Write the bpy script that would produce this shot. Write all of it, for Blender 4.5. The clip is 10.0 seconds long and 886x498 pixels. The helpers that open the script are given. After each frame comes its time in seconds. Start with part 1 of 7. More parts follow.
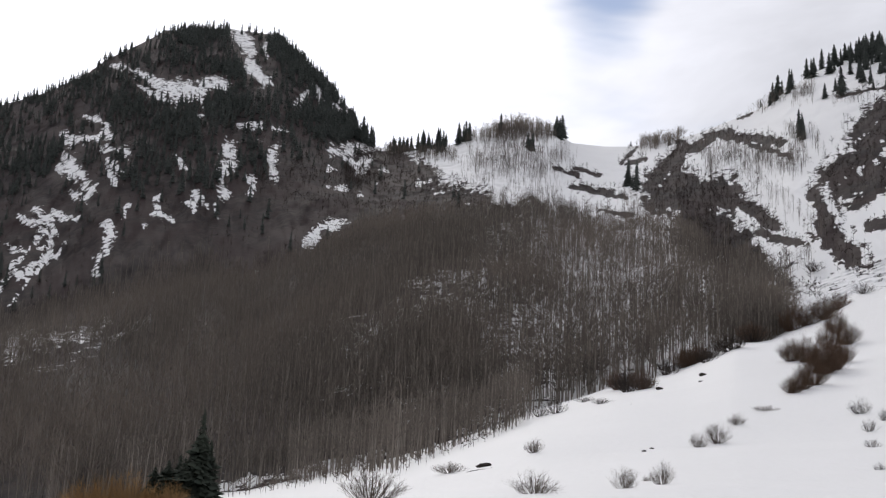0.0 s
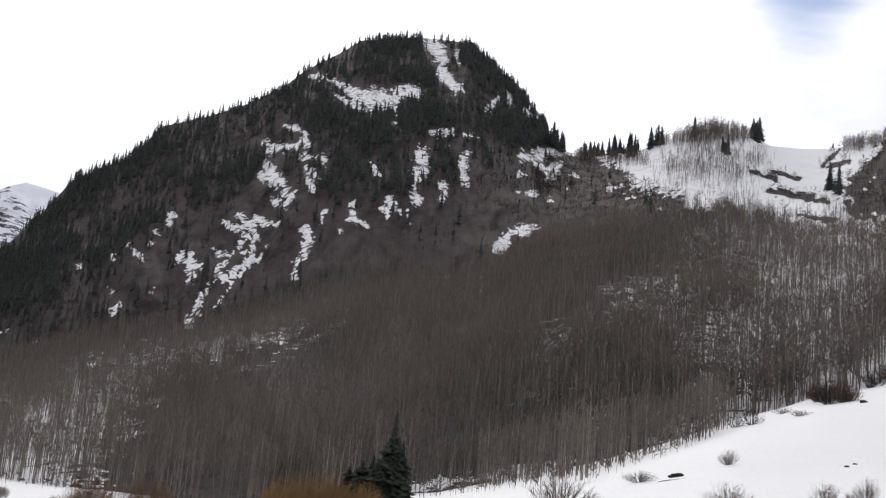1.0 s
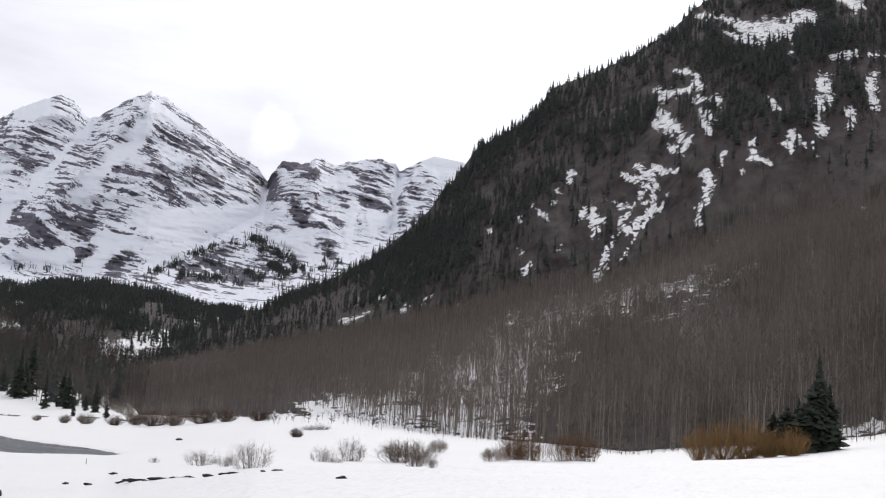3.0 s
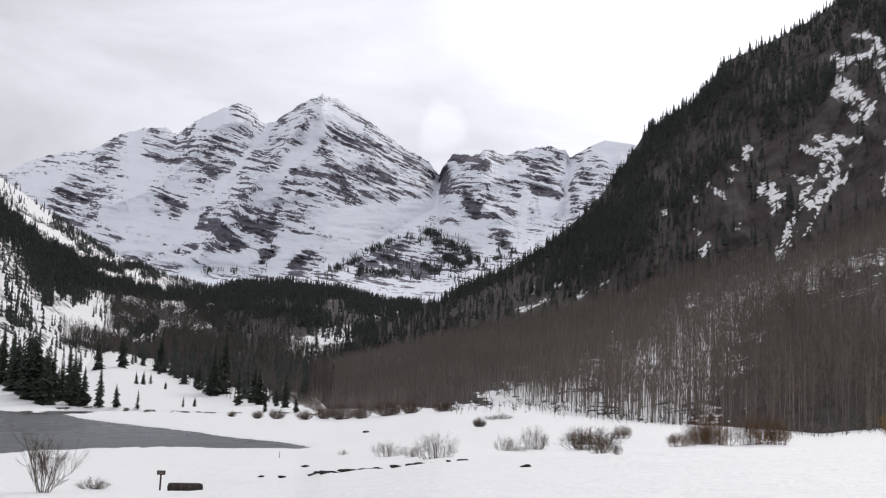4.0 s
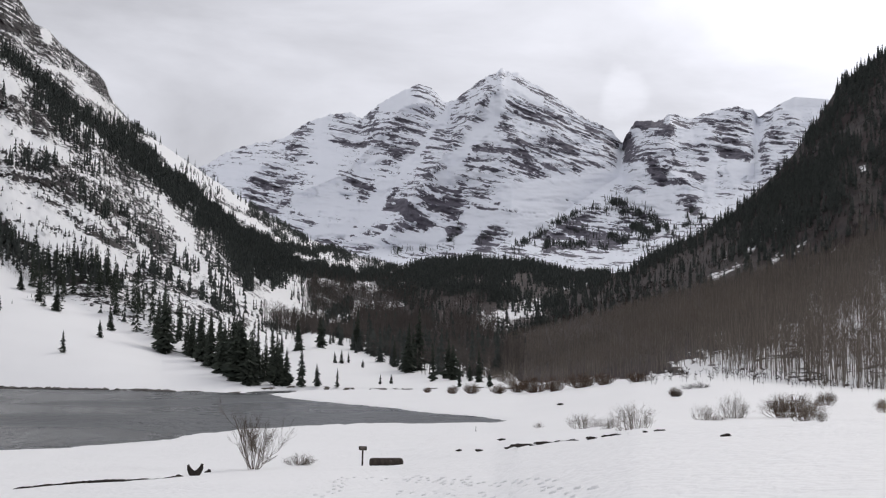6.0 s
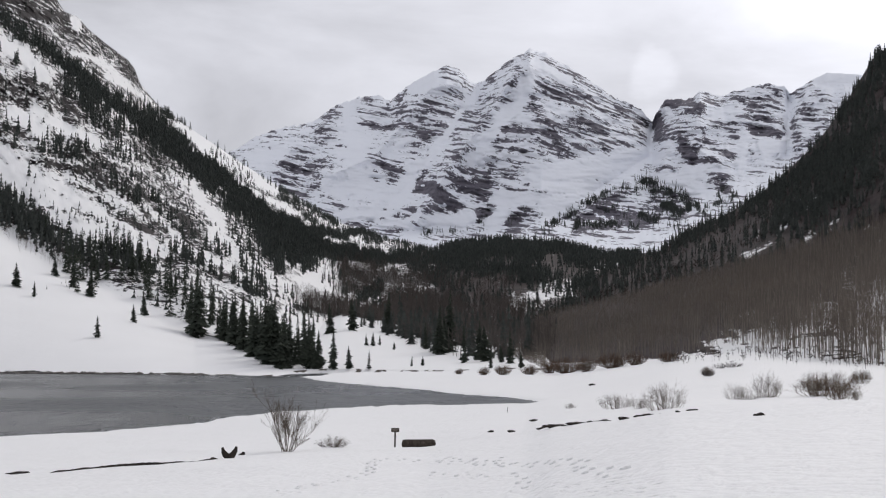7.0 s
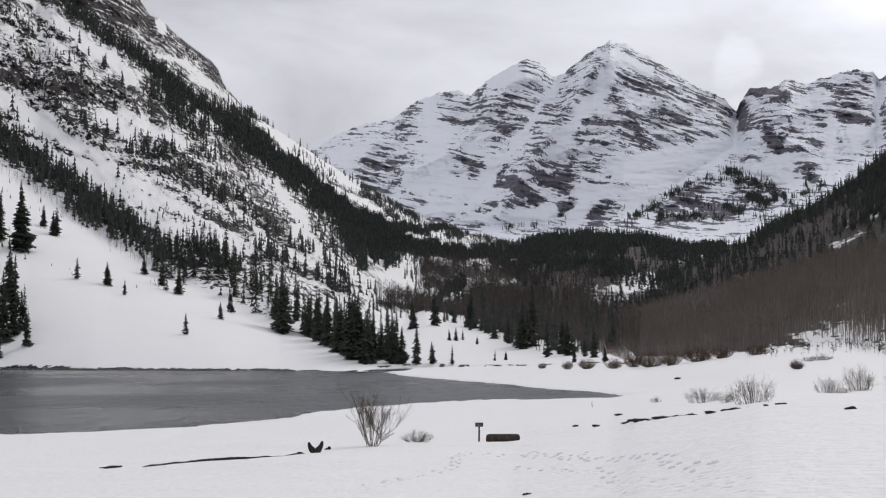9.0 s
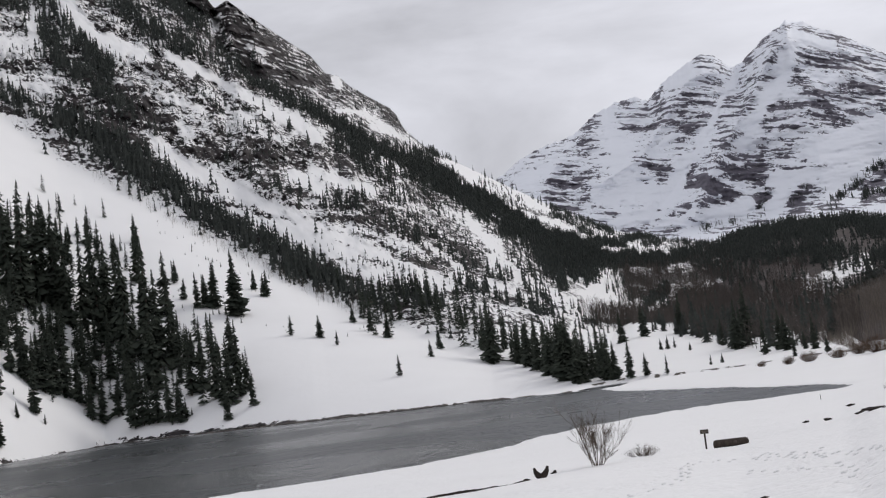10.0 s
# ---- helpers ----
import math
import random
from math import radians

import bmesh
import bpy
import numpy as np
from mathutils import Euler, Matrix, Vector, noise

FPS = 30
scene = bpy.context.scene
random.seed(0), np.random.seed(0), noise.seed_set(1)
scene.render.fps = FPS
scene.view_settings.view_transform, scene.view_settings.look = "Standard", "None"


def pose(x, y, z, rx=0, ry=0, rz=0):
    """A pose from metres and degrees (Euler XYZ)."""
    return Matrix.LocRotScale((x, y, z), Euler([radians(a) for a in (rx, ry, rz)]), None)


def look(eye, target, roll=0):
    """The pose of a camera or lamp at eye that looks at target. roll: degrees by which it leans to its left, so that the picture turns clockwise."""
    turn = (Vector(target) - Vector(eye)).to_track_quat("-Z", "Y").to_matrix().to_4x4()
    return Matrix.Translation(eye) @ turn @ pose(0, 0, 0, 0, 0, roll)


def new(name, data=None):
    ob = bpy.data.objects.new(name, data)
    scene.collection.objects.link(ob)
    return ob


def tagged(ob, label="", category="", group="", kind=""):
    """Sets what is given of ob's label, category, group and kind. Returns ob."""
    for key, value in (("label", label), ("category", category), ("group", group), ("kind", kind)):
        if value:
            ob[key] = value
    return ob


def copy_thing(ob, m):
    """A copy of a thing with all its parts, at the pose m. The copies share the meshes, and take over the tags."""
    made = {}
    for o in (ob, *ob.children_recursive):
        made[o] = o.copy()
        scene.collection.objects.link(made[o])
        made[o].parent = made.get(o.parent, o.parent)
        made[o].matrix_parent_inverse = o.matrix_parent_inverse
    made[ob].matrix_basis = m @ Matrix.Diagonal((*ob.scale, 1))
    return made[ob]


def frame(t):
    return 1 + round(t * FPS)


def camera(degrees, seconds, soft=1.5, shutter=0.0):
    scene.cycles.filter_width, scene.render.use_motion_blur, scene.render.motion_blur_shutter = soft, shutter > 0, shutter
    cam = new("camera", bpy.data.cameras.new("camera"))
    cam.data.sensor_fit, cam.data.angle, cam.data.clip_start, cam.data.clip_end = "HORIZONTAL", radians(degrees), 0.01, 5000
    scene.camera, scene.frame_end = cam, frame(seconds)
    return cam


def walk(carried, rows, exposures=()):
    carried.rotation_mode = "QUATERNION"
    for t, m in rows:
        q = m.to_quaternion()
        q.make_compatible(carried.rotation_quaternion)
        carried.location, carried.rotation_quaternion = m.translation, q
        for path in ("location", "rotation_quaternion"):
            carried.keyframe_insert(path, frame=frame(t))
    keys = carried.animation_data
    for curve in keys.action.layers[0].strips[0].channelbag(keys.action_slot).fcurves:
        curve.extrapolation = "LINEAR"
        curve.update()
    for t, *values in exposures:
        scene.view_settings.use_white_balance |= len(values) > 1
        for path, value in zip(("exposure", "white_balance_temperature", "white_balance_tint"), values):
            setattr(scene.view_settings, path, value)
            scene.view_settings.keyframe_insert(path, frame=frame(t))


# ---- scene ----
cam = camera(42.1, 10.0, 1.2)
EYE = 8.0  # the eye above the lake, whose surface lies at z = 0
ROWS = [
    (0.0, 102.644, -2.86, -0.623), (0.5, 102.314, -3.737, 5.068), (1.0, 102.27, -5.084, 8.574),
    (1.5, 102.075, -5.11, 12.614), (2.0, 101.078, -4.431, 17.252), (2.5, 99.392, -4.232, 22.693),
    (3.0, 98.246, -3.56, 29.076), (4.5, 96.94, -1.465, 41.318), (5.0, 96.432, -1.063, 44.229),
    (5.5, 95.598, -0.537, 45.662), (6.0, 95.728, -0.382, 47.515), (7.5, 94.598, 0.416, 49.453),
    (8.0, 94.944, 0.551, 50.137), (8.5, 94.458, 0.545, 50.769), (9.0, 94.579, 0.526, 53.171),
    (9.5, 95.292, 2.609, 57.932), (10.0, 96.453, 7.46, 63.65),
]
walk(cam, [(t, pose(0.0, 0.0, EYE, rx, ry, rz)) for t, rx, ry, rz in ROWS], [(0.0, 0.1), (1.0, 0.25), (1.5, 0.32), (2.5, 0.4), (3.2, 0.34), (4.5, 0.14), (5.5, 0.08), (10.0, 0.04)])

# ---------------------------------------------------------------- light
SUN_BEARING, SUN_RISE = 14.0, 33.0   # degrees left of north (+y), degrees above the horizon


def heading(b, e=0.0):
    """The unit vector at a bearing (degrees to the left of +y) and a rise above the horizon."""
    b, e = radians(b), radians(e)
    return Vector((-math.sin(b) * math.cos(e), math.cos(b) * math.cos(e), math.sin(e)))


sun_way = heading(SUN_BEARING, SUN_RISE)
lamp = bpy.data.lights.new("sun", "SUN")
lamp.energy, lamp.angle, lamp.color = 1.15, radians(26), (1.0, 0.95, 0.88)
sun = new("sun", lamp)
sun.matrix_world = look(sun_way * 300, (0, 0, 0))


class Nodes:
    """A small writer of node trees."""

    def __init__(self, tree):
        self.tree = tree
        tree.nodes.clear()

    def add(self, kind, **settings):
        n = self.tree.nodes.new(kind)
        for key, value in settings.items():
            self.put(n.inputs[key], value)
        return n

    def put(self, socket, value):
        if isinstance(value, bpy.types.NodeSocket):
            self.tree.links.new(value, socket)
        else:
            socket.default_value = value

    def stored(self, name):
        n = self.tree.nodes.new("ShaderNodeAttribute")
        n.attribute_name = name
        return n.outputs["Fac"]

    def math(self, op, a, b=0.0, c=0.0, clamp=False):
        n = self.tree.nodes.new("ShaderNodeMath")
        n.operation, n.use_clamp = op, clamp
        for i, v in enumerate((a, b, c)):
            self.put(n.inputs[i], v)
        return n.outputs[0]

    def vec(self, op, a, b=(0, 0, 0), scale=1.0):
        n = self.tree.nodes.new("ShaderNodeVectorMath")
        n.operation = op
        self.put(n.inputs[0], a)
        self.put(n.inputs[1], b)
        if op == "SCALE":
            self.put(n.inputs["Scale"], scale)
        return n.outputs["Value"] if op == "DOT_PRODUCT" else n.outputs[0]

    def noise(self, where, scale, detail=4.0, rough=0.55, warp=0.0):
        n = self.tree.nodes.new("ShaderNodeTexNoise")
        self.put(n.inputs["Vector"], where)
        for key, v in (("Scale", scale), ("Detail", detail), ("Roughness", rough), ("Distortion", warp)):
            self.put(n.inputs[key], v)
        return n.outputs["Fac"]

    def mix(self, fac, a, b):
        n = self.tree.nodes.new("ShaderNodeMix")
        n.data_type = "RGBA"
        self.put(n.inputs[0], fac)
        self.put(n.inputs[6], (*a, 1) if isinstance(a, tuple) else a)
        self.put(n.inputs[7], (*b, 1) if isinstance(b, tuple) else b)
        return n.outputs[2]

    def span(self, v, a, b, lo=0.0, hi=1.0):
        n = self.tree.nodes.new("ShaderNodeMapRange")
        n.interpolation_type = "SMOOTHSTEP"
        for i, x in enumerate((v, a, b, lo, hi)):
            self.put(n.inputs[i], x)
        return n.outputs[0]

    def scaled(self, where, sx, sy, sz, turn=(0, 0, 0)):
        n = self.tree.nodes.new("ShaderNodeMapping")
        self.put(n.inputs["Vector"], where)
        n.inputs["Rotation"].default_value = turn
        n.inputs["Scale"].default_value = (sx, sy, sz)
        return n.outputs[0]


# overcast sky: high cloud with thin places of blue, brighter towards the veiled sun
world = bpy.data.worlds.new("sky")
scene.world = world
world.use_nodes = True
n = Nodes(world.node_tree)
way = n.add("ShaderNodeTexCoord").outputs["Generated"]
sky = n.add("ShaderNodeTexSky")
sky.sky_type, sky.sun_disc, sky.altitude = "NISHITA", False, 2900.0
sky.sun_elevation, sky.sun_rotation = radians(SUN_RISE), radians(-SUN_BEARING)
blue = n.vec("SCALE", sky.outputs[0], scale=0.11)
near_sun = n.math("MAXIMUM", n.vec("DOT_PRODUCT", way, tuple(sun_way)), 0.0)
veil = n.math("MULTIPLY", n.math("POWER", near_sun, 11.0), 0.8)
stretched = n.vec("ADD", n.scaled(way, 1.0, 1.0, 2.6), (1.7, 0.4, 0.9))
billow = n.noise(stretched, 3.2, 6.0, 0.55, 0.4)
gap = n.math("POWER", n.math("MAXIMUM", n.vec("DOT_PRODUCT", way, tuple(heading(-8.5, 26.0))), 0.0), 420.0)
cover = n.span(n.math("SUBTRACT", n.noise(stretched, 2.1, 5.0, 0.5, 0.3), n.math("MULTIPLY", gap, 0.36)), 0.20, 0.37, 0.25)
bright = n.math("MULTIPLY", n.math("POWER", n.math("MAXIMUM", n.vec("DOT_PRODUCT", way, tuple(heading(27.0, 22.0))), 0.0), 60.0), 0.17)
glow = n.math("ADD", n.math("ADD", n.math("MULTIPLY", billow, 0.78), 0.2), n.math("ADD", veil, bright))
# a lit puff of cloud over the gap between the peaks and the cliffs
frayed = n.vec("ADD", way, n.vec("SCALE", n.add("ShaderNodeTexNoise", Vector=way, Scale=38.0, Detail=4.0).outputs["Color"], scale=0.022))
puff = n.span(n.vec("DOT_PRODUCT", n.vec("NORMALIZE", n.vec("SUBTRACT", frayed, (0.011, 0.011, 0.011))), tuple(heading(38.5, 13.2))), 0.99970, 0.99996, 0.0, 0.10)
glow = n.math("ADD", glow, puff)
cloud = n.vec("SCALE", (0.957, 0.967, 1.053), scale=glow)
tone = n.mix(cover, blue, cloud)
n.add("ShaderNodeOutputWorld", Surface=n.add("ShaderNodeBackground", Color=tone, Strength=1.0).outputs[0])


# ---------------------------------------------------------------- materials
def material(name):
    m = bpy.data.materials.new(name)
    m.use_nodes = True
    return m, Nodes(m.node_tree)


def finish(n, colour, rough, bump=None, far=0.1, strength=0.4, gloss=0.08, thin=0.0):
    b = n.add("ShaderNodeBsdfPrincipled", Roughness=rough)
    n.put(b.inputs["Base Color"], (*colour, 1) if isinstance(colour, tuple) else colour)
    n.put(b.inputs["Specular IOR Level"], gloss)
    if bump is not None:
        n.put(b.inputs["Normal"], n.add("ShaderNodeBump", Height=bump, Distance=far, Strength=strength).outputs[0])
    face = b.outputs[0]
    if thin:   # slender twigs and needles take light from all round
        both = n.add("ShaderNodeMixShader")
        n.put(both.inputs[0], thin)
        n.put(both.inputs[1], face)
        n.put(both.inputs[2], n.add("ShaderNodeBsdfTranslucent", Color=colour).outputs[0])
        face = both.outputs[0]
    n.add("ShaderNodeOutputMaterial", Surface=face)


def here(n):
    return n.add("ShaderNodeTexCoord").outputs["Object"]


def slope_material(name, rock, rock_dark, grain, strata=0.0, soil=None, along=0.12, less=2.35, lumpy=1.2, ledgy=2.6, blocky=0.0, snow_tone=(0.86, 0.858, 0.86), fleck=0.65, dip=(0.05, 0.02, 1.0), gullies=0.0, finely=1.0):
    """Snow lying on rock or soil. The mesh's 'snow' says how much of it is covered; noise breaks the edges,
    in thin bands along the beds of the rock where strata is given (their thickness in metres)."""
    m, n = material(name)
    p = here(n)
    cover = n.stored("snow")
    if strata:
        bed = n.vec("DOT_PRODUCT", p, dip)
        sway = n.math("MULTIPLY", n.noise(p, grain * 0.8, 4.0, 0.55), strata * 0.7)
        lift = n.math("ADD", bed, sway)
        xyz = n.add("ShaderNodeSeparateXYZ", Vector=p).outputs

        def beds(along, scale, detail):
            v = n.add("ShaderNodeCombineXYZ", X=n.math("MULTIPLY", xyz[0], along), Y=n.math("MULTIPLY", xyz[1], along), Z=lift).outputs[0]
            return n.noise(v, scale, detail, 0.62)

        ledge = n.math("MULTIPLY", beds(along, 1.0 / strata, 4.0), ledgy)
        fine = n.math("MULTIPLY", beds(along * 2.3, 3.2 / strata, 4.0), finely)
        lumps = n.math("MULTIPLY", n.noise(p, grain * 0.8, 6.0, 0.66), lumpy)
        if blocky:
            lumps = n.math("ADD", lumps, n.math("MULTIPLY", n.noise(p, grain * 6.0, 5.0, 0.68), blocky))
        if gullies:
            lumps = n.math("ADD", lumps, n.math("MULTIPLY", n.noise(n.scaled(p, 1.0, 1.0, 0.14, (0, 0, 0.3)), grain * 2.6, 5.0, 0.65, 0.5), gullies))
        rag = n.math("SUBTRACT", n.math("ADD", n.math("ADD", ledge, fine), lumps), less)
    else:
        rag = n.math("ADD", n.math("MULTIPLY", n.noise(p, grain * 1.5, 6.0, 0.68, 0.4), 1.4), n.math("MULTIPLY", n.noise(n.scaled(p, 1, 1, 0.6), grain * 5, 5.0, 0.75), 2.6))
        rag = n.math("SUBTRACT", rag, 2.0)
    if strata:
        edge = n.math("ADD", cover, n.math("MULTIPLY", rag, n.span(cover, 0.75, 1.15, 1.0, 0.55)))
    else:
        edge = n.math("ADD", cover, n.math("MULTIPLY", rag, n.math("MULTIPLY", n.math("ADD", n.math("MULTIPLY", cover, 1.7), 0.28), n.span(cover, 0.75, 1.1, 1.0, 0.22))))
    white = n.span(edge, 0.48, 0.52)
    tint = n.noise(p, grain * 3.0, 8.0, fleck)
    bare = n.mix(n.span(tint, 0.3, 0.7), rock_dark, rock)
    if soil:
        streak = n.noise(n.scaled(p, 1, 1, 0.25), grain * 2.2, 5.0, 0.7, 0.5)
        bare = n.mix(n.span(streak, 0.44, 0.6), bare, rock_dark)
        bare = n.mix(n.span(n.noise(p, grain * 0.5, 4.0, 0.6), 0.42, 0.6), bare, soil)
    snow = n.mix(n.noise(p, grain * 0.7, 4.0, 0.5), tuple(0.93 * c for c in snow_tone), snow_tone)
    height = n.math("ADD", n.math("MULTIPLY", n.noise(p, grain * 5, 5.0, 0.65), n.math("SUBTRACT", 1.0, n.math("MULTIPLY", white, 0.75))), n.math("MULTIPLY", white, 0.3))
    finish(n, n.mix(white, bare, snow), 0.75, height, 0.6 / grain * 0.05, 0.8)
    return m


# grey rock and snow of the peaks, with bluish distance haze mixed into both colours
bells_rock_hazed = slope_material("bells_rock_hazed", (0.190, 0.178, 0.205), (0.088, 0.082, 0.100), 0.012, 12.5, along=0.12, less=2.90, lumpy=0.35, ledgy=2.9, blocky=0.8, gullies=0.5, finely=1.1, dip=(0.18, 0.18, 0.94), snow_tone=(0.86, 0.88, 0.93))
crag_rock = slope_material("crag_rock", (0.066, 0.058, 0.058), (0.022, 0.020, 0.021), 0.05, 6.0, along=0.22, less=3.05, lumpy=1.1, ledgy=1.7, blocky=2.4)
brush_soil = slope_material("brush_soil", (0.064, 0.050, 0.047), (0.025, 0.021, 0.021), 0.05, 0.0, (0.046, 0.034, 0.033), fleck=0.82)


TRAILS = [(0.7138, 0.7003, 6.37), (-0.6025, -0.7981, 3.71)]   # the lines of the footprints: a * x + b * y + c = 0


def field_snow():
    m, n = material("field_snow")
    p = here(n)
    cover = n.stored("snow")
    rag = n.math("SUBTRACT", n.noise(p, 0.5, 6.0, 0.65, 0.4), 0.5)
    white = n.span(n.math("ADD", cover, rag), 0.44, 0.52)
    wide = n.noise(p, 0.06, 5.0, 0.55)
    crust = n.noise(n.scaled(p, 1.0, 0.45, 1.0, (0, 0, 0.6)), 1.3, 6.0, 0.6, 0.5)
    snow = n.mix(n.math("MULTIPLY", n.math("ADD", wide, crust), 0.5), (0.80, 0.797, 0.795), (0.88, 0.877, 0.875))
    bare = n.mix(n.noise(p, 2.0, 5.0), (0.03, 0.026, 0.022), (0.11, 0.09, 0.07))
    dimples = n.noise(p, 3.5, 3.0, 0.5)
    height = n.math("ADD", n.math("ADD", n.math("MULTIPLY", wide, 3.0), crust), n.math("MULTIPLY", dimples, 0.4))
    # trodden trails past the log
    xyz = n.add("ShaderNodeSeparateXYZ", Vector=p).outputs
    sway = n.math("MULTIPLY", n.math("SUBTRACT", n.noise(p, 0.25, 2.0), 0.5), 3.5)
    away = [n.math("ABSOLUTE", n.math("ADD", n.math("ADD", n.math("MULTIPLY", xyz[0], u), n.math("MULTIPLY", xyz[1], v)), n.math("ADD", sway, w))) for u, v, w in TRAILS]
    off = n.math("MINIMUM", away[0], away[1])
    steps = n.add("ShaderNodeTexVoronoi", Vector=p, Scale=2.9).outputs["Distance"]
    pit = n.math("MULTIPLY", n.span(steps, 0.12, 0.34, 1.0, 0.0), n.span(off, 0.3, 0.6, 1.0, 0.0))
    height = n.math("SUBTRACT", height, n.math("MULTIPLY", pit, 0.5))
    finish(n, n.mix(white, bare, snow), 0.62, height, 0.3, 0.55)
    return m


def loose_snow():
    m, n = material("loose_snow")
    p = here(n)
    finish(n, n.mix(n.noise(p, 9.0, 4.0), (0.76, 0.757, 0.757), (0.85, 0.848, 0.848)), 0.65, n.noise(p, 30.0, 3.0), 0.02, 0.5)
    return m


print_snow = loose_snow()


def plain(name, a, b, scale, rough, far=0.02, each=0.5, thin=0.0):
    m, n = material(name)
    p = here(n)
    tint = n.noise(p, scale, 5.0, 0.6)
    spread = n.add("ShaderNodeNewGeometry").outputs["Random Per Island"]
    finish(n, n.mix(n.math("ADD", n.math("MULTIPLY", n.span(tint, 0.3, 0.7), 1.0 - each), n.math("MULTIPLY", spread, each)), a, b), rough, tint, far, 0.5, thin=thin)
    return m


def lake_water():
    m, n = material("lake_water")
    p = here(n)
    turned = n.scaled(n.scaled(p, 1, 1, 1, (0, 0, radians(-58))), 0.42, 0.15, 1.0)
    ripple = n.math("ADD", n.noise(turned, 1.0, 3.0, 0.55, 0.4), n.math("MULTIPLY", n.noise(turned, 2.7, 2.0, 0.6), 0.4))
    gust = n.noise(p, 0.02, 3.0, 0.5)
    slush = n.noise(p, 0.05, 5.0, 0.6)
    height = n.math("MULTIPLY", ripple, n.span(gust, 0.35, 0.65, 0.6, 1.0))
    b = n.add("ShaderNodeBsdfPrincipled", Roughness=n.span(gust, 0.3, 0.7, 0.22, 0.34))
    n.put(b.inputs["Base Color"], n.mix(slush, (0.022, 0.026, 0.028), (0.045, 0.05, 0.052)))
    n.put(b.inputs["Specular IOR Level"], 0.22)
    n.put(b.inputs["Normal"], n.add("ShaderNodeBump", Height=height, Distance=0.75, Strength=1.0).outputs[0])
    n.add("ShaderNodeOutputMaterial", Surface=b.outputs[0])
    return m


snow_field = field_snow()
water_face = lake_water()
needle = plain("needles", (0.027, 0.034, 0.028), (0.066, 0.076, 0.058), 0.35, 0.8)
# far needles: aerial haze is put into the colour, paler and bluer than near ones
needle_hazed = plain("needles_hazed", (0.051, 0.058, 0.055), (0.098, 0.108, 0.098), 0.1, 0.85, thin=0.3)
bark = plain("spruce_bark", (0.05, 0.04, 0.035), (0.11, 0.09, 0.08), 6.0, 0.85)
aspen_bark = plain("aspen_bark", (0.125, 0.106, 0.09), (0.27, 0.24, 0.21), 0.8, 0.8)
aspen_twig = plain("aspen_twigs", (0.094, 0.085, 0.076), (0.176, 0.148, 0.127), 0.012, 0.85, each=0.2, thin=0.5)
# greyer twigs of the valley head, also darkened to paint in cloud shadow
shaded_grey_twig = plain("shaded_grey_aspen_twigs", (0.070, 0.062, 0.058), (0.126, 0.111, 0.103), 0.03, 0.85, each=0.2, thin=0.5)
willow_twig = plain("willow_twigs", (0.075, 0.062, 0.05), (0.20, 0.165, 0.13), 1.5, 0.75)
amber_twig = plain("amber_willow_twigs", (0.25, 0.150, 0.062), (0.40, 0.255, 0.120), 1.0, 0.75, thin=0.3)
russet_twig = plain("russet_twigs", (0.100, 0.068, 0.049), (0.21, 0.138, 0.098), 0.5, 0.8, thin=0.4)
dark_twig = plain("dark_brush_twigs", (0.028, 0.023, 0.021), (0.072, 0.057, 0.048), 0.6, 0.85)
wet_wood = plain("wet_wood", (0.026, 0.021, 0.018), (0.09, 0.074, 0.062), 7.0, 0.8)
stone = plain("dark_stone", (0.05, 0.045, 0.042), (0.16, 0.145, 0.135), 3.0, 0.85)
char = plain("dark_wet_earth", (0.012, 0.010, 0.009), (0.055, 0.046, 0.04), 5.0, 0.9)
pale_twig = plain("pale_aspen_twigs", (0.150, 0.130, 0.115), (0.260, 0.228, 0.202), 0.05, 0.85, each=0.25, thin=0.5)
rust_twig = plain("rust_twigs", (0.15, 0.092, 0.056), (0.32, 0.20, 0.125), 1.0, 0.8, thin=0.5)
tan_twig = plain("tan_brown_twigs", (0.085, 0.062, 0.045), (0.21, 0.155, 0.115), 1.0, 0.8, thin=0.4)
brown_twig = plain("brown_twigs", (0.05, 0.04, 0.033), (0.15, 0.12, 0.096), 1.5, 0.8)


# ---------------------------------------------------------------- relief
def lattice(x, y, seed):
    """Smooth value noise in the plane, 0 to 1."""
    x0, y0 = np.floor(x).astype(np.int64), np.floor(y).astype(np.int64)
    u, v = x - x0, y - y0
    u, v = u * u * (3 - 2 * u), v * v * (3 - 2 * v)

    def corner(i, j):
        h = (i * 374761393 + j * 668265263 + seed * 974634777) & 0xFFFFFFFF
        h = ((h ^ (h >> 13)) * 1274126177) & 0xFFFFFFFF
        return ((h ^ (h >> 16)) & 0xFFFF) / 65535.0

    a, b = corner(x0, y0), corner(x0 + 1, y0)
    c, d = corner(x0, y0 + 1), corner(x0 + 1, y0 + 1)
    return (a * (1 - u) + b * u) * (1 - v) + (c * (1 - u) + d * u) * v


def rough(x, y, seed, octaves=5, gain=0.5):
    """Fractal noise, about -1 to 1."""
    total, weight, sum_ = 0.0, 1.0, 0.0
    for k in range(octaves):
        total = total + weight * (lattice(x * 2 ** k + 17.3 * k, y * 2 ** k - 9.1 * k, seed + k) * 2 - 1)
        sum_, weight = sum_ + weight, weight * gain
    return total / sum_ * 1.6


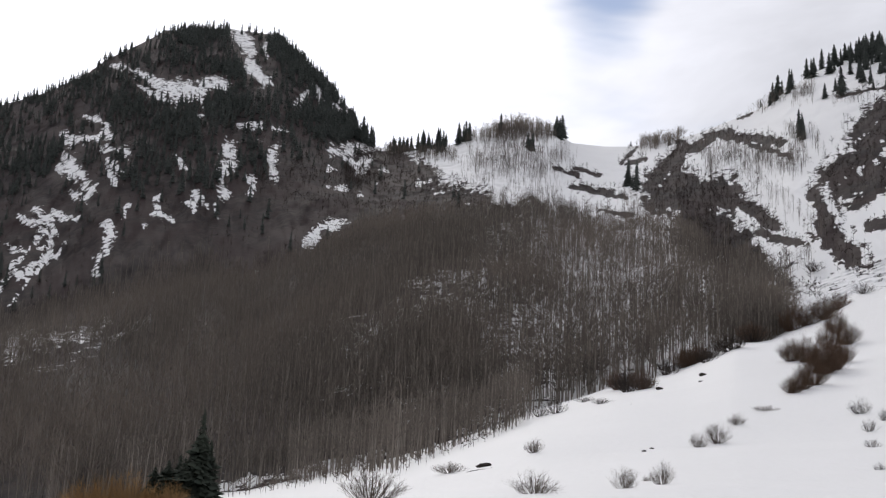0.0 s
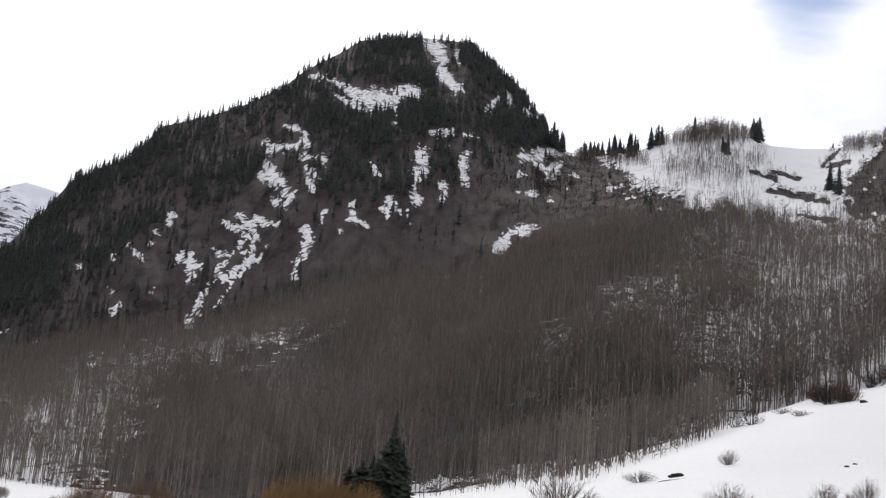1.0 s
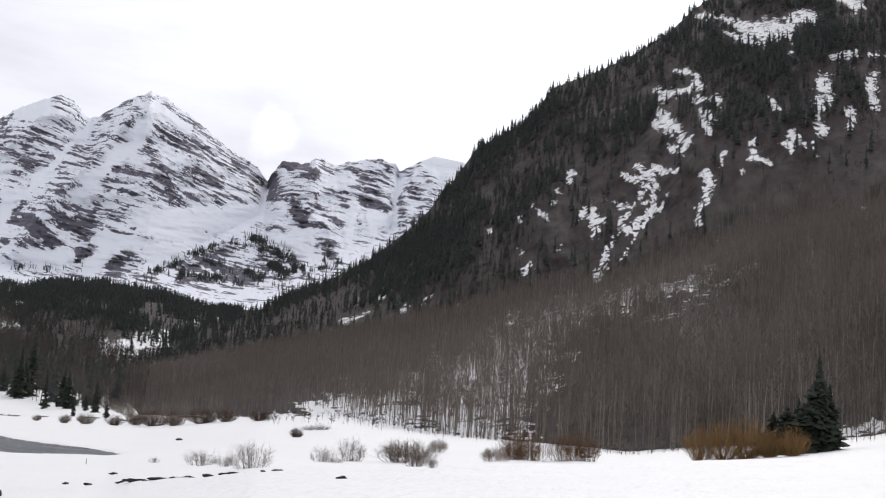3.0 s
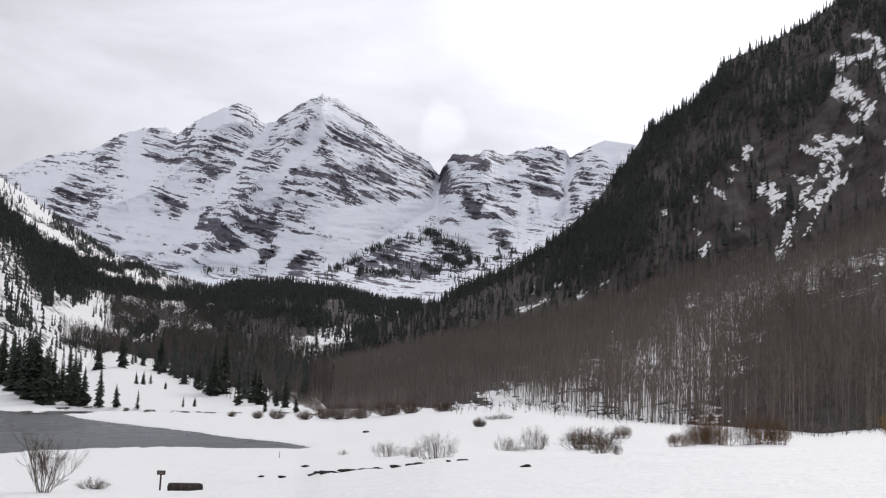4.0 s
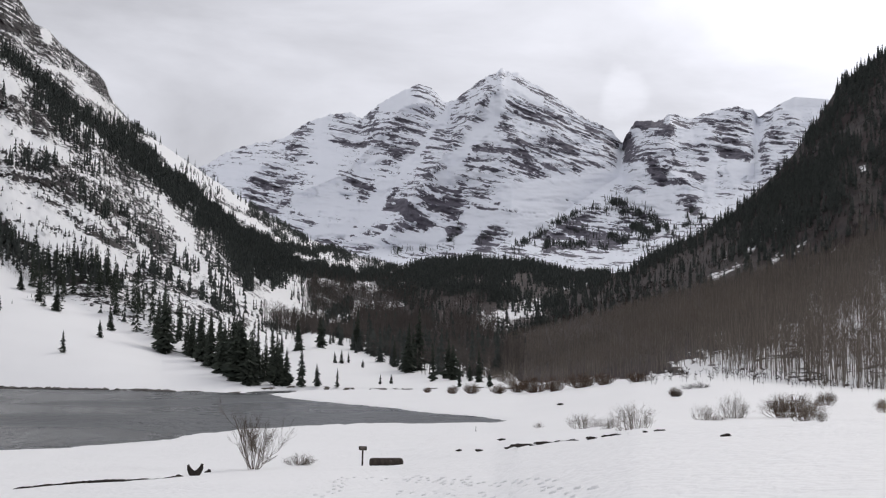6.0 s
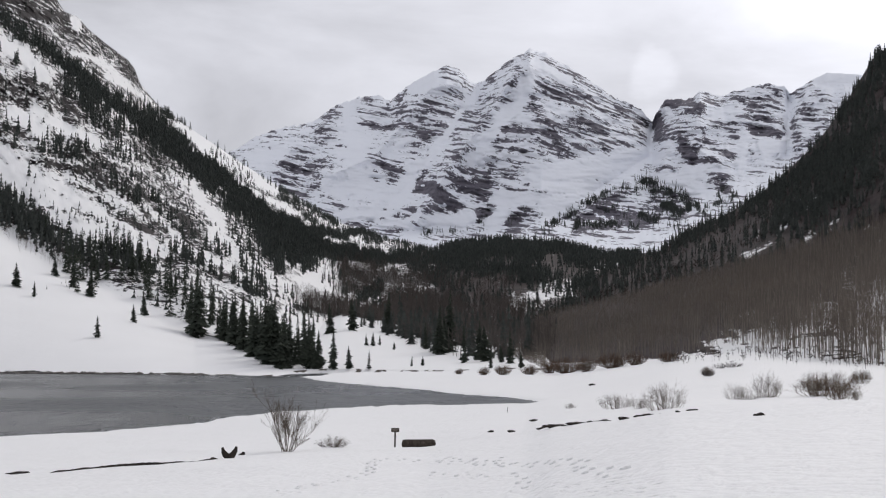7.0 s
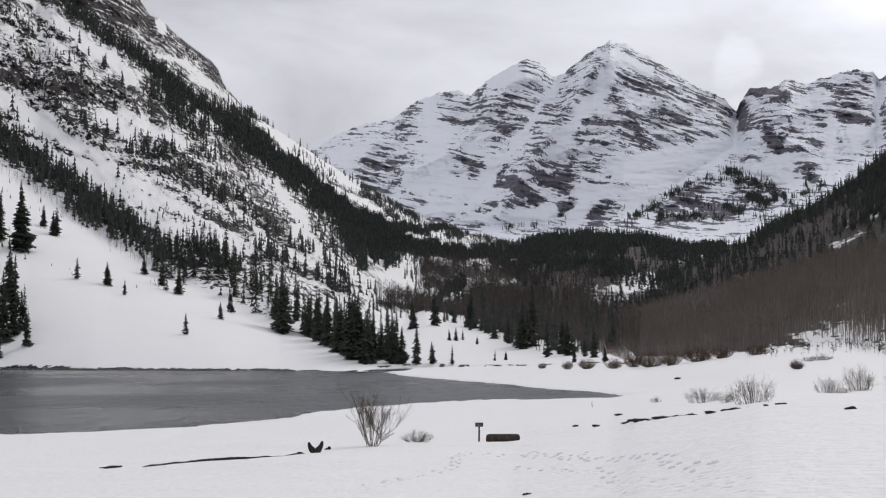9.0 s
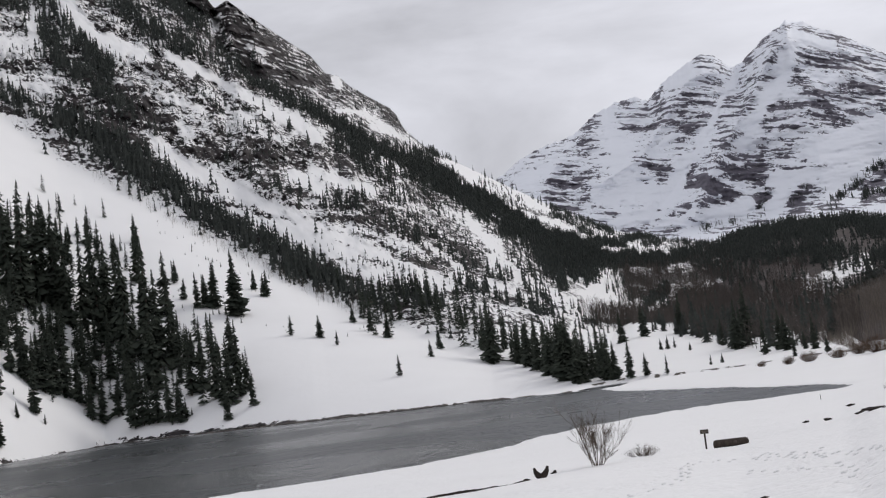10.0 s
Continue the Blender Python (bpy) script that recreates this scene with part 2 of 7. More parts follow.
def strokes(b, e, *lists, ragged=0.09):
    """How far a slope is covered by patches, 0 to about 1. A patch is a stroke between two places:
    bearing and rise of each end, half width in degrees, weight."""
    best = np.zeros(np.shape(b))
    b, e = b + ragged * (rough(b * 2.6, e * 3.4, 74, 4, 0.7)), e + ragged * rough(b * 2.6, e * 3.4, 75, 4, 0.7)
    wob = np.clip(1 + 0.35 * rough(b * 2.3, e * 2.3, 77, 3) + 0.45 * rough(b * 5.1, e * 5.1, 78, 2), 0.3, 2)
    for rows in lists:
        for b0, e0, b1, e1, w, k in rows:
            m = (b > min(b0, b1) - 3 * w) & (b < max(b0, b1) + 3 * w) & (e > min(e0, e1) - 3 * w) & (e < max(e0, e1) + 3 * w)
            ux, uy = b1 - b0, e1 - e0
            f = np.clip(((b[m] - b0) * ux + (e[m] - e0) * uy) / (ux * ux + uy * uy + 1e-9), 0, 1)
            d = np.hypot(b[m] - b0 - f * ux, e[m] - e0 - f * uy) / (w * wob[m])
            best[m] = np.where(k < 0, best[m] + k * np.exp(-d ** 2), np.maximum(best[m], k * np.exp(-0.87 * d ** 2)))
    return best


def mesh_of(name, points, faces, mats, slots=None, smooth=True):
    """A mesh from arrays: points (n, 3), faces (m, 3 or 4)."""
    me = bpy.data.meshes.new(name)
    faces = np.asarray(faces, np.int32)
    me.vertices.add(len(points))
    me.vertices.foreach_set("co", np.asarray(points, np.float32).ravel())
    me.loops.add(faces.size)
    me.loops.foreach_set("vertex_index", faces.ravel())
    me.polygons.add(len(faces))
    me.polygons.foreach_set("loop_start", np.arange(0, faces.size, faces.shape[1], dtype=np.int32))
    for mat in mats:
        me.materials.append(mat)
    if slots is not None:
        me.polygons.foreach_set("material_index", np.asarray(slots, np.int32))
    me.polygons.foreach_set("use_smooth", np.full(len(faces), smooth))
    me.update(calc_edges=True)
    return me


def grid_faces(rows, cols):
    i = np.arange(rows - 1)[:, None] * cols + np.arange(cols - 1)[None]
    return np.stack([i, i + 1, i + cols + 1, i + cols], -1).reshape(-1, 4)


class Slope:
    """A mountainside between guide lines, which run across it from foot to crest and over to the back.
    A guide is a list of (bearing, rise in degrees seen from the eye, distance in metres)."""

    def __init__(self, guides, b0, b1, cols, steps):
        b = np.linspace(b0, b1, cols)
        lines = []
        for g in guides:
            g = sorted(g)
            k = [q[0] for q in g]
            e, d = np.interp(b, k, [q[1] for q in g]), np.interp(b, k, [q[2] for q in g])
            lines.append((d, EYE + d * np.tan(np.radians(e))))
        dist, high, part = [lines[0][0]], [lines[0][1]], [np.zeros(cols)]
        for k, count in enumerate(steps):
            for j in range(1, count + 1):
                f = j / count
                dist.append(lines[k][0] * (1 - f) + lines[k + 1][0] * f)
                high.append(lines[k][1] * (1 - f) + lines[k + 1][1] * f)
                part.append(np.full(cols, k + f))
        self.d, self.z, self.s = np.array(dist), np.array(high), np.array(part)
        self.b = np.broadcast_to(b, self.d.shape).copy()
        self.crest = sum(steps[:-1])
        self.rows, self.cols = self.d.shape

    def soften(self, rounds, keep):
        """Round the breaks between the parts, but leave the rows in keep as they are."""
        for _ in range(rounds):
            for a in (self.z, self.d):
                m = a.copy()
                m[1:-1] = (a[:-2] + 2 * a[1:-1] + a[2:]) / 4
                for k in keep:
                    m[k] = a[k]
                a[:] = m

    def rise(self):
        return np.degrees(np.arctan2(self.z - EYE, self.d))

    def places(self):
        a = np.radians(self.b)
        return np.stack([-self.d * np.sin(a), self.d * np.cos(a), self.z], -1)

    def push(self, amount):
        """Bring parts of the slope nearer to the eye or take them farther, by a share of their distance."""
        self.d *= 1 + amount
        self.z = EYE + (self.z - EYE) * (1 + amount)

    def build(self, name, mat, cover, label, category="mountain"):
        ob = new(name, mesh_of(name, self.places().reshape(-1, 3), grid_faces(self.rows, self.cols), [mat]))
        layer = ob.data.attributes.new("snow", "FLOAT", "POINT")
        layer.data.foreach_set("value", np.asarray(cover, np.float32).ravel())
        return tagged(ob, label, category, kind="structure")

    def at(self, i, j):
        """Places at fractional rows and columns."""
        p = self.places()
        i0, j0 = np.minimum(i.astype(int), self.rows - 2), np.minimum(j.astype(int), self.cols - 2)
        u, v = (i - i0)[:, None], (j - j0)[:, None]
        return (p[i0, j0] * (1 - u) + p[i0 + 1, j0] * u) * (1 - v) + (p[i0, j0 + 1] * (1 - u) + p[i0 + 1, j0 + 1] * u) * v

    def scatter(self, count, density, rng):
        """Random places with a density (0 to 1, one value a vertex) by true area."""
        p = self.places()
        side = np.linalg.norm(p[1:, :-1] - p[:-1, :-1], axis=-1) * np.linalg.norm(p[:-1, 1:] - p[:-1, :-1], axis=-1)
        w = (side * density[:-1, :-1]).ravel()
        w[np.isnan(w)] = 0
        pick = rng.choice(w.size, count, p=w / w.sum())
        i, j = pick // (self.cols - 1) + rng.random(count), pick % (self.cols - 1) + rng.random(count)
        return self.at(i, j), np.interp(j, np.arange(self.cols), self.b[0]), i


# ---------------------------------------------------------------- valley floor
# along each bearing: (distance, height) pairs of the snow-covered ground
FLOOR = {
    -180: [(0, 6.4), (60, 10), (300, 30), (4800, 500)],
    -60: [(0, 6.4), (45, 9.2), (120, 17), (400, 80), (4800, 500)],
    -20: [(0, 6.4), (45, 8.9), (68, 10.5), (120, 16.6), (250, 44), (380, 80.5), (480, 82), (4800, 300)],
    -17: [(0, 6.4), (45, 9.0), (65, 10.2), (120, 16.0), (330, 60.5), (450, 62), (4800, 300)],
    -14.5: [(0, 6.4), (45, 9.0), (62, 10.0), (120, 15.6), (290, 51), (400, 53), (4800, 300)],
    -8.6: [(0, 6.4), (45, 8.85), (65, 9.4), (115, 14.2), (255, 35.8), (340, 37), (4800, 300)],
    -22: [(0, 6.4), (45, 8.9), (70, 10.6), (120, 17), (250, 46), (400, 88), (520, 90), (4800, 300)],
    -12: [(0, 6.4), (45, 9.0), (62, 9.8), (120, 15.2), (270, 42), (360, 44), (4800, 300)],
    -5: [(0, 6.4), (45, 8.7), (68, 9.1), (110, 13.2), (240, 28.5), (320, 30), (4800, 300)],
    2: [(0, 6.4), (45, 8.15), (80, 8.2), (205, 15.8), (300, 17), (4800, 300)],
    9: [(0, 6.4), (45, 7.45), (80, 6.6), (200, 9.0), (300, 9), (4800, 250)],
    20: [(0, 6.4), (45, 6.62), (90, 4.6), (205, 3.6), (300, 3.6), (4800, 200)],
    27: [(0, 6.3), (45, 6.2), (90, 4.0), (230, 3.9), (300, 4), (4800, 200)],
    34: [(0, 6.3), (45, 5.7), (90, 3.6), (180, 3.0), (270, 6.2), (340, 7), (4800, 200)],
    38: [(0, 6.3), (45, 5.4), (75, 4.1), (150, 2.2), (290, 4.8), (340, 5), (4800, 200)],
    43.6: [(0, 6.3), (30, 4.9), (60, 3.7), (100, 2.0), (160, 0.5), (172, 0.35), (300, 1.0), (400, 2.5), (4800, 200)],
    45: [(0, 6.3), (30, 4.6), (60, 3.2), (100, 1.6), (162, 0.0), (168, -0.1), (173, 0.1), (300, 1.2), (420, 4), (900, 20), (4800, 200)],
    50: [(0, 6.3), (30, 4.2), (68, 2.1), (110, 0.9), (158, 0.05), (163, -0.7), (219, -0.7), (225, 0.25), (330, 1.0), (420, 2.2), (700, 18), (1500, 60), (4800, 250)],
    54: [(0, 6.3), (30, 4.2), (68, 2.0), (110, 0.8), (152, 0.05), (157, -0.7), (268, -0.7), (275, 0.2), (340, 1.0), (450, 5), (700, 26), (1500, 60), (4800, 250)],
    57: [(0, 6.3), (30, 4.2), (68, 2.0), (110, 0.7), (144, 0.05), (149, -0.8), (310, -0.8), (316, 0.3), (345, 0.8), (450, 5), (1500, 50), (4800, 250)],
    62: [(0, 6.3), (30, 4.1), (58, 2.5), (90, 1.0), (122, 0.05), (128, -0.9), (338, -0.9), (346, 0.5), (500, 1), (4800, 250)],
    70: [(0, 6.3), (30, 4.0), (55, 2.4), (80, 1.1), (111, 0.05), (116, -1.0), (372, -1.0), (380, 0.5), (500, 1), (4800, 250)],
    80: [(0, 6.3), (30, 4.0), (55, 2.4), (80, 1.0), (110, 0.05), (115, -1.0), (440, -1.0), (450, 0.5), (500, 1), (4800, 250)],
    90: [(0, 6.3), (30, 4.0), (60, 2.2), (110, 0.05), (115, -1.0), (360, -1.0), (370, 0.5), (500, 1), (4800, 250)],
    130: [(0, 6.3), (60, 2.4), (110, 0.3), (300, 3), (4800, 300)],
    180: [(0, 6.4), (60, 10), (300, 30), (4800, 500)],
}
REACH = np.concatenate([np.linspace(0, 30, 31), np.geomspace(30.9, 298, 122), np.linspace(301, 345, 18), np.geomspace(349, 500, 20), np.geomspace(515, 4800, 36)])
BEARINGS = sorted(FLOOR)
TABLE = np.array([np.interp(REACH, *zip(*FLOOR[k])) for k in BEARINGS])
for _ in range(3):
    TABLE[:, 1:50] = (TABLE[:, :49] + 2 * TABLE[:, 1:50] + TABLE[:, 2:51]) / 4


NEAR_SHORE = [(43.9, 166), (45, 161), (47, 159.5), (50, 158), (54, 152), (57, 144), (59.5, 132), (62, 122), (66, 114), (70, 111), (80, 110), (90, 110), (100, 110)]
FAR_SHORE = [(43.9, 166), (45.2, 174), (46.5, 183), (48, 193.5), (49.5, 206), (51, 219), (52.5, 234), (53.8, 250), (55, 267), (55.5, 280), (56, 305), (57, 313), (62, 340), (70, 375), (80, 444), (90, 364), (100, 340)]
CREEK = [(44, 318, 0.5), (47, 326, 2.0), (50, 331, 2.6), (52, 332, 3.4), (53, 333, 7.0), (54, 334, 11.0), (55.5, 330, 18.0), (56.5, 326, 16.0), (57.2, 320, 0.5)]


def wet(b, d):
    """Metres inside the water's edge, less than 0 on land."""
    near, far = np.interp(b, *zip(*NEAR_SHORE)), np.interp(b, *zip(*FAR_SHORE))
    nick = rough(b * 1.3, b * 0, 15, 4) * 2.0
    s = np.where((b > 43.9) & (b < 100), np.minimum(d - near - nick, far + nick * 1.4 - d), -99.0)
    key, mid, half = zip(*CREEK)
    return np.maximum(s, np.where((b > 44) & (b < 57.2), np.interp(b, key, half) - np.abs(d - np.interp(b, key, mid) - nick * 1.5), -99.0))


def floor_height(b, d):
    """Height of the ground at a bearing and a distance (arrays)."""
    b, d = np.broadcast_arrays(np.asarray(b, float), np.asarray(d, float))
    k = np.clip(np.searchsorted(BEARINGS, b) - 1, 0, len(BEARINGS) - 2)
    keys = np.array(BEARINGS, float)
    f = (b - keys[k]) / (keys[k + 1] - keys[k])
    q = np.clip(np.interp(d, REACH, np.arange(len(REACH))), 0, len(REACH) - 1.001)
    i = q.astype(int)
    u = q - i
    z = (TABLE[k, i] * (1 - u) + TABLE[k, i + 1] * u) * (1 - f) + (TABLE[k + 1, i] * (1 - u) + TABLE[k + 1, i + 1] * u) * f
    # the lake's bed and banks, and the creek that runs into it
    s = wet(b, d)
    z = np.where(s > 0, -np.minimum(s * 0.11, 0.8), np.where((b > 43) & (s > -40), np.maximum(z, np.minimum(0.03 - s * 0.035, 0.35)), z))
    a = np.radians(b)
    x, y = -d * np.sin(a), d * np.cos(a)
    swell = rough(x / 23.0, y / 23.0, 5, 4) * 0.16 * np.clip(d / 30, 0, 1) * np.clip((z + 0.2) / 1.0, 0.15, 1) + rough(x / 3.0, y / 3.0, 9, 3) * 0.035
    return z + swell * np.clip(1.6 - d / 500, 0.3, 1)


def ground_spot(b, d, sink=0.0):
    """A place on the ground at a bearing and a distance."""
    a = radians(b)
    return Vector((-d * math.sin(a), d * math.cos(a), float(floor_height(b, d)) - sink))


fan = np.unique(np.concatenate([np.linspace(-180, -40, 57), np.linspace(-40, 96, 440), np.linspace(96, 180, 40)]))
gb, gd = np.meshgrid(fan, REACH)
gz = floor_height(gb, gd)
ga = np.radians(gb)
ground = new("ground", mesh_of("ground", np.stack([-gd * np.sin(ga), gd * np.cos(ga), gz], -1).reshape(-1, 3), grid_faces(*gb.shape)[:, ::-1], [snow_field]))
bare = np.ones(gb.shape)
# strips of wet earth: along the lake's edge
edge = wet(gb, gd)
bare -= np.where(gb > 57.5, 1.0, 0.72) * np.exp(-((edge + 1.5) / 3.0) ** 2) * (gd > 295) * np.clip(0.75 + 0.7 * rough(gb * 2.2, gb * 0, 18, 4), 0, 1.2)
bare -= 0.5 * np.exp(-((edge + 1.0) / 1.2) ** 2) * (gd < 295)
ground.data.attributes.new("snow", "FLOAT", "POINT").data.foreach_set("value", bare.astype(np.float32).ravel())
tagged(ground, "snow-covered valley floor and meadow round the lake", "snow ground", kind="structure")

lake_b, lake_d = np.meshgrid(np.linspace(40, 125, 60), np.array([100, 140, 200, 300, 480]))
la = np.radians(lake_b)
lake = new("lake", mesh_of("lake", np.stack([-lake_d * np.sin(la), lake_d * np.cos(la), np.zeros(la.shape)], -1).reshape(-1, 3), grid_faces(*la.shape)[:, ::-1], [water_face]))
tagged(lake, "grey rippled open water of a mountain lake", "water", kind="structure")

# ---------------------------------------------------------------- brown mountainside with the aspen wood
FOOT = [(48, -0.9, 520), (46, -0.9, 430), (44, -1.35, 330), (41, -1.05, 300), (37, -0.55, 282), (34, -0.42, 268), (32, -0.4, 250), (29, -1.1, 230), (24, -1.5, 215), (18, -1.15, 205),
        (11.3, 0.0, 200), (2, 2.2, 207), (-2.3, 3.9, 230), (-6.4, 5.1, 245), (-8.6, 6.0, 255), (-12, 7.1, 270), (-14.5, 8.2, 290), (-17, 8.8, 330), (-20, 10.6, 380), (-22, 11.4, 410), (-34, 14, 560)]
WOOD_TOP = [(48, 0.4, 1000), (45.2, 0.8, 950), (43.8, 1.4, 900), (39.6, 2.3, 830), (34, 3.6, 760), (29, 4.7, 710), (25, 6.3, 690), (21.3, 7.0, 660), (17, 8.6, 650), (12, 10.3, 650), (9.4, 10.6, 650),
            (6.4, 11.9, 660), (4.2, 13.4, 680), (0.8, 14.4, 700), (-2, 15.0, 700), (-4.7, 14.5, 660), (-7.6, 13.9, 630), (-11.8, 13.9, 600), (-14.5, 12.1, 540), (-17.2, 11.0, 480), (-22, 12.6, 480), (-34, 15.5, 620)]
CREST = [(48, 0.2, 1500), (44.4, 1.4, 1500), (42.3, 2.5, 1480), (41, 3.6, 1450), (38.5, 4.5, 1420), (36.8, 5.6, 1400), (35.4, 6.2, 1380), (33.7, 7.1, 1360), (32.6, 8.0, 1340), (30.9, 9.5, 1320),
         (29.7, 11.0, 1300), (29.05, 12.0, 1300), (28.2, 13.3, 1290), (26.8, 14.2, 1280), (25.8, 14.7, 1270), (24.4, 16.5, 1260), (22.3, 17.3, 1260), (20.4, 18.2, 1260), (18.75, 19.2, 1270),
         (17.7, 20.2, 1280), (15.8, 21.4, 1290), (15, 22.0, 1300), (12.8, 22.3, 1310), (11.9, 22.5, 1310), (9.3, 22.45, 1310), (8.4, 21.8, 1300), (6.8, 20.7, 1260), (5.3, 19.3, 1200), (4.8, 18.3, 1120),
         (3.9, 17.5, 1020), (2.2, 17.35, 980), (-0.15, 17.8, 960), (-1.9, 18.5, 940), (-4, 18.75, 930), (-5.5, 18.6, 930), (-6.4, 18.1, 940), (-8, 17.95, 970), (-9.2, 17.95, 980), (-11, 18.1, 960),
         (-12.6, 18.5, 950), (-14.3, 19.1, 950), (-15.7, 19.6, 960), (-17.4, 20.6, 980), (-18.5, 21.2, 1000), (-19.6, 21.6, 1010), (-22, 22.1, 1030), (-34, 24, 1100)]
FOOT = [(b, e - 0.3, d) for b, e, d in FOOT]
BACK = [(b, e - 6, d + 420) for b, e, d in CREST]
east = Slope([FOOT, WOOD_TOP, CREST, BACK], -34, 48, 980, [84, 150, 6])
east.soften(14, (0, east.crest))
arc = np.radians(east.b) * 800
inner = np.clip(np.minimum(east.s, 1.0) * 3, 0, 1) * np.clip((2 - east.s) * 5, 0, 1) * (east.s < 2)
gully = rough(arc / 120, east.s * 1.1, 21, 5) * 0.035 + rough(arc / 26, east.s * 5, 22, 5, 0.6) * 0.017
east.push(gully * inner * np.interp(east.b, [2, 7], [0.25, 1.0]))
east.d += rough(arc / 9, east.s * 30, 25, 3) * 1.7 * inner
east_rise = east.rise()


# ---------------------------------------------------------------- snowy mountainside across the lake
L_FOOT = [(100, -1.1, 340), (90, -1.15, 365), (84.7, -1.25, 378), (80, -0.98, 448), (74.4, -1.0, 410), (70, -1.17, 378), (63.4, -1.3, 346), (59, -1.35, 335), (57.2, -1.2, 345), (55, -0.6, 460), (52, 0.9, 760), (48, 1.3, 1100)]
L_FAN = [(100, 26, 900), (90, 19.5, 820), (86, 16.6, 780), (83.4, 14.6, 760), (81, 12.6, 740), (76, 9.5, 700), (73, 7.3, 670), (69.3, 4.9, 620), (65.6, 2.8, 560), (61.2, 0.4, 480), (59, 0.4, 500), (57.2, 0.8, 560), (55, 1.2, 700), (52, 1.6, 1000), (48, 1.9, 1400)]
L_CREST = [(100, 33, 1500), (90, 29, 1500), (80, 24.8, 1500), (76, 22.0, 1520), (74.2, 20.7, 1540), (73.2, 19.9, 1550), (72.74, 19.25, 1556), (72.1, 19.6, 1560), (71.1, 18.8, 1570), (70.05, 18.0, 1585), (69, 17.2, 1597), (68.25, 16.65, 1608),
           (67.6, 15.7, 1618), (66.95, 15.5, 1630), (66.5, 15.0, 1640), (65.6, 14.35, 1675), (64.55, 13.65, 1695), (64.25, 13.25, 1700), (64.0, 12.6, 1720), (63.3, 11.8, 1745), (62.8, 11.35, 1760),
           (60.4, 9.85, 1830), (59.1, 9.0, 1880), (56.5, 7.4, 1980), (54.3, 6.15, 2080), (52, 5.4, 2200), (50, 4.9, 2250), (48, 4.6, 2300)]
L_CREST = [(b, e, d * float(np.interp(b, [54, 60, 66, 100], [1.0, 0.9, 0.76, 0.74]))) for b, e, d in L_CREST]
west = Slope([L_FOOT, L_FAN, L_CREST, [(b, e - 7, d + 600) for b, e, d in L_CREST]], 48, 100, 500, [44, 180, 6])
west.soften(6, (0, west.crest))
warc = np.radians(west.b) * 1100
winner = np.clip((west.s - 1.0) * 9, 0, 1) * np.clip((2 - west.s) * 22, 0, 1)
slant = warc / 1.0 - west.s * 330
west.push(rough(slant / 150, west.s * 1.3, 31, 5) * 0.012 * winner)
west_rise = west.rise()

# ---------------------------------------------------------------- wooded rise at the head of the valley
M_FOOT = [(62, 0.8, 900), (57, 0.8, 760), (54, 1.3, 720), (50.8, 0.9, 680), (48, 0.6, 640), (45.2, -0.2, 560), (42, -0.6, 560), (34, -0.8, 560)]
M_MID = [(62, 3.5, 1700), (54, 2.6, 1350), (48, 2.2, 1300), (44, 1.9, 1300), (38, 2.4, 1400), (34, 3, 1500)]
M_CREST = [(62, 6.5, 2350), (57, 6.1, 2350), (54.2, 5.5, 2350), (51.5, 4.95, 2350), (49.8, 4.7, 2300), (47.5, 5.1, 2250), (45.3, 5.3, 2250), (43.3, 5.0, 2250), (40.8, 4.4, 2250), (38.3, 4.6, 2300), (34, 5, 2300)]
head = Slope([M_FOOT, M_MID, M_CREST, [(b, e - 1.5, d + 500) for b, e, d in M_CREST]], 34, 62, 220, [40, 50, 6])
head.soften(5, (0, head.crest))
marc = np.radians(head.b) * 1600
head.push(rough(marc / 180, head.s * 2.5, 41, 5) * 0.02 * np.clip(head.s * 3, 0, 1) * np.clip((2 - head.s) * 5, 0, 1))
head_rise = head.rise()

# ---------------------------------------------------------------- the two great peaks
P_FOOT = [(64, 4, 2700), (52, 3.6, 2650), (44, 3.4, 2600), (36, 3.6, 2600), (26, 4, 2700)]
P_LOW = [(64, 7.5, 3300), (59, 7.2, 3250), (54, 6.0, 3100), (51.4, 5.7, 3050), (48, 5.6, 3000), (44, 6.2, 3000), (40, 6.3, 3000), (36, 7.4, 3050), (32, 8.6, 3150), (26, 9, 3200)]
P_CREST = [(64, 7.6, 4300), (61.2, 8.4, 4280), (59.9, 9.3, 4260), (59.3, 9.7, 4250), (58.1, 10.4, 4230), (57.0, 10.75, 4200), (55.5, 11.1, 4180), (54.4, 11.95, 4160), (53.2, 12.35, 4150), (52.2, 12.45, 4140), (51.7, 12.1, 4120),
           (50.9, 12.85, 4090), (49.9, 13.4, 4070), (49.35, 13.65, 4060), (48.86, 13.84, 4050), (48.2, 13.65, 4060), (47.7, 13.2, 4090), (47.33, 12.95, 4120), (46.9, 13.2, 4090), (46.2, 13.75, 4040), (45.5, 14.25, 4010), (45.0, 14.4, 4000), (44.68, 14.62, 3990), (44.3, 14.5, 4000),
           (43.9, 14.4, 4005), (43.2, 14.0, 4020), (42.47, 13.6, 4040), (41.9, 13.2, 4060), (41.33, 12.75, 4080), (40.5, 12.2, 4100), (39.63, 11.85, 4110), (39.1, 11.5, 4120), (38.6, 10.9, 4140), (38.45, 11.2, 4100), (37.95, 11.95, 4050),
           (36.9, 11.95, 4040), (36.55, 12.0, 4040), (36.27, 12.3, 4040), (35.6, 12.05, 4040), (35.16, 12.0, 4050), (34.5, 12.2, 4050), (33.5, 12.45, 4050), (32.9, 12.45, 4060), (32.28, 12.3, 4060), (32.0, 11.9, 4090), (31.7, 12.1, 4060), (31, 12.5, 4040), (30.3, 12.8, 4030), (28.9, 12.6, 4030), (26, 11.8, 4030)]
